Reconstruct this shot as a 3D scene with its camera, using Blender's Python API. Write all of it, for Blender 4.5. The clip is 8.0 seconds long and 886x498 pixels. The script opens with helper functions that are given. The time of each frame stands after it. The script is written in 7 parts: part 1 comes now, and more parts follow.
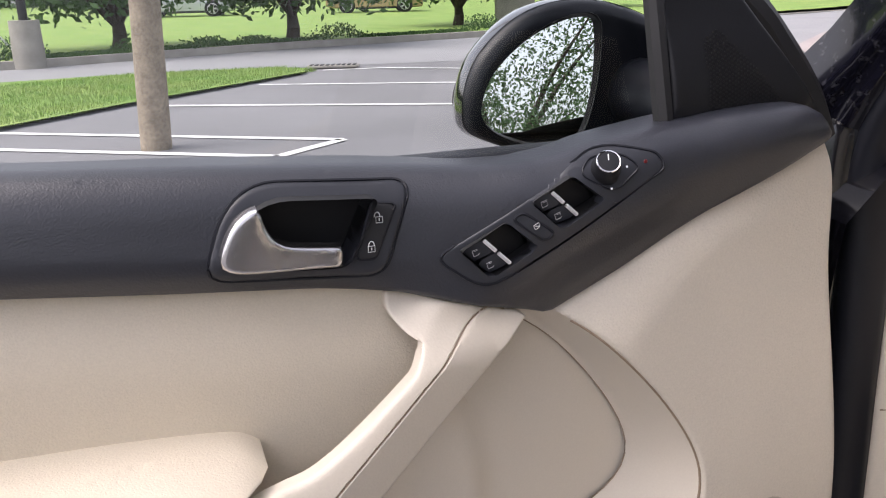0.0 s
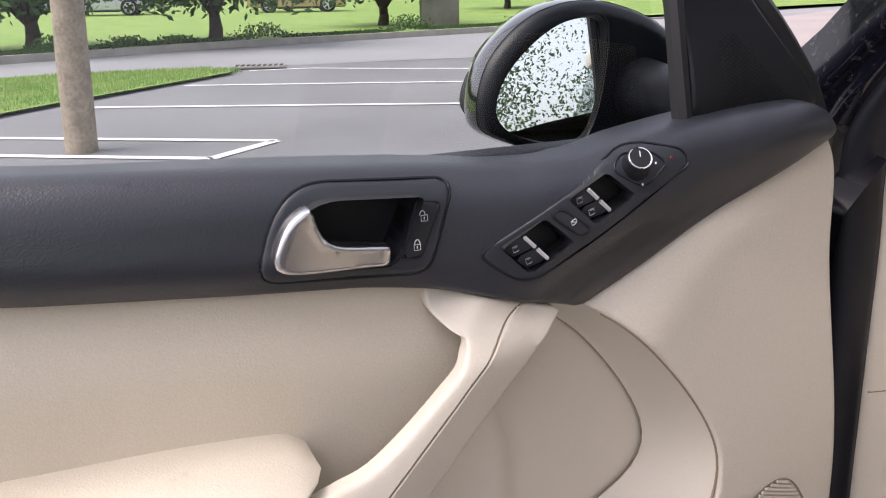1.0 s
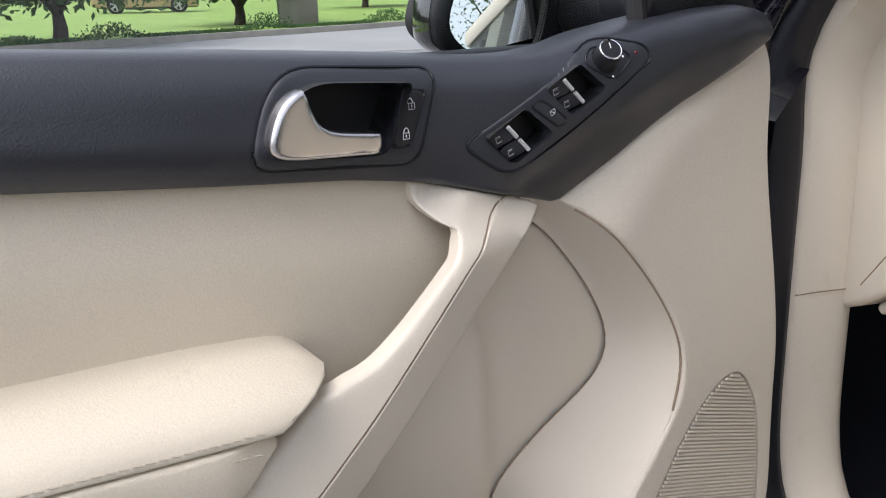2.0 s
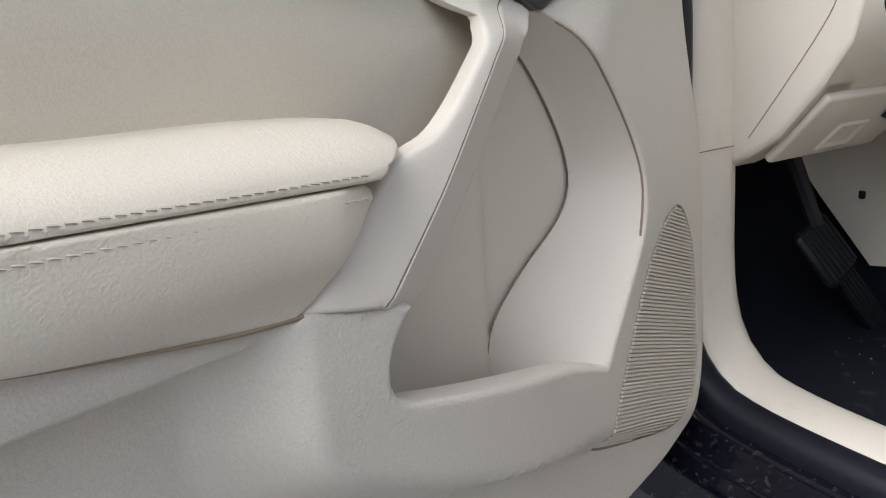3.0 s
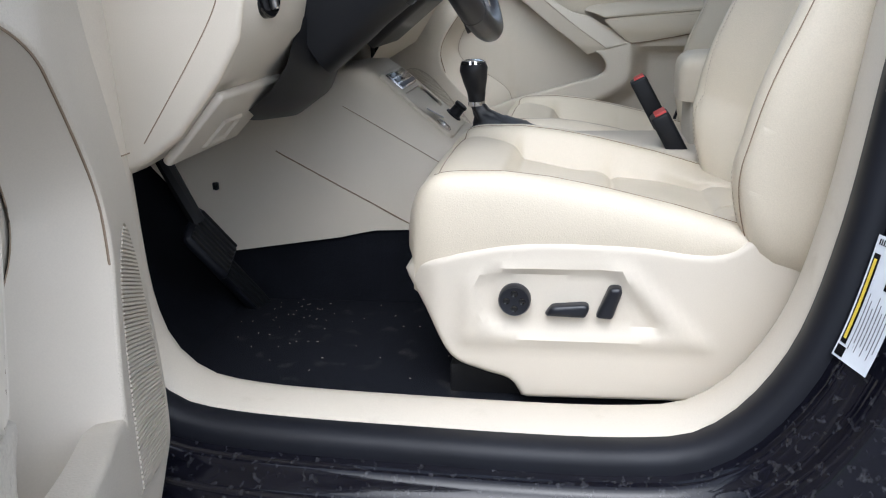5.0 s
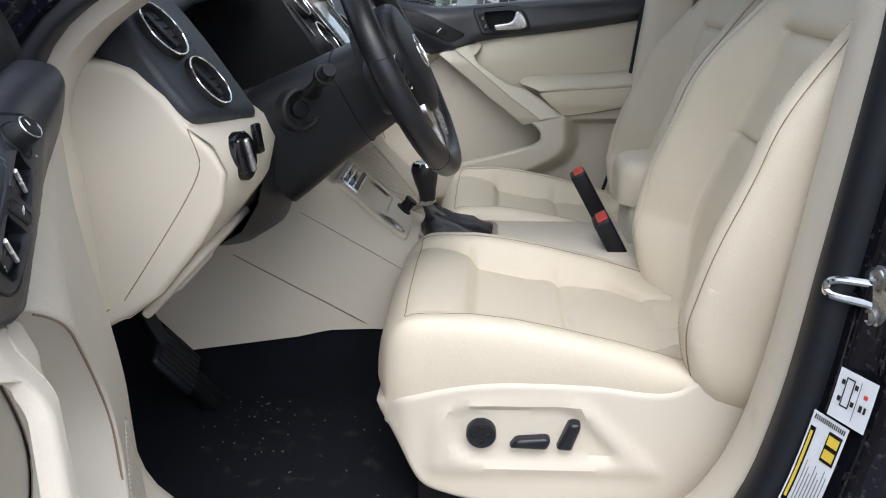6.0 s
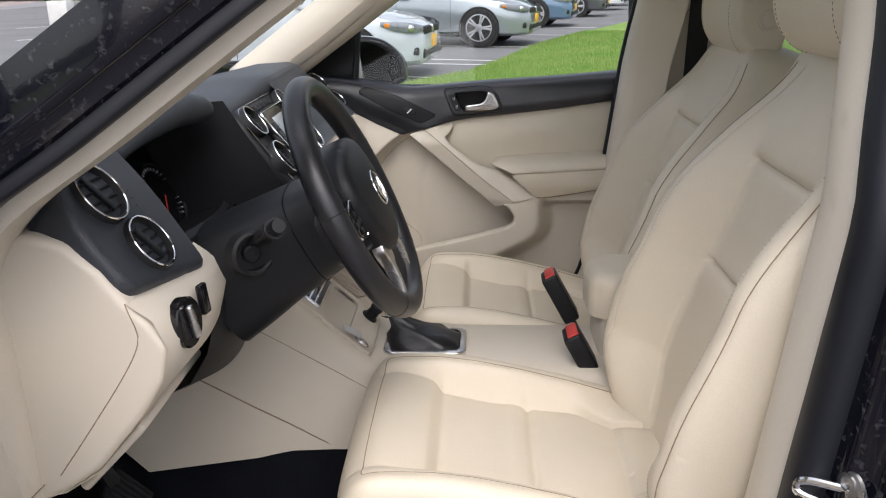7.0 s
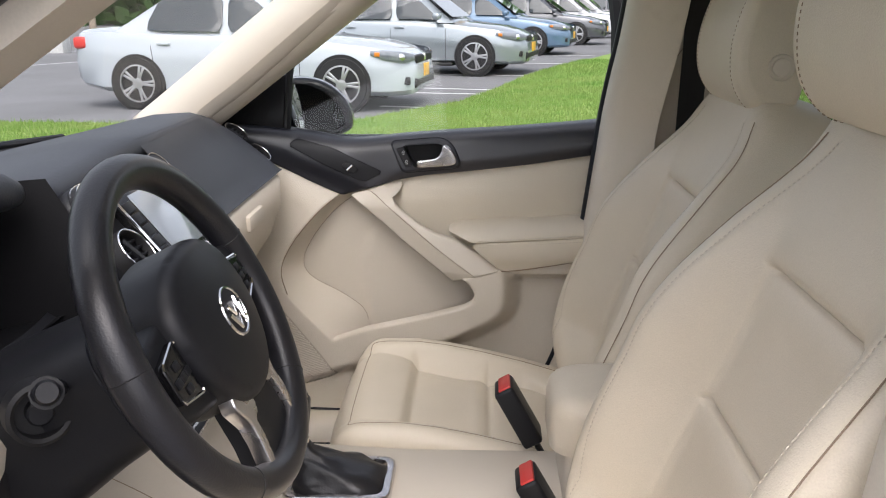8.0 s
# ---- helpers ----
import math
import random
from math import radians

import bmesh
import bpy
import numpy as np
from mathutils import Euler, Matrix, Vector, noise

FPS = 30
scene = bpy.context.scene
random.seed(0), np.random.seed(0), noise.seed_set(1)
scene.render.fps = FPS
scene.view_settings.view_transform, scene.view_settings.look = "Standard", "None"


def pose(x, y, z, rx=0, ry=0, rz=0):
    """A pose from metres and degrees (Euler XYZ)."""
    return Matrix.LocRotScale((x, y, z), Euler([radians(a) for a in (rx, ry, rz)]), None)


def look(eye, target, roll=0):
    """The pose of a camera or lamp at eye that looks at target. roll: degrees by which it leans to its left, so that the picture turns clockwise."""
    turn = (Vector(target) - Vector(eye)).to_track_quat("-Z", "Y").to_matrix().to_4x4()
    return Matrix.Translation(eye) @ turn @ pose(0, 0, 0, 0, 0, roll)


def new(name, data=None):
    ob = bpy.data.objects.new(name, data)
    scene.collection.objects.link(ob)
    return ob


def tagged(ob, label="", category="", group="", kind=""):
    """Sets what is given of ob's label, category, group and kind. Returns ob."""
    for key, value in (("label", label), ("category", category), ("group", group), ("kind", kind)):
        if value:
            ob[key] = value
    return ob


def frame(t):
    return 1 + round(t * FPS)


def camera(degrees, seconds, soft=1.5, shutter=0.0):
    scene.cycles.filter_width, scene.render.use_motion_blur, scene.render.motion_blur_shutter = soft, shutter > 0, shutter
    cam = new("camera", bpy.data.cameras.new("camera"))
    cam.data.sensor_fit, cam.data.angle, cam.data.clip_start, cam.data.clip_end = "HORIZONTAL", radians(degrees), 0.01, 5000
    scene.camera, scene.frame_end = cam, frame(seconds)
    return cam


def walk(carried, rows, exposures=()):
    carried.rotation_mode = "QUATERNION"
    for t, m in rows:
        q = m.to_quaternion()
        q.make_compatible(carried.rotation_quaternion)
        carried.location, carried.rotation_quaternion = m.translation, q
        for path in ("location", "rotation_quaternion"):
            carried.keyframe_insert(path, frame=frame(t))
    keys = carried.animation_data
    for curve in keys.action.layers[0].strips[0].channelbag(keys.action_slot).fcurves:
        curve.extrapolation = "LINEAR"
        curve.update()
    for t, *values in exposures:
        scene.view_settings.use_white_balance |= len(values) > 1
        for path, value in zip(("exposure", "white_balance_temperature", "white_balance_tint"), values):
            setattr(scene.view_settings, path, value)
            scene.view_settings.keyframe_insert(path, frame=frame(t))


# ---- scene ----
cam = camera(54.9, 8.0, soft=1.1)
PATH = [
    (0, (-1.198, 0.108, 1.196), (-1.172, 2.021, 0.613), -1.5),
    (0.5, (-1.244, 0.112, 1.192), (-1.179, 2.024, 0.609), -1.4),
    (1, (-1.288, 0.106, 1.198), (-1.09, 2.008, 0.612), -1.1),
    (1.2, (-1.308, 0.103, 1.189), (-1.044, 1.997, 0.602), -1.0),
    (2.3, (-1.425, 0.112, 1.065), (-0.814, 1.926, 0.486), -1.5),
    (2.5, (-1.462, 0.127, 1.021), (-0.759, 1.915, 0.465), -1.7),
    (3, (-1.587, 0.164, 0.936), (-0.578, 1.809, 0.413), -3.1),
    (3.5, (-1.641, 0.191, 0.88), (-0.273, 1.544, 0.335), -2.8),
    (4, (-1.635, 0.244, 0.861), (0.023, 1.212, 0.298), -2.9),
    (4.5, (-1.643, 0.316, 0.88), (0.178, 0.901, 0.297), -2.5),
    (4.7, (-1.644, 0.336, 0.899), (0.212, 0.795, 0.314), -2.2),
    (5.8, (-1.655, 0.425, 1.125), (0.238, 0.549, 0.491), -0.6),
    (6, (-1.653, 0.434, 1.172), (0.241, 0.544, 0.539), -0.5),
    (6.5, (-1.626, 0.43, 1.268), (0.27, 0.523, 0.637), -0.5),
    (7, (-1.542, 0.399, 1.338), (0.363, 0.477, 0.733), -0.6),
    (7.5, (-1.347, 0.336, 1.357), (0.573, 0.403, 0.801), -0.5),
    (8, (-1.145, 0.292, 1.348), (0.777, 0.373, 0.799), -0.4),
]
walk(cam, [(t, look(eye, target, roll)) for t, eye, target, roll in PATH], [(0, 1.1, 6550, 19), (1.2, 1.1, 6550, 19), (2.3, 0.95, 6150, 11), (3.0, 0.84, 5950, 10), (3.5, 1.03, 5850, 10), (4.5, 0.90, 5700, 9), (5.8, 0.75, 5850, 9), (6.5, 0.72, 6250, 12), (8, 1.02, 6450, 16)])

# ---- world, sun ----
world = bpy.data.worlds.new("world")
scene.world = world
world.use_nodes = True
wn = world.node_tree
sky = wn.nodes.new("ShaderNodeTexSky")
sky.sky_type, sky.sun_disc = "NISHITA", False
sky.sun_elevation, sky.sun_rotation = radians(56), radians(262)
sky.air_density, sky.dust_density = 1.0, 4.0
wash = wn.nodes.new("ShaderNodeHueSaturation")
wash.inputs["Saturation"].default_value = 0.35
wn.links.new(sky.outputs[0], wash.inputs["Color"])
back = wn.nodes["Background"]
wn.links.new(wash.outputs[0], back.inputs[0])
back.inputs[1].default_value = 0.165
sun_data = bpy.data.lights.new("sun", "SUN")
sun_data.energy, sun_data.angle, sun_data.color = 0.55, radians(60), (1.0, 0.96, 0.9)
sun = new("sun", sun_data)
sun.matrix_world = look((-8, -1, 12), (0, 0, 0))

# ---- materials ----


def material(name, colour, rough=0.5, metal=0.0, vary=0.12, scale=6.0, fine=0.0, fine_scale=400.0, bump=0.0, coat=0.0,
             second=None, patch=0.5, spec=0.5, voronoi=False):
    """Base colour with two scales of variation, fine relief and uneven gloss."""
    m = bpy.data.materials.new(name)
    m.use_nodes = True
    nt = m.node_tree
    b = nt.nodes["Principled BSDF"]
    b.inputs["Roughness"].default_value = rough
    b.inputs["Metallic"].default_value = metal
    b.inputs["Coat Weight"].default_value = coat
    b.inputs["Specular IOR Level"].default_value = spec
    tc = nt.nodes.new("ShaderNodeTexCoord")
    big = nt.nodes.new("ShaderNodeTexNoise")
    big.inputs["Scale"].default_value, big.inputs["Detail"].default_value = scale, 6.0
    nt.links.new(tc.outputs["Object"], big.inputs["Vector"])
    ramp = nt.nodes.new("ShaderNodeMapRange")
    ramp.inputs[1].default_value, ramp.inputs[2].default_value = patch - 0.2, patch + 0.2
    nt.links.new(big.outputs[0], ramp.inputs[0])
    mix = nt.nodes.new("ShaderNodeMix")
    mix.data_type = "RGBA"
    other = second or tuple(c * (1 - vary) for c in colour)
    mix.inputs[6].default_value, mix.inputs[7].default_value = (*colour, 1), (*other, 1)
    nt.links.new(ramp.outputs[0], mix.inputs[0])
    last = mix.outputs[2]
    if fine:
        small = nt.nodes.new("ShaderNodeTexNoise")
        small.inputs["Scale"].default_value, small.inputs["Detail"].default_value = fine_scale, 3.0
        nt.links.new(tc.outputs["Object"], small.inputs["Vector"])
        hsv = nt.nodes.new("ShaderNodeHueSaturation")
        mr = nt.nodes.new("ShaderNodeMapRange")
        mr.inputs[1].default_value, mr.inputs[2].default_value = 0.3, 0.7
        mr.inputs[3].default_value, mr.inputs[4].default_value = 1 - fine, 1 + fine
        nt.links.new(small.outputs[0], mr.inputs[0])
        nt.links.new(mr.outputs[0], hsv.inputs["Value"])
        nt.links.new(last, hsv.inputs["Color"])
        last = hsv.outputs[0]
    nt.links.new(last, b.inputs["Base Color"])
    rr = nt.nodes.new("ShaderNodeMapRange")
    swing = 0.06 * min(1, rough / 0.25)
    rr.inputs[3].default_value, rr.inputs[4].default_value = rough - swing, min(1, rough + swing)
    nt.links.new(big.outputs[0], rr.inputs[0])
    nt.links.new(rr.outputs[0], b.inputs["Roughness"])
    if bump:
        if voronoi:
            tex = nt.nodes.new("ShaderNodeTexVoronoi")
            tex.feature = "SMOOTH_F1"
            warp = nt.nodes.new("ShaderNodeTexNoise")
            warp.inputs["Scale"].default_value = fine_scale * 0.35
            nt.links.new(tc.outputs["Object"], warp.inputs["Vector"])
            add = nt.nodes.new("ShaderNodeMixRGB")
            add.inputs[0].default_value = 0.004
            nt.links.new(tc.outputs["Object"], add.inputs[1])
            nt.links.new(warp.outputs[1], add.inputs[2])
            nt.links.new(add.outputs[0], tex.inputs["Vector"])
        else:
            tex = nt.nodes.new("ShaderNodeTexNoise")
            tex.inputs["Detail"].default_value = 2.0
            nt.links.new(tc.outputs["Object"], tex.inputs["Vector"])
        tex.inputs["Scale"].default_value = fine_scale
        bp = nt.nodes.new("ShaderNodeBump")
        bp.inputs["Strength"].default_value, bp.inputs["Distance"].default_value = bump, 0.001
        nt.links.new(tex.outputs[0], bp.inputs["Height"])
        nt.links.new(bp.outputs[0], b.inputs["Normal"])
    return m


BEIGE = (0.66, 0.595, 0.495)
LEATHER = material("beige leather", (0.68, 0.605, 0.48), 0.42, vary=0.08, scale=5, fine=0.04, fine_scale=620, bump=0.28, voronoi=True)
SMOOTH_LEATHER = material("smooth beige leather", BEIGE, 0.38, vary=0.07, scale=5, fine=0.02, fine_scale=500, bump=0.12, voronoi=True)
PLASTIC = material("beige grained plastic", (0.65, 0.588, 0.492), 0.48, vary=0.06, scale=4, fine=0.04, fine_scale=520, bump=0.5, voronoi=True)
SOFT = material("beige soft-touch plastic", (0.65, 0.588, 0.492), 0.55, vary=0.05, scale=4, fine=0.02, fine_scale=600, bump=0.06)
CLOTH = material("beige headliner cloth", (0.62, 0.565, 0.48), 0.85, vary=0.06, scale=4, fine=0.05, fine_scale=700, bump=0.2)
THREAD = material("beige thread", (0.56, 0.49, 0.39), 0.7)
SEAM = material("brown seam", (0.30, 0.225, 0.155), 0.8)
DARK = material("dark grained trim", (0.015, 0.0165, 0.024), 0.40, vary=0.15, scale=6, fine=0.1, fine_scale=600, bump=0.22, voronoi=True, spec=0.85)
DARK_SOFT = material("dark smooth trim", (0.011, 0.0115, 0.014), 0.45, vary=0.15, scale=6, fine=0.08, fine_scale=600, bump=0.1, spec=0.32)
DARK_DULL = material("dull black plastic", (0.009, 0.009, 0.0105), 0.6, vary=0.2, scale=8, bump=0.1)
WHEEL_LEATHER = material("black wheel leather", (0.016, 0.016, 0.019), 0.33, vary=0.2, scale=9, fine=0.08, fine_scale=500, bump=0.2, voronoi=True)
RUBBER = material("black rubber seal", (0.009, 0.010, 0.015), 0.5, vary=0.2, scale=14, spec=0.35)
PAINT = material("black car paint", (0.006, 0.006, 0.009), 0.14, vary=0.3, scale=9, coat=1.0)
DUSTY = material("dusty black paint", (0.005, 0.005, 0.009), 0.14, scale=110, coat=0.35, second=(0.09, 0.09, 0.095), patch=0.77, fine=0.8, fine_scale=420, spec=0.25)
SILL = material("scuffed beige sill plastic", (0.65, 0.588, 0.492), 0.5, scale=17, second=(0.48, 0.41, 0.31), patch=0.82, fine=0.03, fine_scale=500, bump=0.1)
MAT = material("scuffed black carpet", (0.010, 0.011, 0.015), 0.95, scale=22, second=(0.07, 0.068, 0.065), patch=0.79, fine=0.6, fine_scale=500, bump=0.8, spec=0.1)
CARPET = material("black carpet", (0.009, 0.010, 0.014), 0.95, vary=0.3, scale=12, fine=0.5, fine_scale=900, bump=0.8, spec=0.1)
SATIN = material("satin metal", (0.72, 0.7, 0.7), 0.26, 1.0, vary=0.08, scale=20)
CHROME = material("chrome", (0.8, 0.8, 0.81), 0.1, 1.0, vary=0.05)
STEEL = material("steel", (0.55, 0.55, 0.56), 0.28, 1.0, vary=0.2, scale=40)
WHITE_METAL = material("bright satin metal", (0.86, 0.86, 0.86), 0.4, 0.6, vary=0.05)
PLATE_GREY = material("dark grey switch plastic", (0.025, 0.027, 0.034), 0.42, vary=0.1, scale=9, fine=0.05, fine_scale=700, bump=0.06)
# Darker than the ribs: the shade between them is put into this colour.
RIB_SHADE = material("beige grille backing with rib shade", (0.50, 0.44, 0.36), 0.7, vary=0.1)
SEAT_SWITCH = material("satin black switch plastic", (0.012, 0.013, 0.018), 0.32, vary=0.15, scale=20)
DASH = material("dark grained dash skin", (0.036, 0.040, 0.048), 0.5, vary=0.12, scale=6, fine=0.08, fine_scale=450, bump=0.3, voronoi=True)
CLUSTER = material("matt black cluster plastic", (0.005, 0.005, 0.006), 0.7, vary=0.2, scale=12, fine=0.1, fine_scale=500, bump=0.1, spec=0.15)
GLOSS = material("gloss black", (0.008, 0.008, 0.009), 0.12, vary=0.2)
WHITE = material("white print", (0.75, 0.75, 0.75), 0.5)
RED = material("red plastic", (0.62, 0.05, 0.04), 0.4)
LED = material("dark red lens", (0.16, 0.01, 0.015), 0.3)
YELLOW = material("yellow print", (0.75, 0.55, 0.06), 0.5)
PAPER = material("label paper", (0.72, 0.74, 0.78), 0.5, vary=0.08, scale=60)
MIRROR = material("mirror glass", (0.88, 0.90, 0.90), 0.003, 1.0, vary=0.02)
MIRROR_RIM = material("satin black mirror plastic", (0.005, 0.006, 0.009), 0.34, vary=0.15, scale=12, spec=0.35)
# Pale base colour paints in the reflection on the display.
SCREEN = material("display glass with painted reflection", (0.3, 0.34, 0.38), 0.12, vary=0.06, coat=1.0)


def glass(name, tint):
    m = bpy.data.materials.new(name)
    m.use_nodes = True
    nt = m.node_tree
    nt.nodes.remove(nt.nodes["Principled BSDF"])
    clear, shine, mix = (nt.nodes.new(n) for n in ("ShaderNodeBsdfTransparent", "ShaderNodeBsdfGlossy", "ShaderNodeMixShader"))
    clear.inputs[0].default_value = (*tint, 1)
    shine.inputs["Roughness"].default_value = 0.02
    lw, power, gain = (nt.nodes.new(n) for n in ("ShaderNodeLayerWeight", "ShaderNodeMath", "ShaderNodeMath"))
    power.operation, gain.operation = "POWER", "MULTIPLY_ADD"
    power.inputs[1].default_value = 5.0
    gain.inputs[1].default_value, gain.inputs[2].default_value = 0.12, 0.035
    nt.links.new(lw.outputs["Facing"], power.inputs[0])
    nt.links.new(power.outputs[0], gain.inputs[0])
    nt.links.new(gain.outputs[0], mix.inputs[0])
    nt.links.new(clear.outputs[0], mix.inputs[1])
    nt.links.new(shine.outputs[0], mix.inputs[2])
    nt.links.new(mix.outputs[0], nt.nodes["Material Output"].inputs[0])
    return m


PANE = glass("window glass", (0.93, 0.96, 0.95))
TINTED = glass("dark window glass", (0.5, 0.54, 0.53))

# ---- builders ----
from mathutils.geometry import delaunay_2d_cdt


def smooth(a, b, x):
    t = np.clip((np.asarray(x, float) - a) / (b - a), 0, 1)
    return t * t * (3 - 2 * t)


def spline(pts, n=8, closed=False):
    """A centripetal-like smooth line through the points, n steps a stretch."""
    p = np.array(pts, float)
    out = []
    k = len(p)
    for i in range(k if closed else k - 1):
        p0 = p[(i - 1) % k] if closed or i > 0 else 2 * p[0] - p[1]
        p1, p2 = p[i], p[(i + 1) % k]
        p3 = p[(i + 2) % k] if closed or i + 2 < k else 2 * p[-1] - p[-2]
        for t in np.arange(n) / n:
            out.append(0.5 * (2 * p1 + (p2 - p0) * t + (2 * p0 - 5 * p1 + 4 * p2 - p3) * t * t + (3 * p1 - p0 - 3 * p2 + p3) * t ** 3))
    if not closed:
        out.append(p[-1])
    return np.array(out)


def resample(line, step, closed=False):
    p = np.array(line, float)
    q = np.vstack([p, p[:1]]) if closed else p
    d = np.concatenate([[0], np.cumsum(np.linalg.norm(np.diff(q, axis=0), axis=1))])
    n = max(2, int(round(d[-1] / step)))
    s = np.linspace(0, d[-1], n + 1)
    r = np.stack([np.interp(s, d, q[:, i]) for i in range(q.shape[1])], 1)
    return r[:-1] if closed else r


def gap(pts, line, closed=False):
    """Distance of each point to a line, in the plane."""
    p, a = np.asarray(pts, float), np.asarray(line, float)
    b = np.roll(a, -1, 0) if closed else a[1:]
    a = a if closed else a[:-1]
    best = np.full(len(p), 1e9)
    for i in range(0, len(p), 4000):
        q = p[i:i + 4000, None]
        ab = (b - a)[None]
        t = np.clip(((q - a[None]) * ab).sum(2) / np.maximum((ab ** 2).sum(2), 1e-12), 0, 1)
        best[i:i + 4000] = np.sqrt((((a[None] + t[..., None] * ab) - q) ** 2).sum(2)).min(1)
    return best


def inside(pts, poly):
    p, a = np.asarray(pts, float), np.asarray(poly, float)
    b = np.roll(a, -1, 0)
    r = np.zeros(len(p), bool)
    for (x0, y0), (x1, y1) in zip(a, b):
        if y0 == y1:
            continue
        c = (p[:, 1] > y0) != (p[:, 1] > y1)
        r ^= c & (p[:, 0] < x0 + (p[:, 1] - y0) * (x1 - x0) / (y1 - y0))
    return r


def arc(d, r):
    """Fall of a rounded edge of radius r at distance d from it."""
    k = np.clip(d / r, 0, 1)
    return r * (1 - np.sqrt(np.maximum(0, 1 - (1 - k) ** 2)))


def blanket(outline, place, height=0.0, radius=0.003, step=0.012, depth=0.02, holes=(), crease=()):
    """A panel that fills an outline, raised by height(u, v), with rounded edges and a skirt that runs back by depth.
    place maps (u, v, w) arrays to the world. crease: (line, width, deep) grooves."""
    rim = resample(outline, step, True)
    rings = [rim]
    loops = [resample(h, step, True) for h in holes]
    lo, hi = rim.min(0), rim.max(0)
    gx, gy = np.meshgrid(np.arange(lo[0], hi[0], step), np.arange(lo[1], hi[1], step))
    grid = np.stack([gx.ravel() + (np.arange(gx.size) // gx.shape[1] % 2) * step * 0.5, gy.ravel()], 1)
    extra = []
    for d in (0.12, 0.35, 0.7, 1.0):
        if radius > 0.0012:
            nrm = np.roll(rim, -1, 0) - np.roll(rim, 1, 0)
            nrm = np.stack([-nrm[:, 1], nrm[:, 0]], 1) / np.maximum(np.linalg.norm(nrm, axis=1), 1e-9)[:, None]
            for sgn in (1, -1):
                q = rim + nrm * sgn * radius * d
                ok = inside(q, rim)
                q = q[ok]
                extra.append(q[gap(q, rim, True) > radius * d * 0.8])
    for line, wide, deep in crease:
        c = resample(line, step * 0.7)
        nr = np.gradient(c, axis=0)
        nr = np.stack([-nr[:, 1], nr[:, 0]], 1) / np.maximum(np.linalg.norm(nr, axis=1), 1e-9)[:, None]
        for k in (-1.0, -0.5, 0, 0.5, 1.0):
            extra.append(c + nr * wide * k)
    cand = grid[inside(grid, rim)]
    keep = gap(cand, rim, True) > max(step * 0.45, radius * 1.1 if radius < step else step * 0.3)
    for line, wide, deep in crease:
        keep &= gap(cand, line) > wide * 1.2
    pts = [cand[keep]] + [e[inside(e, rim)] for e in extra if len(e)]
    pts = np.vstack(pts)
    pts = pts[gap(pts, rim, True) > 0.0003]
    for h in loops:
        pts = pts[~inside(pts, h)]
        pts = pts[gap(pts, h, True) > step * 0.3]
    verts = [Vector(p) for p in rim]
    edges = [(i, (i + 1) % len(rim)) for i in range(len(rim))]
    for h in loops:
        n0 = len(verts)
        verts += [Vector(p) for p in h]
        edges += [(n0 + i, n0 + (i + 1) % len(h)) for i in range(len(h))]
    verts += [Vector(p) for p in pts]
    co, _, faces, *_ = delaunay_2d_cdt(verts, edges, [], 1, 1e-5)
    uv = np.array([(c[0], c[1]) for c in co])
    tri = np.array([f[:3] for f in faces if len(f) == 3])
    mid = uv[tri].mean(1)
    good = inside(mid, rim)
    for h in loops:
        good &= ~inside(mid, h)
    tri = tri[good]
    w = height(uv[:, 0], uv[:, 1]) if callable(height) else np.full(len(uv), float(height))
    dist = gap(uv, rim, True)
    w = w - arc(dist, radius)
    for line, wide, deep in crease:
        d = gap(uv, line)
        w = w - deep * np.clip(1 - d / wide, 0, 1)
    world_pts = np.asarray(place(uv[:, 0], uv[:, 1], w)).T
    bm = bmesh.new()
    vs = [bm.verts.new(p) for p in world_pts]
    for a, b, c in tri:
        try:
            bm.faces.new((vs[a], vs[b], vs[c]))
        except ValueError:
            pass
    bm.edges.ensure_lookup_table()
    if depth:
        border = [e for e in bm.edges if e.is_boundary]
        index = {v: i for i, v in enumerate(vs)}
        used = {v for e in border for v in e.verts}
        low = {}
        for v in used:
            i = index[v]
            low[v] = bm.verts.new(np.asarray(place(uv[i:i + 1, 0], uv[i:i + 1, 1], w[i:i + 1] - depth)).T[0])
        for e in border:
            a, b = e.verts
            bm.faces.new((a, b, low[b], low[a]))
    loose = [v for v in bm.verts if not v.link_faces]
    bmesh.ops.delete(bm, geom=loose, context="VERTS")
    bmesh.ops.recalc_face_normals(bm, faces=bm.faces)
    return bm


def tube(line, radius, segs=10, closed=False, flat=1.0, up=(0, 0, 1), cap=True):
    """A round bar along a 3D line; radius may be a list."""
    p = np.array(line, float)
    n = len(p)
    rad = np.full(n, radius) if np.isscalar(radius) else np.interp(np.linspace(0, 1, n), np.linspace(0, 1, len(radius)), radius)
    tan = (np.roll(p, -1, 0) - np.roll(p, 1, 0)) if closed else np.gradient(p, axis=0)
    bm = bmesh.new()
    rings = []
    for i in range(n):
        t = Vector(tan[i]).normalized()
        s = t.cross(Vector(up))
        s = s.normalized() if s.length > 1e-4 else Vector((1, 0, 0))
        o = s.cross(t).normalized()
        rings.append([bm.verts.new(Vector(p[i]) + (s * math.cos(a) + o * math.sin(a) * flat) * rad[i]) for a in (2 * math.pi * k / segs for k in range(segs))])
    for i in range(n if closed else n - 1):
        r0, r1 = rings[i], rings[(i + 1) % n]
        for k in range(segs):
            bm.faces.new((r0[k], r0[(k + 1) % segs], r1[(k + 1) % segs], r1[k]))
    if cap and not closed:
        bm.faces.new(rings[0])
        bm.faces.new(rings[-1])
    bmesh.ops.recalc_face_normals(bm, faces=bm.faces)
    return bm


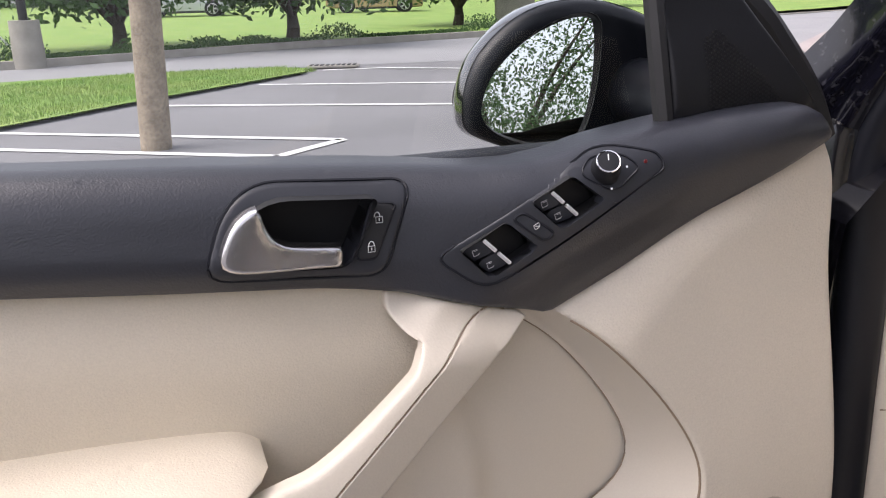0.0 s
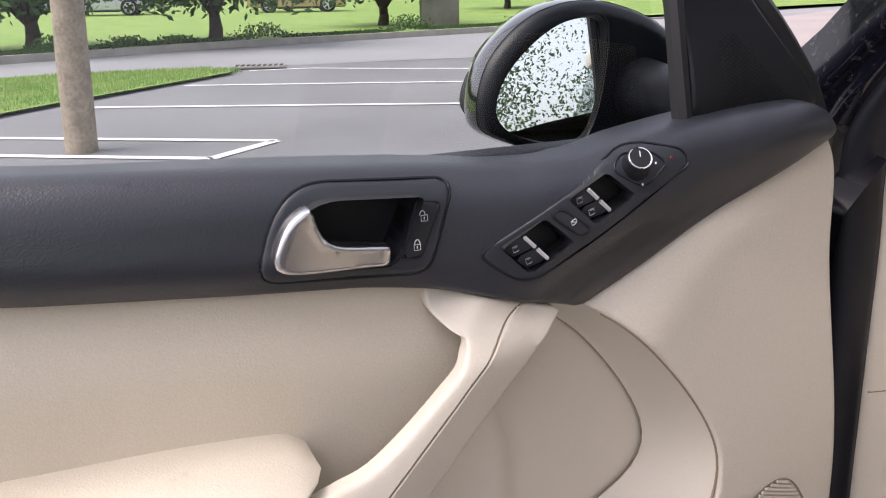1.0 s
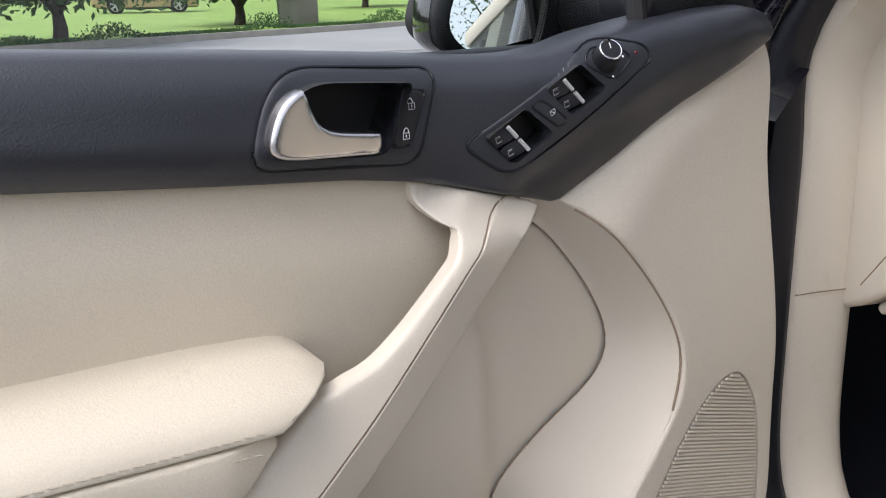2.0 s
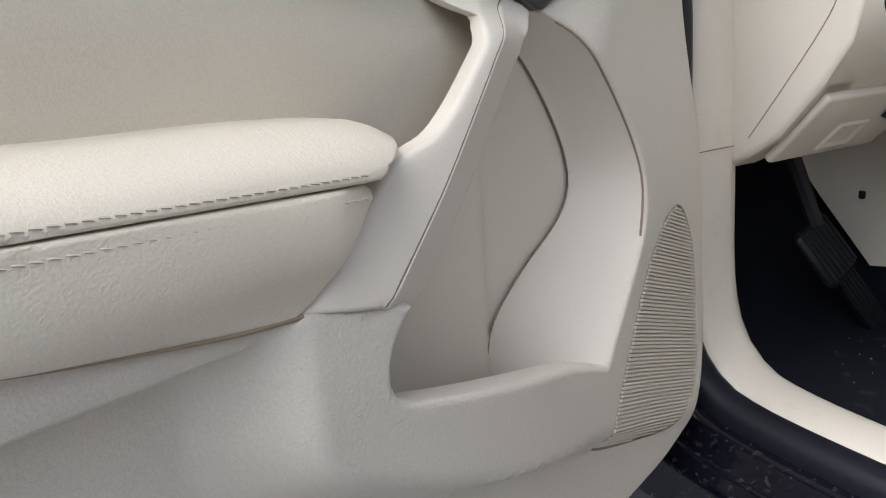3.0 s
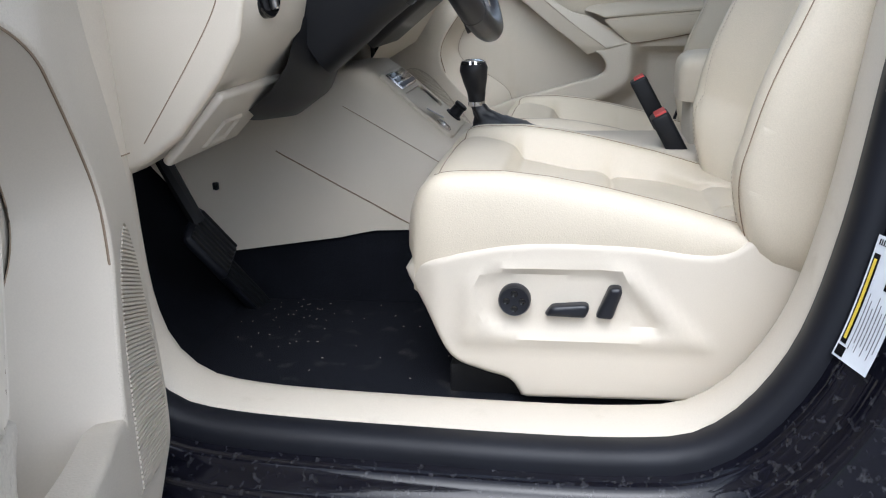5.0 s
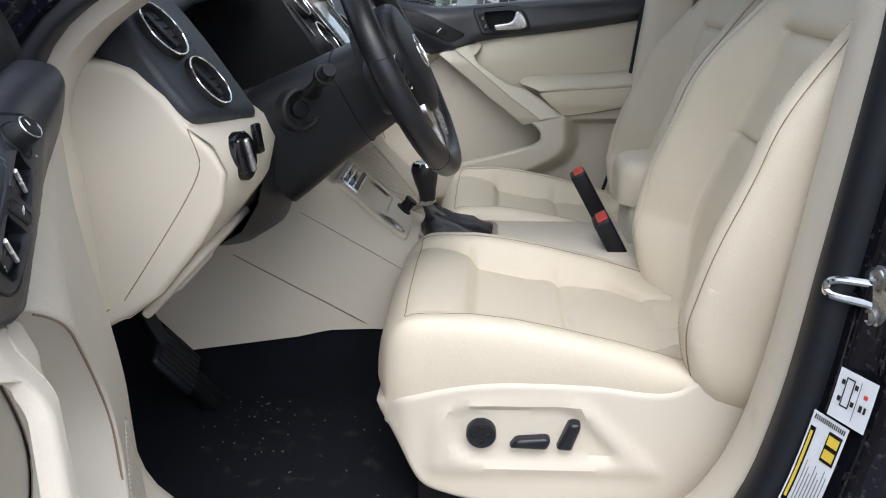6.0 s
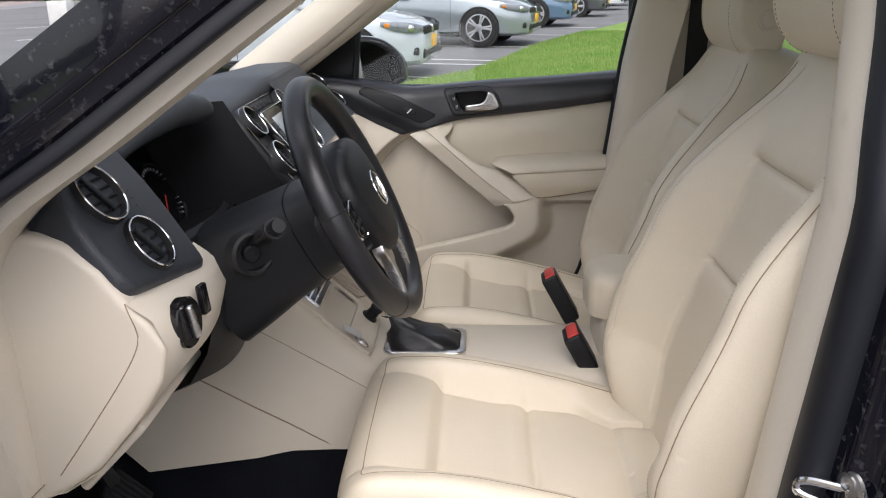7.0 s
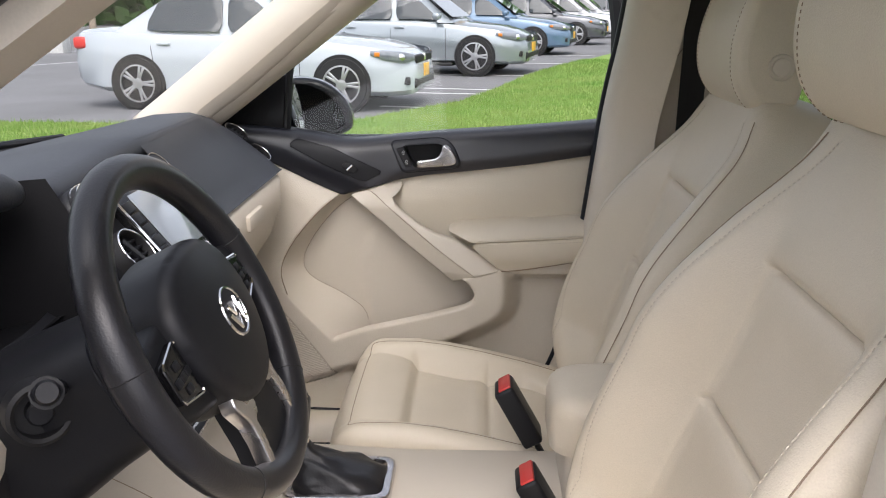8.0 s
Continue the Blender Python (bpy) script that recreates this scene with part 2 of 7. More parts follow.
def loft(sections, cap=False, closed=True):
    """A skin over sections of equal point count."""
    bm = bmesh.new()
    rows = [[bm.verts.new(p) for p in s] for s in sections]
    m = len(rows[0])
    for a, b in zip(rows, rows[1:]):
        for k in range(m if closed else m - 1):
            bm.faces.new((a[k], a[(k + 1) % m], b[(k + 1) % m], b[k]))
    if cap:
        bm.faces.new(rows[0])
        bm.faces.new(rows[-1])
    bmesh.ops.recalc_face_normals(bm, faces=bm.faces)
    return bm


def block(x0, x1, y0, y1, z0, z1, bevel=0.004, segs=2, m=None):
    bm = bmesh.new()
    bmesh.ops.create_cube(bm, size=1)
    bmesh.ops.scale(bm, vec=(x1 - x0, y1 - y0, z1 - z0), verts=bm.verts)
    bmesh.ops.translate(bm, vec=((x0 + x1) / 2, (y0 + y1) / 2, (z0 + z1) / 2), verts=bm.verts)
    if bevel:
        bmesh.ops.bevel(bm, geom=bm.edges[:], offset=bevel, segments=segs, profile=0.5, affect="EDGES")
    if m is not None:
        bmesh.ops.transform(bm, matrix=m, verts=bm.verts)
    return bm


def lathe(profile, m, segs=28):
    """A turned body: profile of (radius, height) round the local z axis of m."""
    secs = [[m @ Vector((r * math.cos(a), r * math.sin(a), h)) for a in (2 * math.pi * k / segs for k in range(segs))] for r, h in profile]
    return loft(secs, cap=True)


def facing(place, out, up=(0, 0, 1)):
    """A matrix at place whose z axis points along out and y axis near up."""
    z = Vector(out).normalized()
    x = Vector(up).cross(z).normalized()
    y = z.cross(x)
    return Matrix.Translation(place) @ Matrix((x, y, z)).transposed().to_4x4()


def mesh_of(name, bm, mat, soft=35):
    me = bpy.data.meshes.new(name)
    bm.to_mesh(me)
    bm.free()
    me.materials.append(mat)
    me.polygons.foreach_set("use_smooth", [True] * len(me.polygons))
    if soft < 180:
        me.set_sharp_from_angle(angle=radians(soft))
    return me


def thing(name, at, label, category, group="", kind=""):
    ob = new(name)
    ob.location = at
    ob.empty_display_size = 0.1
    return tagged(ob, label, category, group, kind)


def part(name, bm, mat, parent, label="", soft=35):
    """One mesh object, given in world metres, under a thing or a part of it."""
    ob = new(name, mesh_of(name, bm, mat, soft))
    ob.parent = parent
    ob.matrix_parent_inverse = Matrix.Translation(-parent.location)
    return tagged(ob, label)


def solid(name, bm, mat, label, category, group="", kind="", soft=35):
    """A top-level thing of one mesh, with its origin in its middle at its base."""
    co = np.array([v.co for v in bm.verts])
    base = Vector(((co[:, 0].min() + co[:, 0].max()) / 2, (co[:, 1].min() + co[:, 1].max()) / 2, co[:, 2].min()))
    bmesh.ops.translate(bm, vec=-base, verts=bm.verts)
    ob = new(name, mesh_of(name, bm, mat, soft))
    ob.location = base
    return tagged(ob, label, category, group, kind)


def join(*bms):
    out = bms[0]
    for b in bms[1:]:
        me = bpy.data.meshes.new("tmp")
        b.to_mesh(me)
        b.free()
        out.from_mesh(me)
        bpy.data.meshes.remove(me)
    return out


def rounded(pts, r, n=5):
    """A polygon with its corners rounded by r (one value or one a corner)."""
    p = [np.array(q, float) for q in pts]
    out = []
    for i, b in enumerate(p):
        a, c = p[i - 1], p[(i + 1) % len(p)]
        rr = r[i] if isinstance(r, (list, tuple)) else r
        d0, d1 = a - b, c - b
        l0, l1 = np.linalg.norm(d0), np.linalg.norm(d1)
        k = min(rr, l0 * 0.49, l1 * 0.49)
        s, e = b + d0 / l0 * k, b + d1 / l1 * k
        for t in np.linspace(0, 1, n + 1):
            out.append((1 - t) ** 2 * s + 2 * t * (1 - t) * b + t * t * e)
    return np.array(out)


def placed(bm, m):
    bmesh.ops.transform(bm, matrix=m, verts=bm.verts)
    return bm

# ---- the two front doors, built alike: u back from the front edge, v height, w towards the cabin ----
OPEN_A = radians(18.2)
BELT_TOP = [(0.86, 1.102), (0.66, 1.086), (0.496, 1.076), (0.371, 1.067), (0.290, 1.0615), (0.238, 1.063), (0.185, 1.073), (0.133, 1.081), (0.066, 1.090), (0.003, 1.093), (-0.022, 1.089)]
BELT_LOW = [(-0.038, 1.062), (0.005, 1.043), (0.090, 1.007), (0.171, 0.966), (0.238, 0.936), (0.287, 0.950), (0.362, 0.970), (0.43, 0.980), (0.524, 0.989), (0.652, 1.003), (0.86, 1.034)]
RIDGE = np.array([(0.330, 0.940), (0.297, 0.962), (0.232, 0.993), (0.106, 1.048), (0.004, 1.080), (-0.06, 1.098)])
RIM = [(0.238, 0.940), (0.194, 0.910), (0.140, 0.852), (0.104, 0.797), (0.094, 0.755), (0.106, 0.708), (0.155, 0.655), (0.210, 0.605)]
SEAM_IN = [(0.262, 0.930), (0.211, 0.892), (0.159, 0.828), (0.134, 0.772), (0.151, 0.732), (0.224, 0.690), (0.270, 0.655), (0.283, 0.625), (0.284, 0.575)]
BULGE = spline([(-0.4, 0.36), (-0.2, 0.41), (0.0, 0.455), (0.212, 0.522), (0.340, 0.558), (0.478, 0.602), (0.562, 0.636), (0.604, 0.664), (0.622, 0.70), (0.624, 0.76), (0.63, 1.3)], 5)
TOP_U, TOP_V = [p[0] for p in BELT_TOP[::-1]], [p[1] for p in BELT_TOP[::-1]]
LOW_U, LOW_V = [p[0] for p in BELT_LOW], [p[1] for p in BELT_LOW]


def lower_w(u, v):
    base = 0.008 + 0.026 * smooth(0.98, 0.70, v) + 0.012 * smooth(0.7, 0.4, v)
    q = np.stack([u, v], 1)
    deep = gap(q, BULGE) * np.where(inside(q, np.vstack([BULGE, [(-0.4, 1.3), (-0.4, 0.44)]])), 1, -1)
    lift = 0.012 + 0.05 * smooth(0.06, 0.5, u)
    soft = 0.016 + 0.012 * smooth(0.4, 0.55, u)
    ledge = 0.052 * smooth(0.752, 0.776, v) * smooth(0.600, 0.640, u) * (1 - smooth(-soft, soft, deep))
    full = base + lift * smooth(-soft, soft, deep) * smooth(-0.10, 0.16, u) + ledge
    under_belt = 0.009 + 0.5 * (np.interp(u, LOW_U, LOW_V) - v)
    k = np.clip(0.5 + 0.5 * (full - under_belt) / 0.014, 0, 1)
    return np.where(u < 0.30, full * (1 - k) + under_belt * k - 0.014 * k * (1 - k), full)


def belt_w(u, v):
    u, v = np.asarray(u, float), np.asarray(v, float)
    pod = 0.014 * smooth(0.40, 0.24, u) * smooth(1.09, 1.0, v)
    top, low = np.interp(u, TOP_U, TOP_V), np.interp(u, LOW_U, LOW_V)
    tilt = 0.020 * np.clip((v - low) / np.maximum(top - low, 0.02), 0, 1) * smooth(0.22, 0.40, u)
    q = np.stack([u.ravel(), v.ravel()], 1)
    under = np.where(q[:, 1] < np.interp(q[:, 0], RIDGE[::-1, 0], RIDGE[::-1, 1]), gap(q, RIDGE), 0).reshape(u.shape) * smooth(0.335, 0.29, u)
    return 0.014 + 0.014 * smooth(0.13, 0.0, u) + pod - tilt - 0.42 * np.maximum(under - 0.004, 0) * (1 - 0.5 * smooth(0.03, 0.06, under)) - arc(np.maximum(top - v, 0), 0.03) * 0.9 - 0.012 * smooth(low + 0.024, low, v) * smooth(0.30, 0.42, u)


def car_door(name, place, label, driver):
    base = np.asarray(place(np.array([0.4]), np.array([0.34]), np.array([-0.06]))).T[0]
    d = thing(name, base, label, "car door", "front doors")

    def P(u, v, w):
        return Vector(np.asarray(place(np.array([u]), np.array([v]), np.array([w]))).T[0])

    out = P(0, 0, 1) - P(0, 0, 0)
    back = P(1, 0, 0) - P(0, 0, 0)

    def face(u, v, w, turn=0.0):
        """A frame on the door: x back along the door, y up, z into the cabin."""
        m = Matrix((back, Vector((0, 0, 1)), out)).transposed().to_4x4()
        return Matrix.Translation(P(u, v, w)) @ m @ Matrix.Rotation(turn, 4, "Z")

    # painted shell behind the trim
    shell = rounded([(-0.10, 1.03), (-0.13, 0.60), (-0.09, 0.42), (0.06, 0.36), (0.86, 0.40), (0.93, 0.7), (0.90, 1.055)], 0.04)
    part("door_shell", blanket(shell, place, -0.062, 0.012, 0.05, 0.11), PAINT, d, "gloss black painted door shell")
    seal = rounded([(-0.07, 1.065), (-0.108, 0.75), (-0.10, 0.55), (-0.03, 0.44), (0.10, 0.40), (0.83, 0.42), (0.90, 0.7), (0.88, 1.06)], 0.03)
    part("door_seal", blanket(seal, place, -0.040, 0.01, 0.05, 0.022), RUBBER, d, "black rubber weather seal")
    # lower trim panel with the map pocket left open
    low = ([(0.241, 0.944), (0.174, 0.974), (0.093, 1.015), (0.005, 1.050), (-0.036, 1.066)] + list(spline([(-0.036, 1.066), (-0.052, 1.02), (-0.057, 0.94), (-0.064, 0.85), (-0.069, 0.75), (-0.072, 0.62), (-0.069, 0.54), (-0.044, 0.462), (0.025, 0.430), (0.128, 0.417), (0.27, 0.412)], 6)[1:])
           + [(0.6, 0.415), (0.82, 0.43), (0.865, 0.70), (0.862, 0.828), (0.754, 0.806), (0.705, 0.796), (0.643, 0.786), (0.612, 0.781), (0.592, 0.783), (0.55, 0.772), (0.508, 0.762)]
           + list(spline([(0.508, 0.764), (0.528, 0.748), (0.538, 0.728), (0.535, 0.711), (0.517, 0.699)], 5)[1:]) + [(0.432, 0.675), (0.291, 0.636), (0.216, 0.606)]
           + list(spline(RIM[::-1], 6)[:-1]))
    speaker = spline([(0.010, 0.722), (-0.028, 0.688), (-0.045, 0.63), (-0.046, 0.53), (-0.030, 0.482), (0.025, 0.462), (0.12, 0.482), (0.212, 0.511), (0.202, 0.540), (0.148, 0.607), (0.068, 0.697)], 5, True)
    part("lower_panel", blanket(low, place, lower_w, 0.0055, 0.0075, 0.02, holes=[speaker]), PLASTIC, d, "grained beige plastic lower panel")
    grille = part("speaker_grille", blanket(speaker, place, lambda u, v: lower_w(u, v) - 0.003, 0.002, 0.012, 0.004), RIB_SHADE, d, "ribbed beige speaker grille")
    ribs = []
    for v in np.arange(0.40, 0.735, 0.0043):
        us = np.arange(-0.05, 0.22, 0.004)
        q = np.stack([us, v + us * 0.345], 1)
        q = q[inside(q, speaker)]
        q = q[gap(q, speaker, True) > 0.003]
        if len(q) > 2:
            q = q[[0, *range(3, len(q) - 1, 4), -1]]
            w = lower_w(q[:, 0], q[:, 1]) - 0.0006
            ribs.append(tube(np.asarray(place(q[:, 0], q[:, 1], w)).T, 0.0018, 5))
    rib = part("rib", join(*ribs), SOFT, grille)
    tagged(rib, kind="stuff")
    # pocket wall between the rim and the inner seam, and the liner
    a, b = resample(spline([(0.280, 0.966)] + RIM + [(0.255, 0.555)], 8), 0.01), resample(spline([(0.300, 0.948)] + SEAM_IN + [(0.285, 0.505)], 8), 0.01)
    n = 44
    a = np.stack([np.interp(np.linspace(0, 1, n), np.linspace(0, 1, len(a)), a[:, i]) for i in (0, 1)], 1)
    b = np.stack([np.interp(np.linspace(0, 1, n), np.linspace(0, 1, len(b)), b[:, i]) for i in (0, 1)], 1)
    rows = []
    for k in np.linspace(0, 1, 12):
        q = a * (1 - k) + b * k
        edge_w = lower_w(a[:, 0], a[:, 1]) - 0.004
        edge_w = np.where(a[:, 1] > np.interp(a[:, 0], LOW_U, LOW_V) - 0.003, np.minimum(edge_w, belt_w(a[:, 0], a[:, 1]) - 0.012), edge_w)
        w = edge_w * (1 - k) ** 1.6 + -0.026 * (1 - (1 - k) ** 1.6)
        rows.append(np.asarray(place(q[:, 0], q[:, 1], w)).T)
    part("pocket_wall", loft(rows, closed=False), SOFT, d, "smooth beige curved pocket wall")
    part("pocket_seam", tube(np.asarray(place(b[:, 0], b[:, 1], np.full(len(b), -0.0265))).T, 0.0008, 5), SEAM, d)
    liner = [(u - 0.012, v) for u, v in spline(SEAM_IN, 6)] + [(0.30, 0.50), (0.55, 0.50), (0.55, 0.77), (0.44, 0.93), (0.30, 0.975)]
    part("pocket_liner", blanket(liner, place, lambda u, v: -0.030 + 0.012 * smooth(0.279, 0.292, u - 0.03 * smooth(0.78, 0.9, v)) * smooth(0.94, 0.80, v), 0.003, 0.012, 0.004), SOFT, d, "beige pocket liner")
    rim_line = resample(spline(RIM[:6], 8), 0.008)[3:]
    part("rim_seam", tube(np.asarray(place(rim_line[:, 0], rim_line[:, 1], lower_w(rim_line[:, 0], rim_line[:, 1]) - 0.004)).T, 0.0013, 5), SEAM, d)
    # leather insert between belt and armrest
    ins = [(0.30, 0.962), (0.362, 0.976), (0.43, 0.985), (0.524, 0.996), (0.652, 1.010), (0.838, 1.038), (0.818, 0.86), (0.5, 0.79), (0.44, 0.815), (0.36, 0.872), (0.29, 0.925)]
    part("insert_panel", blanket(ins, place, lambda u, v: 0.003 - 0.016 * smooth(np.interp(u, LOW_U, LOW_V) - 0.06, np.interp(u, LOW_U, LOW_V), v), 0.003, 0.02, 0.02), LEATHER, d, "grained beige leather insert")
    # belt panel with the handle recess cut through
    hole = rounded([(0.499, 1.005), (0.471, 1.056), (0.378, 1.049), (0.402, 0.998)], [0.018, 0.03, 0.006, 0.012], 6)
    bez_out = rounded([(0.511, 0.998), (0.484, 1.066), (0.348, 1.057), (0.376, 0.987)], [0.022, 0.05, 0.014, 0.016], 7)
    belt = list(spline(BELT_TOP, 4)) + BELT_LOW
    sw_quad = rounded([(0.336, 0.993), (0.184, 1.073), (0.139, 1.057), (0.138, 1.049), (0.290, 0.970)], [0.008, 0.02, 0.014, 0.008, 0.014])
    holes = [hole] + ([sw_quad] if driver else [])
    part("belt_panel", blanket(belt, place, belt_w, 0.006, 0.009, 0.03, holes=holes), DARK, d, "dark grained upper door trim")
    bez = part("handle_bezel", blanket(bez_out, place, lambda u, v: belt_w(u, v) + 0.003, 0.004, 0.008, 0.008, holes=[hole]), PLATE_GREY, d, "dark handle surround")
    bowl = rounded([(0.514, 0.999), (0.482, 1.060), (0.372, 1.054), (0.398, 0.992)], 0.01)
    part("bowl", blanket(bowl, place, -0.028, 0.003, 0.012, 0.002), DARK_DULL, bez)
    part("bowl_wall", loft([np.asarray(place(hole[:, 0], hole[:, 1], np.full(len(hole), w))).T for w in (0.014, -0.028)]), DARK_DULL, bez)
    lever_o = list(spline([(0.409, 1.000), (0.46, 1.003), (0.486, 1.006), (0.497, 1.013), (0.494, 1.027), (0.484, 1.043), (0.468, 1.051), (0.463, 1.038), (0.457, 1.027), (0.444, 1.0205), (0.407, 1.0155)], 4))
    part("lever", blanket(lever_o, place, lambda u, v: 0.018 + 0.006 * smooth(0.42, 0.51, u) - 0.05 * np.maximum(v - 1.02, 0), 0.004, 0.006, 0.012), SATIN, d, "satin metal pull lever")
    lock_o = rounded([(0.398, 1.003), (0.382, 1.044), (0.363, 1.042), (0.383, 1.002)], 0.004)
    part("lock_groove", tube(np.asarray(place(lock_o[:, 0], lock_o[:, 1], belt_w(lock_o[:, 0], lock_o[:, 1]) + 0.0042)).T, 0.0011, 5, closed=True), RUBBER, d)
    part("bezel_groove", tube(np.asarray(place(bez_out[:, 0], bez_out[:, 1], belt_w(bez_out[:, 0], bez_out[:, 1]) + 0.0005)).T, 0.0013, 5, closed=True), RUBBER, bez)
    lock = part("lock_switch", blanket(lock_o, place, lambda u, v: belt_w(u, v) + 0.0055, 0.0015, 0.006, 0.006), DARK_DULL, d, "black central locking rocker switch")
    for k, (cu, cv) in enumerate(((0.3855, 1.012), (0.3775, 1.033))):
        w = belt_w(cu, cv) + 0.006
        m = face(cu, cv, w)
        mark = join(tube([(-0.0026, -0.004, 0.0003), (0.0026, -0.004, 0.0003), (0.0026, 0.0006, 0.0003), (-0.0026, 0.0006, 0.0003)], 0.0004, 4, closed=True), block(-0.0004, 0.0004, -0.0026, -0.0006, 0, 0.0005, 0), tube([(0.0022 * math.cos(t) + 0.0016 * k, 0.0008 + 0.0036 * math.sin(t), 0.0004) for t in np.linspace(0, math.pi, 8)], 0.0004, 4))
        part("padlock_mark", placed(mark, m), WHITE, lock)
    # grip bar
    seam_bar = resample(spline([(0.278, 0.9465), (0.296, 0.950), (0.337, 0.924), (0.390, 0.881), (0.448, 0.834), (0.482, 0.809), (0.538, 0.7695)], 5), 0.008)
    left = resample(spline([(0.318, 0.972), (0.338, 0.947), (0.365, 0.925), (0.416, 0.888), (0.452, 0.867), (0.478, 0.860), (0.503, 0.852), (0.528, 0.832), (0.594, 0.784)], 5), 0.008)
    lobe = [(0.372, 0.9725), (0.374, 0.957), (0.365, 0.943), (0.354, 0.936)]
    bar = list(spline(lobe, 5)) + [(p[0] - 0.004 + 0.010 * float(smooth(0.50, 0.56, p[0])), p[1] - 0.005 + 0.004 * float(smooth(0.50, 0.56, p[0]))) for p in left if p[0] > 0.366] + [(0.551, 0.771)] + list(spline([(0.490, 0.752), (0.444, 0.791), (0.398, 0.825), (0.345, 0.869), (0.300, 0.905), (0.272, 0.927), (0.258, 0.9375)], 5)) + [(0.268, 0.9435), (0.287, 0.9490), (0.325, 0.9595)]

    def bar_w(u, v):
        q = np.stack([u, v], 1)
        hang = np.interp(u, LOW_U, LOW_V) - v
        rise = 0.015 + 0.027 * smooth(0.0, 0.05, hang) + 0.048 * np.clip((0.94 - v) / 0.15, 0, 1.1)
        over = np.interp(u, seam_bar[:, 0], seam_bar[:, 1])
        right = np.where(v < over, gap(q, seam_bar), 0)
        out = np.where(v > np.interp(u, left[:, 0], left[:, 1]) + 0.0005, gap(q, left), 0) * (u < 0.40)
        return rise - 0.022 * np.clip(right / 0.04, 0, 1) * smooth(0.0, 0.05, hang) - arc(np.where(out > 0, 0.05, gap(q, left)), 0.014) * 0.7 * smooth(0.940, 0.915, v) - 0.018 * smooth(0.0, 0.03, out)

    part("grip_bar", blanket(bar, place, bar_w, 0.0035, 0.005, 0.010, crease=[(seam_bar, 0.0016, 0.0022)]), SMOOTH_LEATHER, d, "smooth beige diagonal grip bar with a parting seam")
    part("bar_seam", tube(np.asarray(place(seam_bar[:, 0], seam_bar[:, 1], bar_w(seam_bar[:, 0], seam_bar[:, 1]) - 0.0016)).T, 0.0007, 5), SEAM, d)
    # armrest: padded top and stitched side
    top = list(spline([(0.532, 0.846), (0.512, 0.855), (0.494, 0.861), (0.480, 0.864), (0.489, 0.871), (0.508, 0.877), (0.585, 0.883), (0.683, 0.886), (0.785, 0.892), (0.803, 0.880)], 5)) + [(0.803, 0.861), (0.541, 0.8462)]
    edge_top = spline([(0.458, 0.860), (0.486, 0.873), (0.508, 0.879), (0.585, 0.885), (0.683, 0.888), (0.81, 0.894)], 5)

    def arm_w(u, v):
        q = np.stack([u, v], 1)
        return 0.094 - arc(gap(q, edge_top), 0.036) * 2.3 - 0.006 * smooth(0.55, 0.475, u)

    arm = part("armrest", blanket(top, place, arm_w, 0.003, 0.008, 0.05), LEATHER, d, "padded beige leather armrest with double stitching")
    side = [(0.803, 0.860), (0.803, 0.816), (0.754, 0.804), (0.705, 0.795), (0.643, 0.785), (0.604, 0.780), (0.589, 0.787), (0.531, 0.838), (0.541, 0.8452)]
    part("armrest_side", blanket(side, place, lambda u, v: 0.0945 - 0.006 * smooth(0.815, 0.78, v) + 0.004 * np.sin(np.clip((0.850 - v) / 0.055, 0, 1) * math.pi) - 0.010 * smooth(0.575, 0.535, u), 0.003, 0.008, 0.05), LEATHER, arm)
    low_line = resample(spline([(0.803, 0.816), (0.754, 0.804), (0.705, 0.795), (0.643, 0.785), (0.598, 0.781)], 5), 0.01)
    # No sewn seam: a brown line stands in for shade under the armrest edge.
    part("lower_seam", tube(np.asarray(place(low_line[:, 0], low_line[:, 1], np.full(len(low_line), 0.087))).T, 0.002, 6), SEAM, arm)
    stitches = []
    for dv, off in ((0.0055, 0), (-0.0075, 0.003)):
        for u in np.arange(0.545, 0.795, 0.0075):
            v = 0.8457 + 0.056 * (u - 0.54) + dv
            w0 = arm_w(np.array([u]), np.array([v]))[0] if dv > 0 else 0.0948
            stitches.append(tube([P(u + off, v - 0.0006, w0), P(u + off + 0.0027, v + 0.0003, w0 + 0.0006), P(u + off + 0.0054, v + 0.0006, w0)], 0.0006, 4))
    st = part("stitching", join(*stitches), THREAD, arm)
    tagged(st, kind="stuff")
    # window frame, sail panel and pane
    sail = [(0.107, 1.080), (0.117, 1.20), (0.045, 1.20), (-0.046, 1.084)]
    part("sail_panel", blanket(sail, place, lambda u, v: -0.012 - 0.02 * smooth(1.1, 1.2, v), 0.004, 0.015, 0.02), DARK_SOFT, d, "dark corner trim with a tweeter grille")
    tw = rounded([(0.074, 1.089), (0.078, 1.152), (0.060, 1.158), (-0.004, 1.094)], 0.006)
    dots = []
    for i, uu in enumerate(np.arange(-0.01, 0.085, 0.0032)):
        for vv in np.arange(1.088, 1.165, 0.0037):
            q = np.array([[uu, vv + (i % 2) * 0.00185]])
            if inside(q, tw)[0]:
                m = face(uu, q[0, 1], -0.0117 - 0.02 * float(smooth(1.1, 1.2, q[0, 1])))
                dots.append(lathe([(0.0011, 0.0), (0.0011, 0.0008), (0.0004, 0.001)], m, 5))
    tg = part("tweeter_grille", join(*dots), DARK_DULL, d)
    tagged(tg, kind="stuff")
    part("window_channel", tube([P(0.112, 1.068, -0.02), P(0.122, 1.20, -0.035), P(0.14, 1.34, -0.10)], 0.008, 8, flat=1.2), DARK_DULL, d)
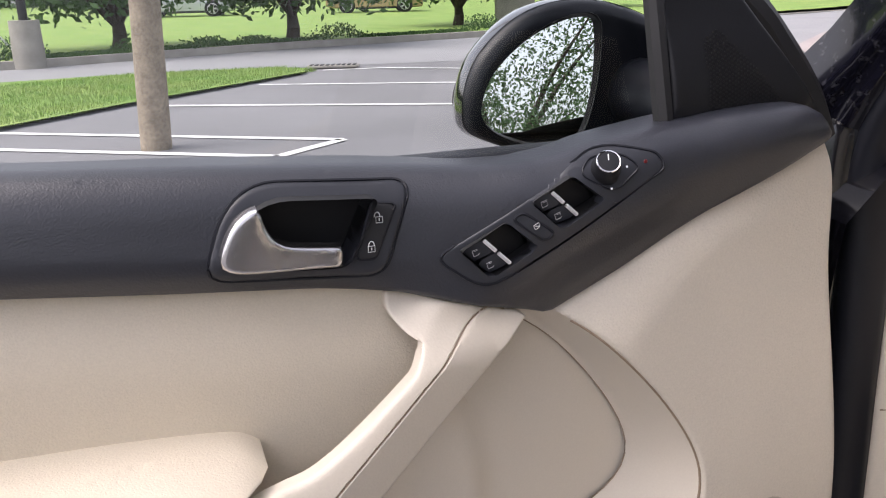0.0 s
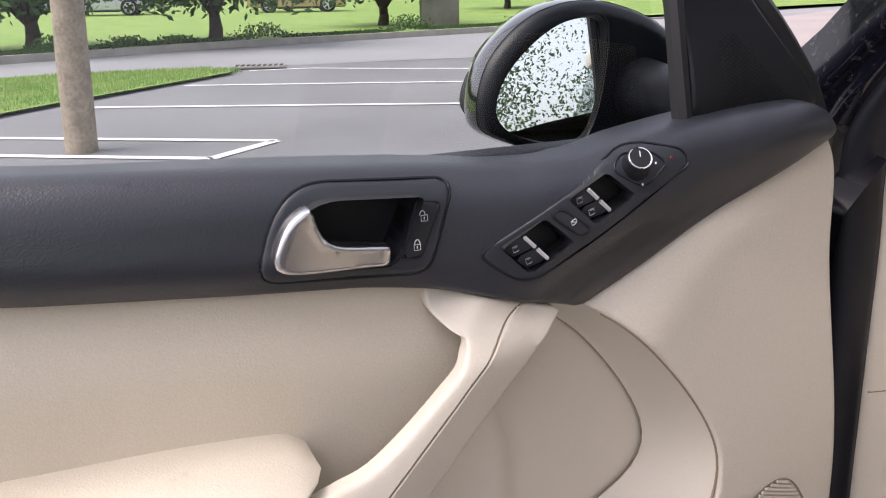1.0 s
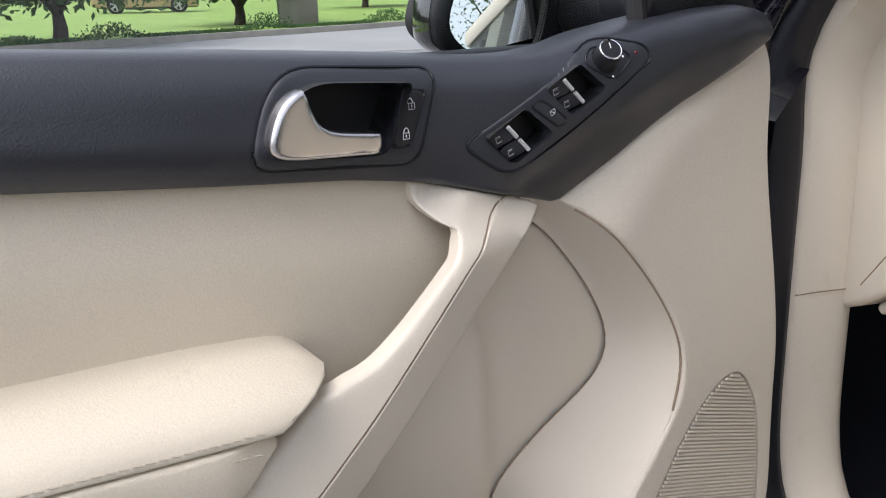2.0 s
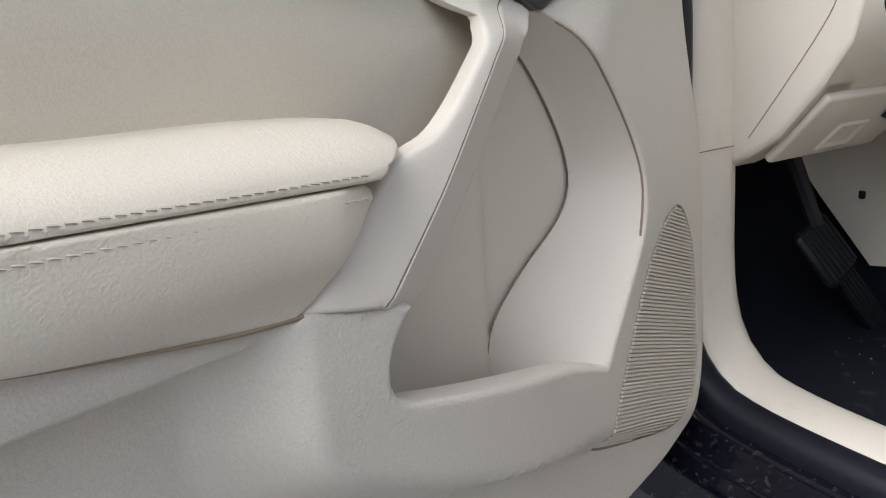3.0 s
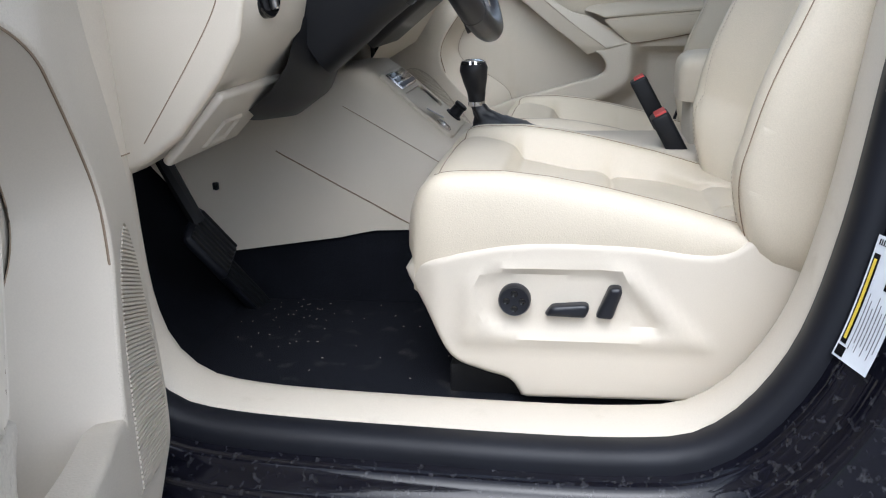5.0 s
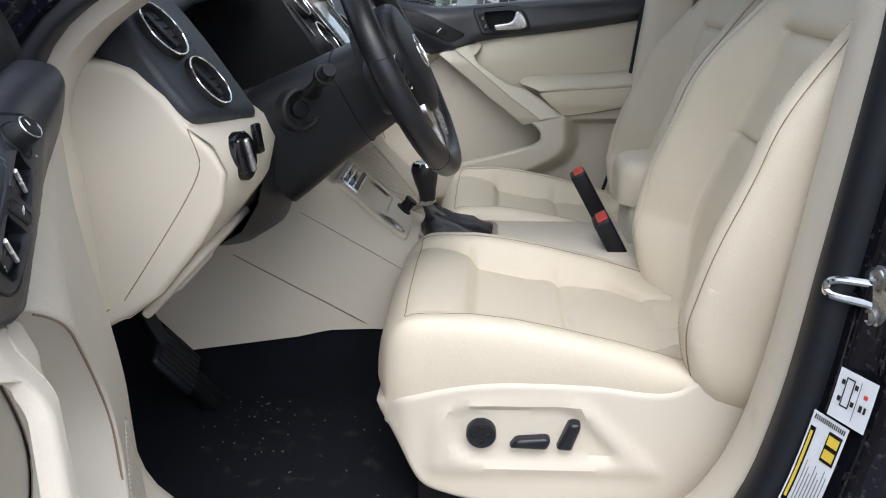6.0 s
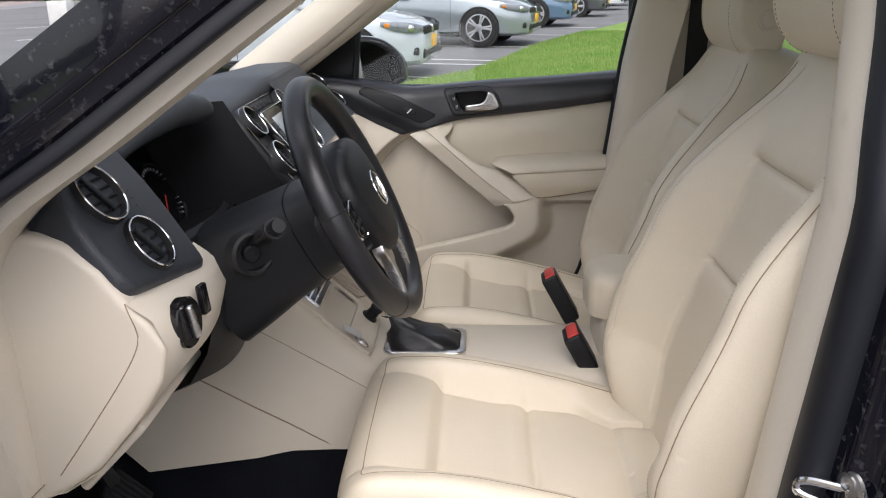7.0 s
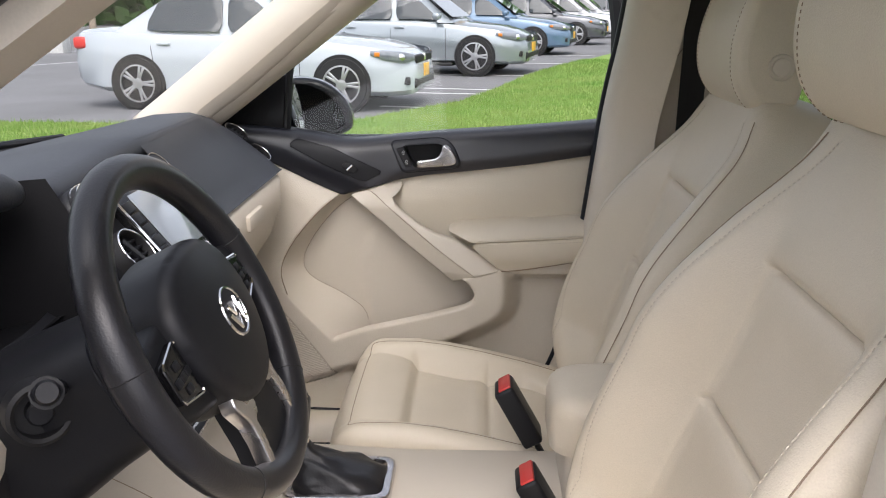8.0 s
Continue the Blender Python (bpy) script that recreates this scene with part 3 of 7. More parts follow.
    part("front_frame", tube(spline([P(-0.075, 1.05, -0.045), P(-0.054, 1.093, -0.047), P(-0.020, 1.143, -0.055), P(0.022, 1.193, -0.065), P(0.14, 1.335, -0.11), P(0.32, 1.50, -0.2)], 6), 0.0185, 10), DARK_DULL, d, "black window frame")
    part("top_frame", tube(spline([P(0.32, 1.50, -0.2), P(0.45, 1.555, -0.22), P(0.65, 1.58, -0.225), P(0.84, 1.575, -0.21)], 6), 0.02, 10), DARK_DULL, d)
    part("rear_frame", tube([P(0.865, 1.08, -0.03), P(0.865, 1.3, -0.09), P(0.84, 1.575, -0.21)], 0.025, 10), DARK_DULL, d)
    pane = part("pane", loft([[P(0.115, 1.05, -0.03), P(0.86, 1.08, -0.03)], [P(0.135, 1.3, -0.085), P(0.86, 1.3, -0.085)], [P(0.32, 1.49, -0.19), P(0.84, 1.57, -0.2)]], closed=False), PANE, d, "clear door window")
    pane.visible_shadow = False
    return d, P, face


def open_place(u, v, w):
    """The driver's door, swung wide open."""
    return (-0.881 - u * math.cos(OPEN_A) + w * math.sin(OPEN_A), 0.855 - u * math.sin(OPEN_A) - w * math.cos(OPEN_A), v + 0 * u)


def shut_place(u, v, w):
    """The passenger's door, closed."""
    return (0.748 - w + 0 * u, 0.837 - u, v + 0 * u)


_, DP, dface = car_door("car_door", open_place, "open front car door, beige leather trim below a dark belt panel", True)
_, PP, _ = car_door("car_door", shut_place, "closed front car door, beige leather trim below a dark belt panel", False)


def wing_mirror(name, P, label, tilt_u, tilt_v, sunk=-0.203):
    base = P(0.08, 1.03, -0.16)
    m = thing(name, base, label, "wing mirror", "wing mirrors")
    shape = spline([(0.240, 1.080), (0.224, 1.132), (0.170, 1.174), (0.096, 1.182), (0.014, 1.152), (-0.004, 1.095), (0.02, 1.044), (0.13, 1.028), (0.222, 1.052)], 6, True)
    cen = shape.mean(0)

    def ring(k, w, grow=0.0):
        q = cen + (shape - cen) * k
        return [P(u + grow, v, w) for u, v in q]

    def flat(u, v, w):
        return np.array([P(a, b, c) for a, b, c in zip(u, v, w)]).T

    part("housing", loft([ring(1.0, -0.178), ring(1.02, -0.188), ring(1.02, -0.21, -0.005), ring(0.9, -0.255, -0.012), ring(0.6, -0.29, -0.02), ring(0.15, -0.305, -0.02), ring(0.01, -0.306, -0.02)]), PAINT, m, "gloss black shell", 180)
    gl = spline([(0.225, 1.082), (0.211, 1.117), (0.173, 1.151), (0.130, 1.169), (0.099, 1.167), (0.094, 1.140), (0.101, 1.085), (0.116, 1.047), (0.140, 1.038), (0.178, 1.045), (0.212, 1.060)], 6, True)
    gc = gl.mean(0)
    part("front", blanket(shape, flat, lambda u, v: -0.164 + 0 * u, 0.016, 0.008, 0.002, holes=[gl]), MIRROR_RIM, m, "satin black mirror surround", 60)
    part("lip", loft([[P(*(gc + (gl - gc) * k)[i], w) for i in range(len(gl))] for k, w in ((1.01, -0.168), (0.99, -0.170), (0.985, -0.25))]), DARK_DULL, m)
    part("glass", blanket(gc + (gl - gc) * 1.03, flat, lambda u, v: sunk + tilt_u * (u - 0.17) + tilt_v * (v - 1.1), 0.0, 0.02, 0), MIRROR, m, "silvered mirror glass", 180)
    part("foot", tube(spline([P(0.05, 1.085, -0.03), P(0.052, 1.085, -0.10), P(0.050, 1.088, -0.166)], 6), [0.036, 0.031, 0.036], 24), MIRROR_RIM, m, "", 180)
    return m


wing_mirror("wing_mirror", DP, "gloss black wing mirror on the open door", -0.39, -0.135)
wing_mirror("wing_mirror", PP, "gloss black wing mirror on the closed door", -1.12, -0.12, -0.232)

# ---- switch panel on the driver's door ----
SW_A, SW_B = np.array([0.332, 0.983]), np.array([0.160, 1.066])


def switch_panel():
    """Window switches, lock button and mirror knob in a slanting pod."""
    axis = (SW_B - SW_A) / np.linalg.norm(SW_B - SW_A)
    ang = math.atan2(axis[1], axis[0])
    base = DP(0.25, 1.02, 0.02)
    s = thing("switch_panel", base, "dark window switch panel set in the open door's trim", "switch panel")
    plate = rounded([(0.337, 0.997), (0.190, 1.074), (0.141, 1.064), (0.136, 1.051), (0.298, 0.968)], [0.012, 0.03, 0.012, 0.012, 0.018])

    def lift(u, v):
        return belt_w(u, v) + 0.001

    bays = [rounded([(0.318, 1.002), (0.280, 1.022), (0.253, 0.999), (0.293, 0.977)], 0.004), rounded([(0.259, 1.035), (0.223, 1.053), (0.193, 1.031), (0.234, 1.011)], 0.004)]
    part("plate_groove", tube(np.asarray(open_place(plate[:, 0], plate[:, 1], belt_w(plate[:, 0], plate[:, 1]) + 0.0006)).T, 0.0012, 5, closed=True), RUBBER, s)
    part("plate", blanket(plate, open_place, lift, 0.002, 0.007, 0.012, holes=bays), PLATE_GREY, s, "dark plastic switch plate")
    for bay in bays:
        floor_w = 0.006
        part("well", join(blanket(bay, open_place, floor_w, 0.001, 0.01, 0), loft([np.asarray(open_place(bay[:, 0], bay[:, 1], np.full(len(bay), w))).T for w in (0.0235, floor_w)])), DARK_DULL, s)
        c0, c1, c3 = (bay[k * 6 + 2] for k in (0, 1, 3))
        for k in (0, 1):
            lo = c0 * (1 - (0.04 + 0.5 * k)) + c3 * (0.04 + 0.5 * k)
            hi = c0 * (1 - (0.46 + 0.5 * k)) + c3 * (0.46 + 0.5 * k)
            run = (c1 - c0) * 0.46
            q = rounded([lo + run * 0.06, lo + run, hi + run, hi + run * 0.06], 0.002)
            mid0 = (lo + hi) / 2
            length = np.linalg.norm(run)
            rd = run / length

            def key_w(u, v, mid0=mid0, rd=rd, length=length):
                t = np.clip(((u - mid0[0]) * rd[0] + (v - mid0[1]) * rd[1]) / length, 0, 1)
                return 0.017 + 0.006 * t ** 1.5

            key = part("window_switch", blanket(q, open_place, key_w, 0.001, 0.006, 0.012), PLATE_GREY, s, "black window rocker with a bright edge")
            edge = [lo + run * 1.0, hi + run * 1.0]
            line = np.array([edge[0] * (1 - t) + edge[1] * t for t in np.linspace(0.03, 0.97, 6)])
            part("bright_edge", tube(np.asarray(open_place(line[:, 0], line[:, 1], np.full(6, 0.0234))).T, 0.0018, 6), WHITE_METAL, key)
            m = dface(*(mid0 + run * 0.42), float(key_w(*(mid0 + run * 0.42))) + 0.0004, ang + 0.15)
            mark = tube([(-0.0032, -0.0022, 0), (0.0032, -0.0022, 0), (0.0032, 0.0008, 0), (0.001, 0.0026, 0), (-0.0032, 0.0026, 0)], 0.0003, 4, closed=True)
            part("window_mark", placed(join(mark, tube([(-0.0018, -0.0012, 0), (0.0018, -0.0012, 0), (0.0018, 0.0006, 0)], 0.0002, 4)), m), WHITE, key)
    # child lock button between the wells
    b = rounded([(0.275, 1.0235), (0.266, 1.0285), (0.240, 1.0095), (0.249, 1.004)], 0.0055)
    part("button_groove", tube(np.asarray(open_place(b[:, 0], b[:, 1], lift(b[:, 0], b[:, 1]) + 0.0005)).T, 0.0013, 5, closed=True), RUBBER, s)
    child = part("lock_button", blanket(b, open_place, lambda u, v: lift(u, v) + 0.002, 0.0012, 0.006, 0.006), PLATE_GREY, s)
    part("window_mark", placed(join(tube([(-0.0025, -0.0018, 0), (0.0025, -0.0018, 0), (0.0025, 0.0006, 0), (0.0008, 0.002, 0), (-0.0025, 0.002, 0)], 0.0003, 4, closed=True), tube([(-0.0018, -0.0012, 0), (0.0018, 0.0014, 0)], 0.0003, 4)), dface(0.256, 1.0172, float(lift(0.256, 1.0172)) + 0.0021, ang)), WHITE, child)
    # mirror knob
    axis_k = dface(0, 0, 0).to_3x3()
    m = facing(DP(0.190, 1.052, float(lift(0.190, 1.052)) - 0.004), axis_k.col[2] * 0.75 + axis_k.col[1] * 0.6 + axis_k.col[0] * 0.25)
    kb = rounded([(0.214, 1.052), (0.201, 1.064), (0.172, 1.065), (0.160, 1.054), (0.185, 1.036)], [0.008, 0.008, 0.008, 0.006, 0.01])
    part("knob_groove", tube(np.asarray(open_place(kb[:, 0], kb[:, 1], lift(kb[:, 0], kb[:, 1]) + 0.0003)).T, 0.0009, 5, closed=True), RUBBER, s)
    knob = part("mirror_knob", lathe([(0.0125, 0.0), (0.012, 0.006), (0.0105, 0.010), (0.0105, 0.017), (0.0095, 0.0185), (0.006, 0.0187)], m, 32), DARK_SOFT, s, "round black mirror adjuster")
    part("knob_ring", placed(tube([(0.0092 * math.cos(t), 0.0092 * math.sin(t), 0.0186) for t in np.linspace(0, 2 * math.pi, 28, endpoint=False)], 0.0007, 5, closed=True), m), CHROME, knob)
    part("pointer", placed(block(-0.0004, 0.0004, 0.001, 0.006, 0.0186, 0.0192, 0), m), WHITE, knob)
    for a in (2.6, 3.6, 4.9, 0.1):
        part("dial_mark", placed(block(-0.0007, 0.0007, -0.0009, 0.0009, 0, 0.0004, 0), m @ Matrix.Translation((0.0175 * math.cos(a), 0.0175 * math.sin(a), 0.004))), WHITE, s)
    part("indicator", lathe([(0.0018, 0), (0.0016, 0.0006), (0.001, 0.0008)], dface(0.154, 1.0575, float(lift(0.154, 1.0575))), 12), LED, s, "small red warning light")


switch_panel()


def passenger_switch():
    base = PP(0.25, 1.02, 0.02)
    s = thing("switch_panel", base, "dark plate with one window switch in the closed door", "switch panel")
    q = rounded([(0.335, 0.990), (0.225, 1.045), (0.140, 1.068), (0.120, 1.052), (0.21, 1.005), (0.290, 0.968)], 0.01)
    part("plate", blanket(q, shut_place, lambda u, v: belt_w(u, v) + 0.003, 0.002, 0.01, 0.006), DARK_SOFT, s)
    k = rounded([(0.281, 1.000), (0.252, 1.018), (0.240, 1.006), (0.269, 0.988)], 0.003)
    part("window_switch", blanket(k, shut_place, lambda u, v: belt_w(u, v) + 0.006, 0.0015, 0.006, 0.005), DARK_DULL, s)
    part("bright_edge", tube([PP(0.266, 1.009, float(belt_w(0.26, 1.0)) + 0.007), PP(0.254, 0.998, float(belt_w(0.26, 1.0)) + 0.007)], 0.002, 6), CHROME, s)


passenger_switch()

# ---- front seats ----


def front_seat(name, cx, cy, side, label, dz=0.0, powered=False, head_z=1.245, head_y=-0.075, tall=1.0):
    """A leather bucket seat; side is -1 where its outer flank faces the driver's door, 1 at the other door."""
    s = thing(name, (cx, cy + 0.3, 0.38), label, "car seat", "front seats")

    # cushion: a skin swept from the back to the rolled nose, high side bolsters round a sunk pan
    low = lambda v: np.interp(v, [0.04, 0.15, 0.2, 0.3, 0.4, 0.5, 0.56], [0.60, 0.60, 0.592, 0.598, 0.600, 0.590, 0.572])
    crest = lambda v: np.interp(v, [0.04, 0.10, 0.16, 0.24, 0.33, 0.40, 0.46, 0.52, 0.56], [0.622, 0.626, 0.638, 0.662, 0.684, 0.698, 0.705, 0.705, 0.702])

    def pan(v):
        back = np.interp(v, [0.04, 0.15, 0.18, 0.30, 0.38, 0.45], [0.612, 0.620, 0.612, 0.624, 0.638, 0.653])
        front = np.interp(v, [0.45, 0.49, 0.53, 0.56], [0.668, 0.684, 0.692, 0.694])
        k = smooth(0.452, 0.472, v)
        return back * (1 - k) + front * k - 0.007 * np.exp(-((v - 0.310) / 0.006) ** 2) + 0.004 * np.exp(-((v - 0.335) / 0.016) ** 2) - 0.004 * np.exp(-((v - 0.170) / 0.006) ** 2)

    def section(v):
        zl, zc, zp = float(low(v)), float(crest(v)), float(pan(v))
        flush = float(smooth(0.45, 0.50, v))
        edge = 0.150 - 0.05 * float(smooth(0.24, 0.15, v))
        half = [(0.216, zl - 0.045), (0.2215, zl), (0.2235, zl + 0.35 * (zc - zl)), (0.220, zl + 0.68 * (zc - zl)), (0.212, zl + 0.90 * (zc - zl)), (0.199, zc), (0.184, zc - 0.001), (0.172, zc - 0.006 + 0.004 * flush),
                (edge + 0.010, zp + 0.42 * (zc - zp)), (edge + 0.002, zp + 0.10 * (zc - zp)), (edge - 0.003, zp - 0.0035 * (1 - flush)), (edge - 0.012, zp + 0.001), (edge - 0.05, zp + 0.004), (0.045, zp + 0.006), (0.0, zp + 0.006)]
        line = half + [(-u, z) for u, z in half[-2::-1]]
        return spline(line, 3)

    grid = []
    for v in np.concatenate([np.arange(0.05, 0.155, 0.012), np.arange(0.158, 0.186, 0.004), np.arange(0.19, 0.295, 0.012), np.arange(0.298, 0.35, 0.004), np.arange(0.355, 0.445, 0.012), np.arange(0.449, 0.48, 0.004), np.arange(0.486, 0.535, 0.010)]):
        q = section(v)
        grid.append(np.stack([q[:, 0], np.full(len(q), v), q[:, 1]], 1))
    q0 = section(0.53)
    base_z = 0.545
    for phi in np.radians(np.arange(8, 91, 7)):
        k, c = math.sin(phi), math.cos(phi)
        wide = 1 - 0.07 * k ** 3.0
        z = base_z + (q0[:, 1] - base_z) * (0.06 + 0.94 * c ** 0.55)
        grid.append(np.stack([q0[:, 0] * wide, 0.53 + 0.074 * k - 0.020 * (np.abs(q0[:, 0]) / 0.22) ** 5 * k, z], 1))
    G = np.array(grid) + np.array([cx, cy, dz])
    c = part("cushion", loft(list(G), closed=False), LEATHER, s, "beige leather cushion with sewn panels", 70)
    n_body = len(grid) - 12
    kc, m_ = 18, G.shape[1]
    rim = [G[j, kc] for j in range(4, n_body + 3)] + [G[n_body + 2 + 0, k] for k in range(kc + 2, m_ - kc - 1, 2)] + [G[j, m_ - 1 - kc] for j in range(n_body + 2, 3, -1)]
    part("seam_line", tube(resample(np.array(rim) + np.array([0, 0, 0.0002]), 0.008), 0.0008, 5), SEAM, c)
    # backrest
    tilt = radians(17.5)

    def rest(u, v, w):
        return (cx + u, cy + 0.118 - v * math.sin(tilt) + w * math.cos(tilt), 0.615 + dz + v * math.cos(tilt) + w * math.sin(tilt))

    back = spline([(-0.225, -0.02), (-0.25, 0.10), (-0.258, 0.25), (-0.246, 0.42), (-0.214, 0.55), (-0.168, 0.652), (-0.08, 0.682), (0.08, 0.682), (0.168, 0.652), (0.214, 0.55), (0.246, 0.42), (0.258, 0.25), (0.25, 0.10), (0.225, -0.02), (0.1, -0.05), (-0.1, -0.05)], 6, True) * np.array([1, tall])

    def half_w(v):
        return np.interp(v, [-0.05, 0.03, 0.12, 0.30, 0.48, 0.65], [0.08, 0.105, 0.146, 0.142, 0.118, 0.10])

    def back_w(u, v):
        half = half_w(v)
        off = np.abs(u) - half
        bol = 0.082 * smooth(-0.004, 0.078, off) * smooth(0.61, 0.33, v) * smooth(-0.10, 0.10, v)
        lumbar = 0.012 * np.exp(-((v - 0.18) / 0.10) ** 2)
        pan_ = -0.010 * smooth(0.004, -0.010, off) * smooth(0.492, 0.476, v) + 0.005 * np.exp(-((v - 0.275) / 0.02) ** 2) * smooth(0.0, -0.02, off) + 0.004 * np.exp(-((v - 0.45) / 0.02) ** 2) * smooth(0.0, -0.02, off)
        return bol + lumbar + pan_ - 0.02 * smooth(0.5, 0.65, v)

    bs = [(np.array([(-0.119, 0.478), (0.119, 0.478)]), 0.006, 0.006), (np.array([(-0.141, 0.302), (0.141, 0.302)]), 0.007, 0.008)]
    sewn = []
    for k in (-1, 1):
        vv = np.linspace(0.03, 0.475, 36)
        bs.append((np.stack([k * half_w(vv), vv], 1), 0.004, 0.0025))
        sewn.append(resample(spline([(k * 0.190, 0.0), (k * 0.207, 0.14), (k * 0.212, 0.26), (k * 0.199, 0.42), (k * 0.166, 0.545), (k * 0.120, 0.628)], 6), 0.010))
        sewn.append(resample(spline([(k * 0.214, -0.01), (k * 0.2385, 0.12), (k * 0.245, 0.26), (k * 0.232, 0.42), (k * 0.198, 0.55), (k * 0.158, 0.632)], 6), 0.010))
    bs += [(line, 0.004, 0.0014) for line in sewn]
    b = part("backrest", blanket(back, rest, back_w, 0.034, 0.011, 0.085, crease=bs), LEATHER, s, "beige leather backrest with deep side bolsters", 70)

    def on_back(q):
        w = back_w(q[:, 0], q[:, 1]) - arc(gap(q, back, True), 0.034)
        return np.asarray(rest(q[:, 0], q[:, 1], w)).T

    for i, line in enumerate(sewn):
        line = line[inside(line, back)]
        if i % 2:
            part("seam_line", tube(on_back(line), 0.0008, 5), SEAM, b)
        else:
            fine = on_back(resample(line, 0.0032))
            tagged(part("stitching", join(*[tube([p, q], 0.00065, 4) for p, q in zip(fine[::2], fine[1::2])]), THREAD, b), kind="stuff")
    shellb = spline([(-0.22, 0.02), (-0.245, 0.25), (-0.20, 0.53), (-0.10, 0.64), (0.10, 0.64), (0.20, 0.53), (0.245, 0.25), (0.22, 0.02)], 6, True)
    part("back_shell", blanket(shellb, lambda u, v, w: rest(u, v, -0.115 - w), 0.0, 0.02, 0.04, 0.05), PLASTIC, s)
    # headrest on two posts: a padded block, rounded under its front
    def hr(u, v, w):
        return (cx + u, cy + head_y + 0.0 * u - v * math.sin(radians(8)) + w * math.cos(radians(8)), head_z + dz + v * math.cos(radians(8)) + w * math.sin(radians(8)))
    prof = spline([(-0.052, 0.030), (-0.046, 0.002), (-0.015, -0.014), (0.022, -0.008), (0.052, 0.025), (0.066, 0.075), (0.064, 0.130), (0.050, 0.180), (0.020, 0.208), (-0.020, 0.208), (-0.046, 0.180), (-0.056, 0.110)], 4, True)
    pc = prof.mean(0)
    secs = []
    for u in np.concatenate([[-0.140, -0.1385, -0.134, -0.127, -0.118], np.linspace(-0.105, 0.105, 9), [0.118, 0.127, 0.134, 0.1385, 0.140]]):
        e = max(0.0, (abs(u) - 0.10) / 0.04)
        k = math.sqrt(max(0.0, 1 - min(1, e) ** 2.4)) * 0.28 + 0.72
        q = pc + (prof - pc) * k
        secs.append([hr(u, v, w) for w, v in q])
    head = part("headrest", loft(secs, cap=True), LEATHER, s, "padded beige leather headrest", 60)
    for k in (-1, 1):
        q = pc + (prof - pc) * 1.003
        ring = resample(np.array([hr(k * 0.104, v, w) for w, v in q]), 0.0035, True)
        tagged(part("stitching", join(*[tube([p, r], 0.0008, 4) for p, r in zip(ring[::2], ring[1::2])]), SEAM, head), kind="stuff")
    for k in (-0.055, 0.055):
        part("post", tube([hr(k, 0.03, -0.02), hr(k, -0.07, -0.036)], 0.006, 8), CHROME, s)
        part("post_guide", lathe([(0.014, -0.01), (0.014, 0.004), (0.011, 0.007), (0.004, 0.007)], facing(rest(k, 0.672 * tall, -0.058), (0, -0.28, 0.96), (0, 1, 0)), 16), SOFT, s)
    for k in (-1, 1):
        part("release_button", lathe([(0.021, -0.004), (0.021, 0.001), (0.0195, 0.003), (0.0165, 0.001), (0.0145, 0.001), (0.0135, 0.003), (0.004, 0.0032)], facing(hr(k * 0.1405, 0.062, -0.005), (k, 0, 0)), 28), SOFT, head)
    # side shield
    def flank(u, v, w):
        return (cx + side * (0.2235 + w) + 0 * u, cy + u, v + dz)
    shield = list(spline([(0.598, 0.568), (0.584, 0.582), (0.560, 0.590), (0.493, 0.607), (0.416, 0.617), (0.29, 0.615), (0.215, 0.606), (0.175, 0.609), (0.145, 0.628), (0.10, 0.655), (0.055, 0.687), (0.0, 0.715), (-0.05, 0.722)], 5)) + [(-0.06, 0.60), (0.0, 0.44), (0.06, 0.402), (0.20, 0.398), (0.435, 0.394)] + list(spline([(0.435, 0.394), (0.452, 0.420), (0.49, 0.432), (0.533, 0.452), (0.566, 0.515), (0.600, 0.566)], 5)[1:-1])
    reces = rounded([(0.498, 0.575), (0.450, 0.588), (0.315, 0.590), (0.247, 0.510), (0.247, 0.490), (0.448, 0.486), (0.495, 0.505)], [0.02, 0.03, 0.02, 0.01, 0.012, 0.03, 0.03])
    wide = rounded([(0.520, 0.572), (0.455, 0.600), (0.298, 0.601), (0.180, 0.484), (0.184, 0.468), (0.528, 0.466)], [0.02, 0.04, 0.02, 0.006, 0.006, 0.02])

    def shield_w(u, v):
        q = np.stack([u, v], 1)
        g = np.where(inside(q, reces), gap(q, reces, True), 0)
        f = np.where(inside(q, wide), gap(q, wide, True), 0)
        return 0.004 - 0.010 * smooth(0, 0.014, g) + 0.006 * smooth(0, 0.016, f) - 0.034 * smooth(0.545, 0.61, u) - 0.012 * smooth(0.10, -0.06, u)

    part("side_shield", blanket(shield, flank, shield_w, 0.009, 0.010, 0.05), SOFT, s, "beige plastic side shield")
    if powered:
        km = facing(flank(0.444, 0.540, 0.001), (side, 0, 0))
        knob = part("lumbar_knob", lathe([(0.0215, -0.004), (0.0215, 0.010), (0.0195, 0.013), (0.012, 0.0115), (0.004, 0.011)], km, 32), SEAT_SWITCH, s, "round black lumbar knob")
        for a in range(4):
            part("dimple", lathe([(0.0048, 0.0), (0.0044, 0.0010), (0.0028, 0.0004), (0.001, 0.0002)], km @ Matrix.Translation((0.0105 * math.cos(a * math.pi / 2), 0.0105 * math.sin(a * math.pi / 2), 0.0118)), 12), GLOSS, knob)
        for nm, q in (("slide_switch", [(0.405, 0.520), (0.395, 0.534), (0.350, 0.538), (0.345, 0.532), (0.351, 0.518)]), ("recline_switch", [(0.338, 0.519), (0.321, 0.562), (0.306, 0.563), (0.304, 0.556), (0.316, 0.517)])):
            part(nm, blanket(rounded(q, 0.004), flank, lambda u, v: 0.015 + 0.10 * np.maximum(v - 0.532, 0), 0.006, 0.004, 0.022), SEAT_SWITCH, s, "black seat adjustment switch")
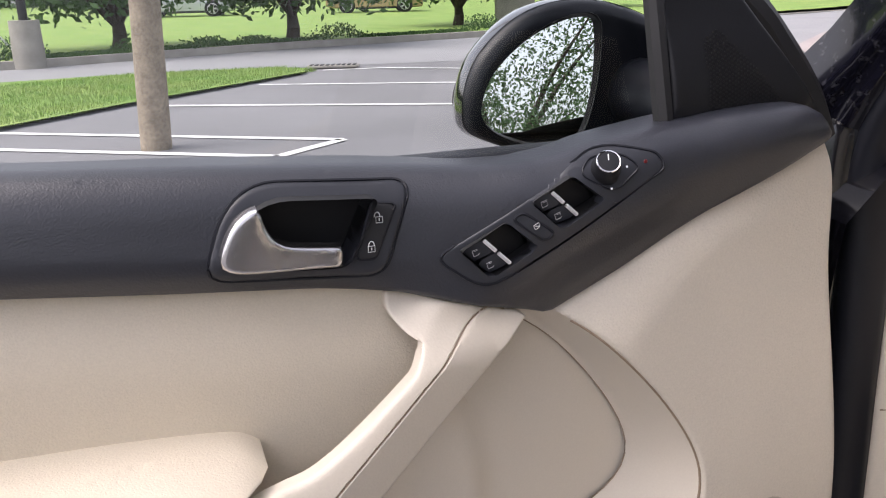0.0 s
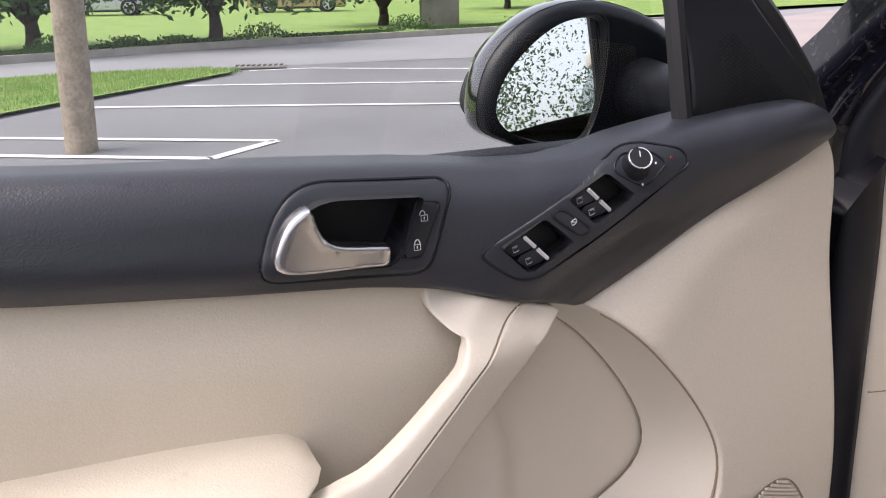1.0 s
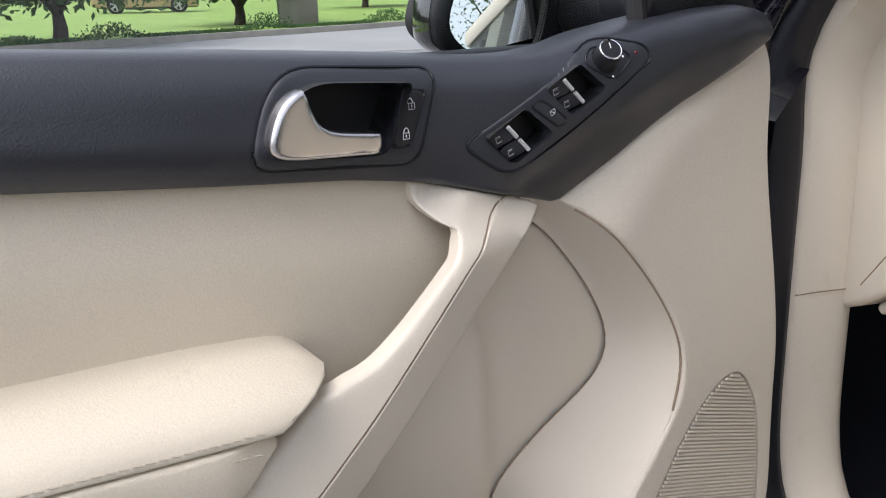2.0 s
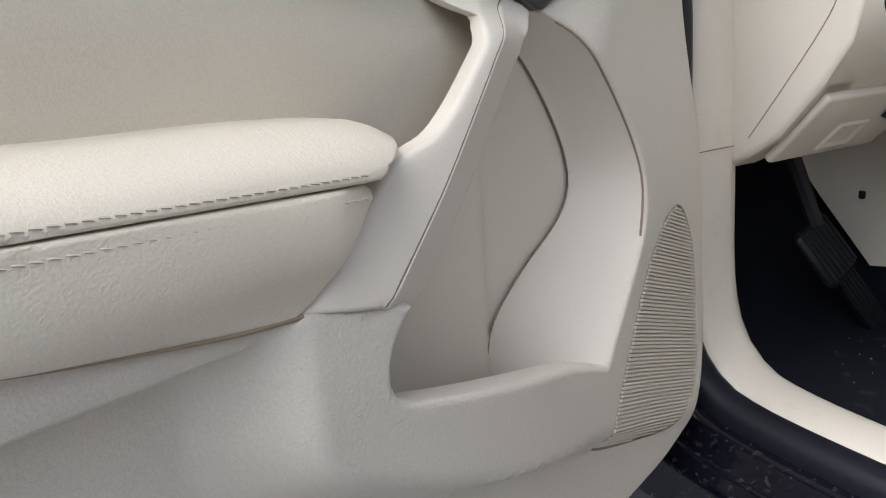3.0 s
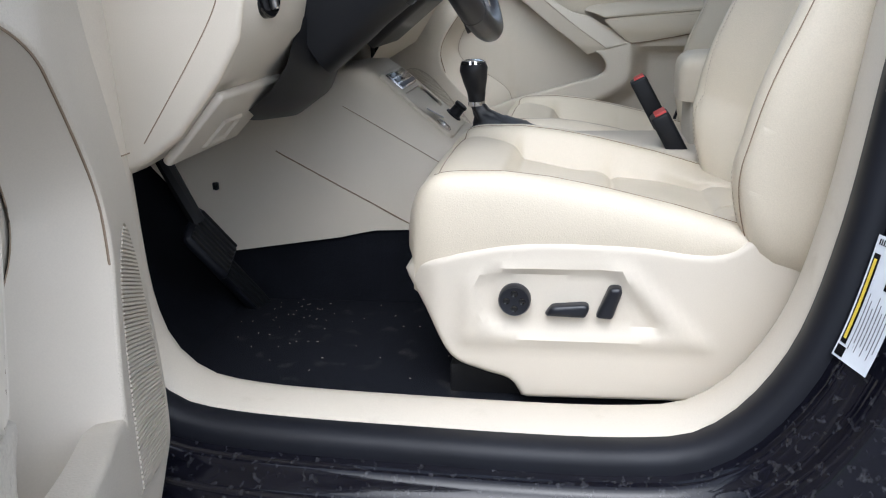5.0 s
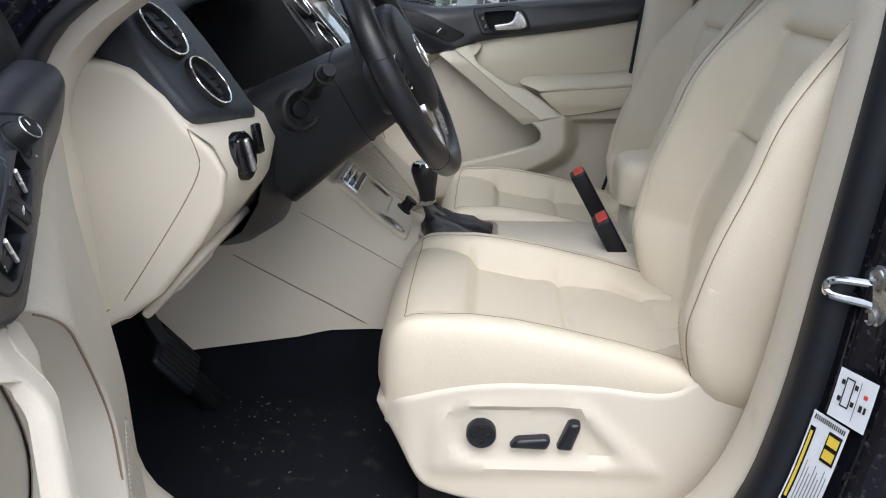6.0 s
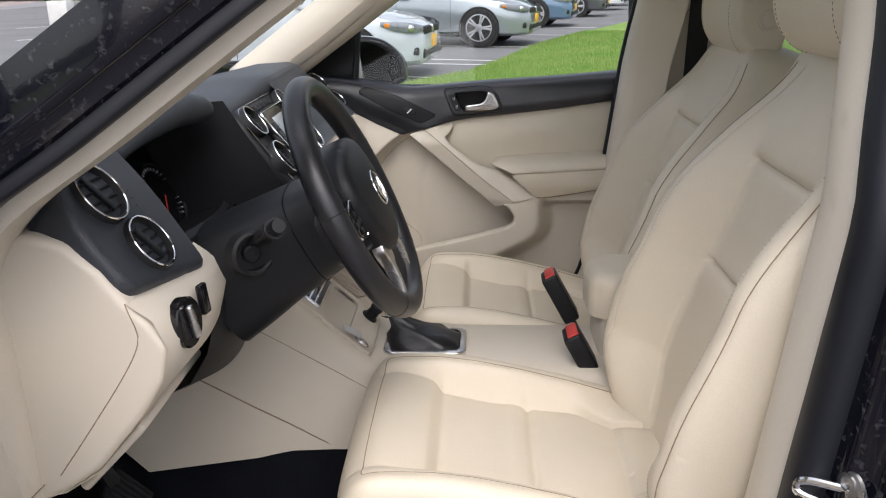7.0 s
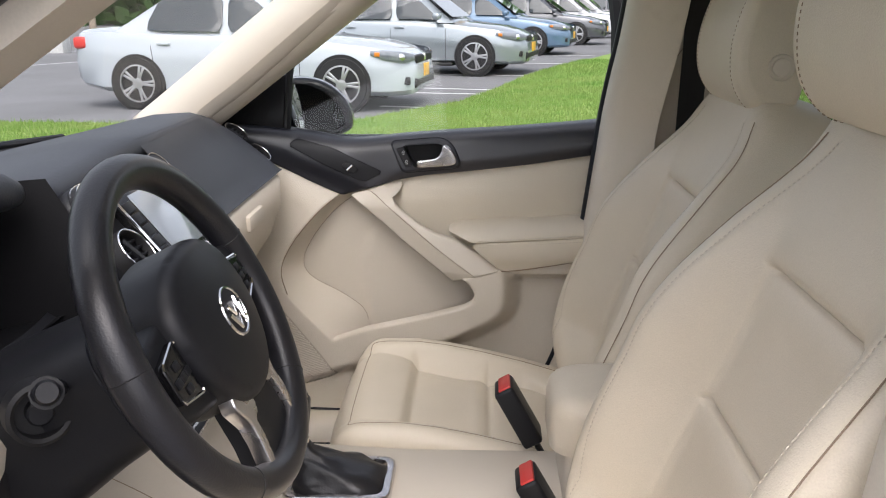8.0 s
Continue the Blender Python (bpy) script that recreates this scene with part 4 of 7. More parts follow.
    # frame and rails
    part("seat_base", block(cx - 0.20, cx + 0.20, cy + 0.08, cy + 0.52, 0.42 + dz, 0.545 + dz, 0.02), DARK_DULL, s)
    for k in (-0.17, 0.17):
        part("rail", block(cx + k - 0.02, cx + k + 0.02, cy + 0.0, cy + 0.54, 0.378, 0.425 + dz, 0.004), DARK_DULL, s)
    return s


front_seat("front_seat", -0.356, 0.0, -1, "beige leather driver's seat with power switches on its flank", powered=True, tall=1.055, head_y=-0.082)
front_seat("front_seat", 0.352, -0.042, 1, "beige leather passenger seat, slid further back", dz=-0.040, head_z=1.232, head_y=-0.118)

# ---- body shell round the cabin ----
LOOP = [(0.02, 1.19), (0.035, 1.06), (0.06, 0.86), (0.085, 0.68), (0.125, 0.54), (0.20, 0.445), (0.30, 0.42), (0.56, 0.42), (0.80, 0.43), (0.885, 0.46), (0.925, 0.54), (0.935, 0.72), (0.94, 0.92), (0.945, 1.02), (0.90, 1.105), (0.79, 1.185), (0.61, 1.32), (0.44, 1.44), (0.28, 1.525), (0.12, 1.56), (0.03, 1.53), (0.0, 1.42), (0.005, 1.30)]


def opening_ring(side, section, step=0.03, swell=False):
    """Skin swept round the door opening; section gives (x distance from the centre line, way out from the opening)."""
    ln = resample(spline(LOOP, 8, True), step, True)
    t = np.roll(ln, -1, 0) - np.roll(ln, 1, 0)
    t /= np.linalg.norm(t, axis=1)[:, None]
    nrm = np.stack([t[:, 1], -t[:, 0]], 1)
    if gap(ln[:1] + nrm[:1] * 0.01, np.array([[0.5, 0.9], [0.5, 0.91]]))[0] < gap(ln[:1], np.array([[0.5, 0.9], [0.5, 0.91]]))[0]:
        nrm = -nrm
    up = np.clip((ln[:, 1] - 1.12) / 0.45, 0, 1)
    front = np.clip((ln[:, 1] - 1.0) / 0.1, 0, 1) * np.clip((ln[:, 0] - 0.2) / 0.1, 0, 1)
    outer = min(x for x, n in section) > 0.72
    slim = 1 - (0.28 if outer else 0.72) * front
    rows = []
    for x, n in section:
        roll = 0.016 * front if swell and 0.63 < x < 0.72 and n < 0.003 else 0 * front
        q = ln + nrm * (n * slim - roll)[:, None]
        if side > 0:
            q[:, 0] -= 0.032 * front
        tuck = 0.7 * max(0, x - 0.75) * front
        rows.append([(side * (x - t - 0.16 * k), a, b) for (a, b), k, t in zip(q, up, tuck)])
    return loft(rows, closed=True)


for side, nm in ((-1, "driver's"), (1, "passenger's")):
    ring = thing("door_surround", (side * 0.68, 0.5, 0.40), "beige sill and pillar trim round the %s door opening" % nm, "door surround", "door surrounds", "structure")
    wide = 0.022 if side < 0 else 0.0
    seal_w = 0.020 if side < 0 else 0.0
    part("trim", opening_ring(side, [(0.60, 0.10), (0.612, 0.03), (0.622, 0.012), (0.635, 0.002), (0.65, -0.002), (0.69 + wide, -0.002), (0.698 + wide, 0.004), (0.70 + wide, 0.02)], swell=side < 0), SILL, ring, "beige sill and pillar trim", 60)
    part("seal", opening_ring(side, [(x + wide + seal_w * k, n) for x, n, k in ((0.698, 0.015, 0), (0.700, 0.0, 0), (0.707, -0.007, 0.2), (0.718, -0.007, 0.7), (0.727, -0.001, 0.95), (0.730, 0.010, 1), (0.728, 0.03, 1), (0.724, 0.085, 1))]), RUBBER, ring, "black rubber door seal", 60)
    part("flange", opening_ring(side, [(x + (wide + seal_w) * k, n) for x, n, k in ((0.722, 0.02, 1), (0.735, 0.024, 1), (0.752, 0.026, 0.95), (0.760, 0.034, 0.92), (0.768, 0.046, 0.9), (0.785, 0.050, 0.8), (0.812, 0.056, 0.65), (0.822, 0.066, 0.55), (0.828, 0.10, 0.5), (0.830, 0.13, 0.5))]), DUSTY, ring, "dusty gloss black door flange", 50)

for side in (-1, 1):
    rows = [[(side * x, y, z) for x, z in ((0.846, 0.335), (0.855, 0.30), (0.86, 0.26), (0.862, 0.21), (0.845, 0.17), (0.78, 0.16))] for y in (-1.7, -0.6, 0.3, 1.06)]
    solid("rocker_panel", loft(rows, closed=False), PAINT, "gloss black rocker panel below the door opening", "car body", "rocker panels", "structure", 60)
# floor and tunnel carpet
solid("floor", block(-0.66, 0.66, -1.4, 0.98, 0.34, 0.382, 0.004), MAT, "black carpet on the car floor", "floor", kind="structure")
toe = loft([[(x, 0.97, 0.375), (x, 1.06, 0.44), (x, 1.20, 0.66), (x, 1.22, 0.95), (x, 1.245, 1.066)] for x in (-0.70, 0.0, 0.70)], closed=False)
solid("toe_board", toe, CARPET, "black carpeted toe board under the dashboard", "floor", kind="structure")
for side in (-1, 1):
    solid("kick_panel", block(*sorted((side * 0.652, side * 0.70)), 0.945, 1.24, 0.36, 1.05, 0.006), CARPET, "black carpeted side of the footwell", "footwell lining", "kick panels", "structure")
# hinge pillars
for side in (-1, 1):
    solid("hinge_pillar", block(*sorted((side * 0.70, side * 0.80)), 0.955, 1.20, 0.30, 1.06, 0.015), PAINT, "gloss black painted hinge pillar", "pillar", "hinge pillars", "structure")
    solid("front_wing", loft([[(side * 0.815, 0.88, 0.42), (side * 0.83, 0.88, 0.75), (side * 0.80, 0.89, 0.97), (side * 0.74, 0.92, 1.02)], [(side * 0.88, 1.3, 0.45), (side * 0.895, 1.3, 0.75), (side * 0.86, 1.3, 0.97), (side * 0.74, 1.3, 1.03)], [(side * 0.87, 1.9, 0.5), (side * 0.88, 1.9, 0.75), (side * 0.84, 1.9, 0.92), (side * 0.7, 1.9, 0.97)], [(side * 0.80, 2.2, 0.5), (side * 0.80, 2.2, 0.70), (side * 0.77, 2.2, 0.86), (side * 0.66, 2.2, 0.88)]], closed=False), PAINT, "gloss black front wing", "car body", "front wings", "structure")
solid("bonnet", loft([[(x, 1.25, 1.045 + 0.02 * (1 - (x / 0.75) ** 2)) for x in np.linspace(-0.75, 0.75, 13)], [(x * 0.98, 1.6, 1.01 + 0.03 * (1 - (x / 0.75) ** 2)) for x in np.linspace(-0.75, 0.75, 13)], [(x * 0.9, 2.2, 0.88 + 0.03 * (1 - (x / 0.75) ** 2)) for x in np.linspace(-0.75, 0.75, 13)]], closed=False), PAINT, "gloss black bonnet", "car body", kind="structure")
solid("front_bumper", block(-0.80, 0.80, 2.16, 2.36, 0.25, 0.86, 0.07, 4), PAINT, "gloss black front bumper and grille panel", "car body", kind="structure")
solid("tail_skin", block(-0.82, 0.82, -1.90, -1.79, 0.28, 1.08, 0.05, 3), PAINT, "gloss black tailgate and rear bumper", "car body", kind="structure")
CAR_TYRE = material("black tyre rubber", (0.014, 0.014, 0.015), 0.8, vary=0.2, scale=12)
for side in (-1, 1):
    rows = []
    for y, k in ((-0.07, 1.0), (-0.6, 1.01), (-1.3, 1.01), (-1.7, 0.99), (-1.86, 0.95)):
        rows.append([(side * x * k, y, z) for x, z in ((0.805, 1.085), (0.845, 1.03), (0.868, 0.90), (0.872, 0.70), (0.866, 0.45), (0.84, 0.27))])
    solid("rear_wing", loft(rows, closed=False), PAINT, "gloss black rear body side", "car body", "rear wings", "structure", 60)
    for y in (1.42, -1.18):
        wm_ = Matrix.Translation((side * 0.70, y, 0.35)) @ Matrix.Rotation(side * math.pi / 2, 4, "Y")
        w = thing("road_wheel", (side * 0.80, y, 0.0), "black tyre on an alloy wheel under the parked car", "wheel", "road wheels")
        part("tyre", lathe([(0.22, 0.0), (0.34, 0.0), (0.35, 0.03), (0.35, 0.13), (0.335, 0.16), (0.23, 0.165), (0.22, 0.13), (0.05, 0.12)], wm_, 40), CAR_TYRE, w)
        part("rim", join(*[placed(block(0.03, 0.225, -0.03, 0.03, 0.13, 0.155, 0.008), wm_ @ Matrix.Rotation(2 * math.pi * k / 5, 4, "Z")) for k in range(5)]), SATIN, w)
# roof: painted skin and headliner
grid = [[(x, y, 1.565 + 0.04 * (1 - (x / 0.6) ** 2) - 0.10 * max(0, (y - 0.1) / 0.4) ** 2) for x in np.linspace(-0.56, 0.56, 13)] for y in (0.42, 0.25, 0.1, -0.3, -0.8, -1.5)]
solid("ceiling", loft(grid, closed=False), CLOTH, "beige cloth headliner", "ceiling", kind="structure")
solid("roof", loft([[(x, y, z + 0.05) for x, y, z in r] for r in grid], closed=False), PAINT, "gloss black roof skin", "roof", kind="structure")
# windscreen pillars inside, screen
for side in (-1, 1):
    line = spline([(side * 0.685, 1.0, 1.07), (side * 0.66, 0.86, 1.17), (side * 0.60, 0.635, 1.33), (side * 0.54, 0.44, 1.47), (side * 0.50, 0.34, 1.545)], 6)
    solid("windscreen_pillar", tube(line, 0.057 if side > 0 else 0.024, 16, flat=1.1, up=(0, 1, 0.6)), SOFT, "beige windscreen pillar trim", "pillar", "windscreen pillars", "structure", 180)
ws = solid("windscreen", loft([[(x, 1.27 - 0.16 * (x / 0.7) ** 2, 1.075 + 0.01 * (1 - (x / 0.7) ** 2)) for x in np.linspace(-0.69, 0.69, 11)], [(x * 0.78, 0.42 - 0.02 * (x / 0.7) ** 2, 1.56) for x in np.linspace(-0.69, 0.69, 11)]], closed=False), PANE, "clear windscreen", "windscreen", kind="structure")
ws.visible_shadow = False
# rear cabin: side walls with windows, rear seat, tailgate
for side in (-1, 1):
    wall = thing("rear_side", (side * 0.72, -0.8, 0.4), "beige trimmed rear side of the cabin", "car body", "rear sides", "structure")
    part("lower_trim", block(*sorted((side * 0.70, side * 0.80)), -1.7, -0.02, 0.38, 1.02, 0.02), PLASTIC, wall)
    part("belt_trim", block(*sorted((side * 0.69, side * 0.795)), -1.7, -0.10, 1.02, 1.10, 0.02), DARK, wall)
    pil = part("b_pillar", loft([[(side * 0.70, 0.030, 1.0), (side * 0.715, -0.22, 1.0), (side * 0.685, -0.23, 1.0), (side * 0.668, -0.04, 1.0), (side * 0.668, 0.01, 1.0)], [(side * 0.54, -0.045, 1.56), (side * 0.55, -0.27, 1.56), (side * 0.525, -0.28, 1.56), (side * 0.512, -0.10, 1.56), (side * 0.512, -0.065, 1.56)]], cap=True), SOFT, wall, "beige door pillar trim")
    inn = lambda z: 0.668 - 0.2786 * (z - 1.0) - 0.0005
    part("trim_joint", tube([(side * inn(1.052), y, 1.052) for y in (0.006, -0.10, -0.22)], 0.0012, 5), SEAM, pil)
    oval = rounded([(-0.062, 1.235), (-0.085, 1.225), (-0.115, 1.27), (-0.13, 1.45), (-0.085, 1.45)], 0.018)
    part("panel_joint", tube([(side * inn(z), y, z) for y, z in oval], 0.0008, 5, closed=True), SEAM, pil)
    part("c_pillar", loft([[(side * 0.75, -0.95, 1.05), (side * 0.75, -1.15, 1.05), (side * 0.68, -1.15, 1.05), (side * 0.68, -0.95, 1.05)], [(side * 0.57, -1.0, 1.58), (side * 0.57, -1.25, 1.58), (side * 0.5, -1.25, 1.58), (side * 0.5, -1.0, 1.58)]], cap=True), SOFT, wall)
    part("roof_rail", block(*sorted((side * 0.50, side * 0.60)), -1.7, 0.0, 1.53, 1.60, 0.02), CLOTH, wall)
    gl = part("pane", loft([[(side * 0.745, -0.10, 1.08), (side * 0.745, -1.65, 1.10)], [(side * 0.58, -0.14, 1.56), (side * 0.58, -1.6, 1.56)]], closed=False), TINTED, wall, "dark rear side window")
    gl.visible_shadow = False
solid("tailgate", block(-0.75, 0.75, -1.78, -1.70, 0.38, 1.08, 0.02), PLASTIC, "beige lined tailgate", "car body", kind="structure")
rg = solid("rear_window", loft([[(-0.7, -1.72, 1.08), (0.7, -1.72, 1.08)], [(-0.55, -1.5, 1.57), (0.55, -1.5, 1.57)]], closed=False), TINTED, "dark rear window", "car window", kind="structure")
rg.visible_shadow = False
rear = thing("rear_bench", (0, -0.95, 0.38), "beige leather rear bench seat", "car seat")
part("cushion", blanket(rounded([(-0.62, -1.05), (0.62, -1.05), (0.62, -0.58), (-0.62, -0.58)], 0.06), lambda u, v, w: (u, v, w), 0.62, 0.05, 0.05, 0.22), LEATHER, rear)
part("backrest", block(-0.62, 0.62, -1.22, -1.04, 0.5, 1.1, 0.05, 3), LEATHER, rear)

# ---- dashboard ----
dash = thing("dashboard", (0, 0.95, 0.7), "black and beige dashboard with round air vents", "dashboard")


def top_profile(x):
    """Height and depth of the dash top across the car."""
    zt = np.interp(x, [-0.66, -0.56, -0.45, -0.2, 0.1, 0.45, 0.60, 0.66], [1.085, 1.115, 1.125, 1.135, 1.162, 1.158, 1.13, 1.10])
    yr = np.interp(x, [-0.66, -0.56, -0.46, -0.42, -0.18, -0.15, 0.1, 0.14, 0.45, 0.62, 0.66], [0.93, 0.92, 0.92, 0.93, 0.93, 0.81, 0.80, 0.795, 0.805, 0.832, 0.850])
    return float(zt), float(yr)


rows = []
for x in np.concatenate([np.linspace(-0.66, 0.66, 45)]):
    zt, yr = top_profile(x)
    ws_y = 1.24 - 0.16 * (x / 0.7) ** 2
    rows.append([(x, ws_y, 1.06), (x, ws_y * 0.65 + yr * 0.35, (1.06 + zt) / 2 + 0.012), (x, yr + 0.10, zt - 0.004), (x, yr + 0.03, zt), (x, yr + 0.008, zt - 0.006), (x, yr, zt - 0.02), (x, yr + 0.01, zt - 0.05), (x, yr + 0.05, 0.95)])
part("dash_top", loft(rows, closed=False), DASH, dash, "black soft dashboard top", 60)
# passenger face: dark sloping panel and beige glovebox
pf = []
for x in np.linspace(0.115, 0.668, 20):
    zt, yr = top_profile(min(x, 0.655))
    e = 0.03 * max(0, (x - 0.635) / 0.033) ** 2
    bow = [(yr + 0.012 + (0.706 + e - yr) * k, zt - 0.004 + (1.022 - zt) * k + 0.012 * math.sin(k * math.pi) - e * 0.4) for k in np.linspace(0, 1, 7)]
    pf.append([(x, y, z) for y, z in bow] + [(x, 0.710 + e, 1.014), (x, 0.73 + e, 1.012)])
part("passenger_panel", loft(pf, closed=False), DASH, dash, "dark passenger dash panel", 60)
gb = []
for x in np.linspace(0.115, 0.668, 20):
    e = 0.045 * max(0, (x - 0.60) / 0.068) ** 2
    gb.append([(x, 0.722 + e, 1.0125), (x, 0.709 + e, 1.003), (x, 0.708 + e, 0.95), (x, 0.735 + e, 0.88), (x, 0.79 + e, 0.80), (x, 0.93, 0.72), (x, 1.1, 0.70)])
glove = part("glovebox", loft(gb, closed=False), SOFT, dash, "beige glovebox", 60)
part("latch", block(0.33, 0.43, 0.700, 0.72, 0.955, 0.985, 0.006), SOFT, glove)


def vent(name, at, out, r, up=(0, 0, 1)):
    """A round air vent: bright ring, dark barrel and slats."""
    m = facing(at, out, up)
    ring = part("vent_ring", lathe_open([(r * 1.02, -0.012), (r * 1.02, 0.004), (r * 0.98, 0.008), (r * 0.90, 0.007), (r * 0.87, 0.001), (r * 0.86, -0.03), (0.002, -0.032)], m), DARK_DULL, dash, "round black air vent with a bright ring")
    part("chrome_ring", placed(tube([(r * 0.965 * math.cos(t), r * 0.965 * math.sin(t), 0.0075) for t in np.linspace(0, 2 * math.pi, 36, endpoint=False)], r * 0.034, 6, closed=True), m), CHROME, ring)
    for k in (-0.5, -0.17, 0.17, 0.5):
        h = r * 0.84 * math.sqrt(1 - k * k)
        part("slat", placed(block(-h, h, -0.0015, 0.0015, -0.010, 0.008, 0.0005), m @ Matrix.Translation((0, k * r, -0.006)) @ Matrix.Rotation(0.45, 4, "X")), DARK_SOFT, ring)
    part("tab", placed(block(-0.005, 0.005, -r * 0.65, r * 0.65, -0.002, 0.004, 0.001), m @ Matrix.Rotation(0.3, 4, "Z")), DARK_SOFT, ring)
    return ring


def lathe_open(profile, m, segs=32):
    secs = [[m @ Vector((r * math.cos(a), r * math.sin(a), h)) for a in (2 * math.pi * k / segs for k in range(segs))] for r, h in profile]
    return loft(secs)


# driver's vent pod: a dark slanted panel with two round vents
POD_OUT = Vector((-0.05, -0.80, 0.58)).normalized()
pod_m = facing((-0.545, 0.828, 1.056), POD_OUT)


def pod_place(u, v, w):
    u, v, w = np.asarray(u), np.asarray(v), np.asarray(w)
    c = np.array(pod_m)
    return tuple(c[i, 0] * u + c[i, 1] * v + c[i, 2] * w + c[i, 3] for i in range(3))


pod = rounded([(-0.090, -0.072), (0.098, -0.105), (0.112, 0.03), (0.095, 0.12), (-0.06, 0.12), (-0.096, 0.01)], [0.02, 0.02, 0.05, 0.03, 0.05, 0.05], 6)
part("vent_pod", blanket(pod, pod_place, 0.0, 0.012, 0.012, 0.045), DASH, dash, "dark vent pod beside the instruments", 60)
vent("vent", Vector(pod_place(0.002, -0.036, 0.001)), POD_OUT, 0.0375)
vent("vent", Vector(pod_place(-0.016, 0.046, 0.001)), POD_OUT, 0.041)
for k in range(4):
    part("vent_mark", placed(block(-0.003, 0.003, -0.0012, 0.0012, 0, 0.0006, 0), pod_m @ Matrix.Translation((0.050 - 0.003 * k, 0.034 - 0.011 * k, 0.0004))), PLATE_GREY, dash)
# instrument hood and gauges
HOOD_X = [-0.505, -0.485, -0.46, -0.40, -0.30, -0.25, -0.215, -0.20, -0.192]
hood = []
for x in np.linspace(-0.505, -0.192, 40):
    yl, zt, zb = (float(np.interp(x, HOOD_X, q)) for q in ((0.915, 0.898, 0.875, 0.850, 0.832, 0.822, 0.815, 0.815, 0.822), (1.085, 1.103, 1.128, 1.156, 1.174, 1.177, 1.170, 1.160, 1.146), (1.060, 1.078, 1.098, 1.120, 1.128, 1.126, 1.124, 1.127, 1.138)))
    r = (zt - zb) / 2
    nose = [(yl + r * 0.9 - r * 0.9 * math.sin(a), (zt + zb) / 2 + r * math.cos(a)) for a in np.linspace(0, math.pi, 9)]
    edge = 1.0 - float(smooth(-0.23, -0.192, x))
    hood.append([(x, 1.10, 1.085 + 0.02 * edge), (x, 1.0, 1.085 + (zt - 1.085) * 0.75), (x, yl + 0.07, zt - 0.001)] + [(x, y, z) for y, z in nose] + [(x, yl + 0.05, zb + 0.004), (x, 0.955, zb - 0.01)])
part("instrument_hood", loft(hood, closed=False), DASH, dash, "black instrument hood", 60)
wall_r = []
for z, pts in ((1.150, ((-0.150, 0.815), (-0.168, 0.85), (-0.186, 0.90), (-0.20, 0.94))), (1.09, ((-0.160, 0.775), (-0.174, 0.83), (-0.188, 0.89), (-0.21, 0.93))), (1.03, ((-0.161, 0.735), (-0.176, 0.80), (-0.188, 0.87), (-0.20, 0.91))), (0.95, ((-0.156, 0.68), (-0.172, 0.75), (-0.182, 0.81), (-0.19, 0.87)))):
    wall_r.append([(x, y, z) for x, y in spline(pts, 5)])
part("inner_wall", loft(wall_r, closed=False), CLUSTER, dash, "matt black wall beside the instruments", 180)
part("cluster_back", loft([[(x, 0.953, 1.13), (x, 0.925, 1.02), (x, 0.90, 0.955)] for x in (-0.50, -0.35, -0.185)], closed=False), CLUSTER, dash)
cl_m = facing((-0.325, 0.897, 1.012), (0, -0.88, 0.47))
cluster = part("instrument_panel", placed(block(-0.15, 0.15, -0.085, 0.085, -0.03, 0, 0.01), cl_m), GLOSS, dash, "black instrument cluster with two dials")
for gx in (-0.085, 0.085):
    part("dial_rim", placed(tube([(gx + 0.056 * math.cos(t), 0.056 * math.sin(t), 0.002) for t in np.linspace(0, 2 * math.pi, 40, endpoint=False)], 0.0025, 6, closed=True), cl_m), DARK_SOFT, cluster)
    ticks = [placed(block(0.046, 0.051, -0.0004, 0.0004, 0.0, 0.0012, 0), Matrix.Translation((gx, 0, 0)) @ Matrix.Rotation(a, 4, "Z")) for a in np.linspace(-0.9, math.pi + 0.9, 26)]
    part("tick", placed(join(*ticks), cl_m), PAPER, cluster)
    part("needle", placed(block(0.0, 0.045, -0.0008, 0.0008, 0.003, 0.0045, 0), cl_m @ Matrix.Translation((gx, 0, 0)) @ Matrix.Rotation(3.9, 4, "Z")), RED, cluster)
low_cl = loft([[(x, 0.80, 0.985) for x in np.linspace(-0.47, -0.17, 8)], [(x, 0.90, 0.965) for x in np.linspace(-0.47, -0.17, 8)]], closed=False)
part("cluster_shelf", low_cl, CLUSTER, dash)
# beige end cap by the door with its fuse cover, and the knee panel
cap = [(1.02, 1.07), (0.90, 1.066), (0.865, 1.056), (0.828, 1.025), (0.80, 0.985), (0.774, 0.960), (0.758, 0.93), (0.767, 0.885), (0.80, 0.835), (0.86, 0.765), (0.905, 0.735), (0.945, 0.715), (1.02, 0.70)]


def end_place(u, v, w):
    return (-0.645 - w + 0 * u, u, v)


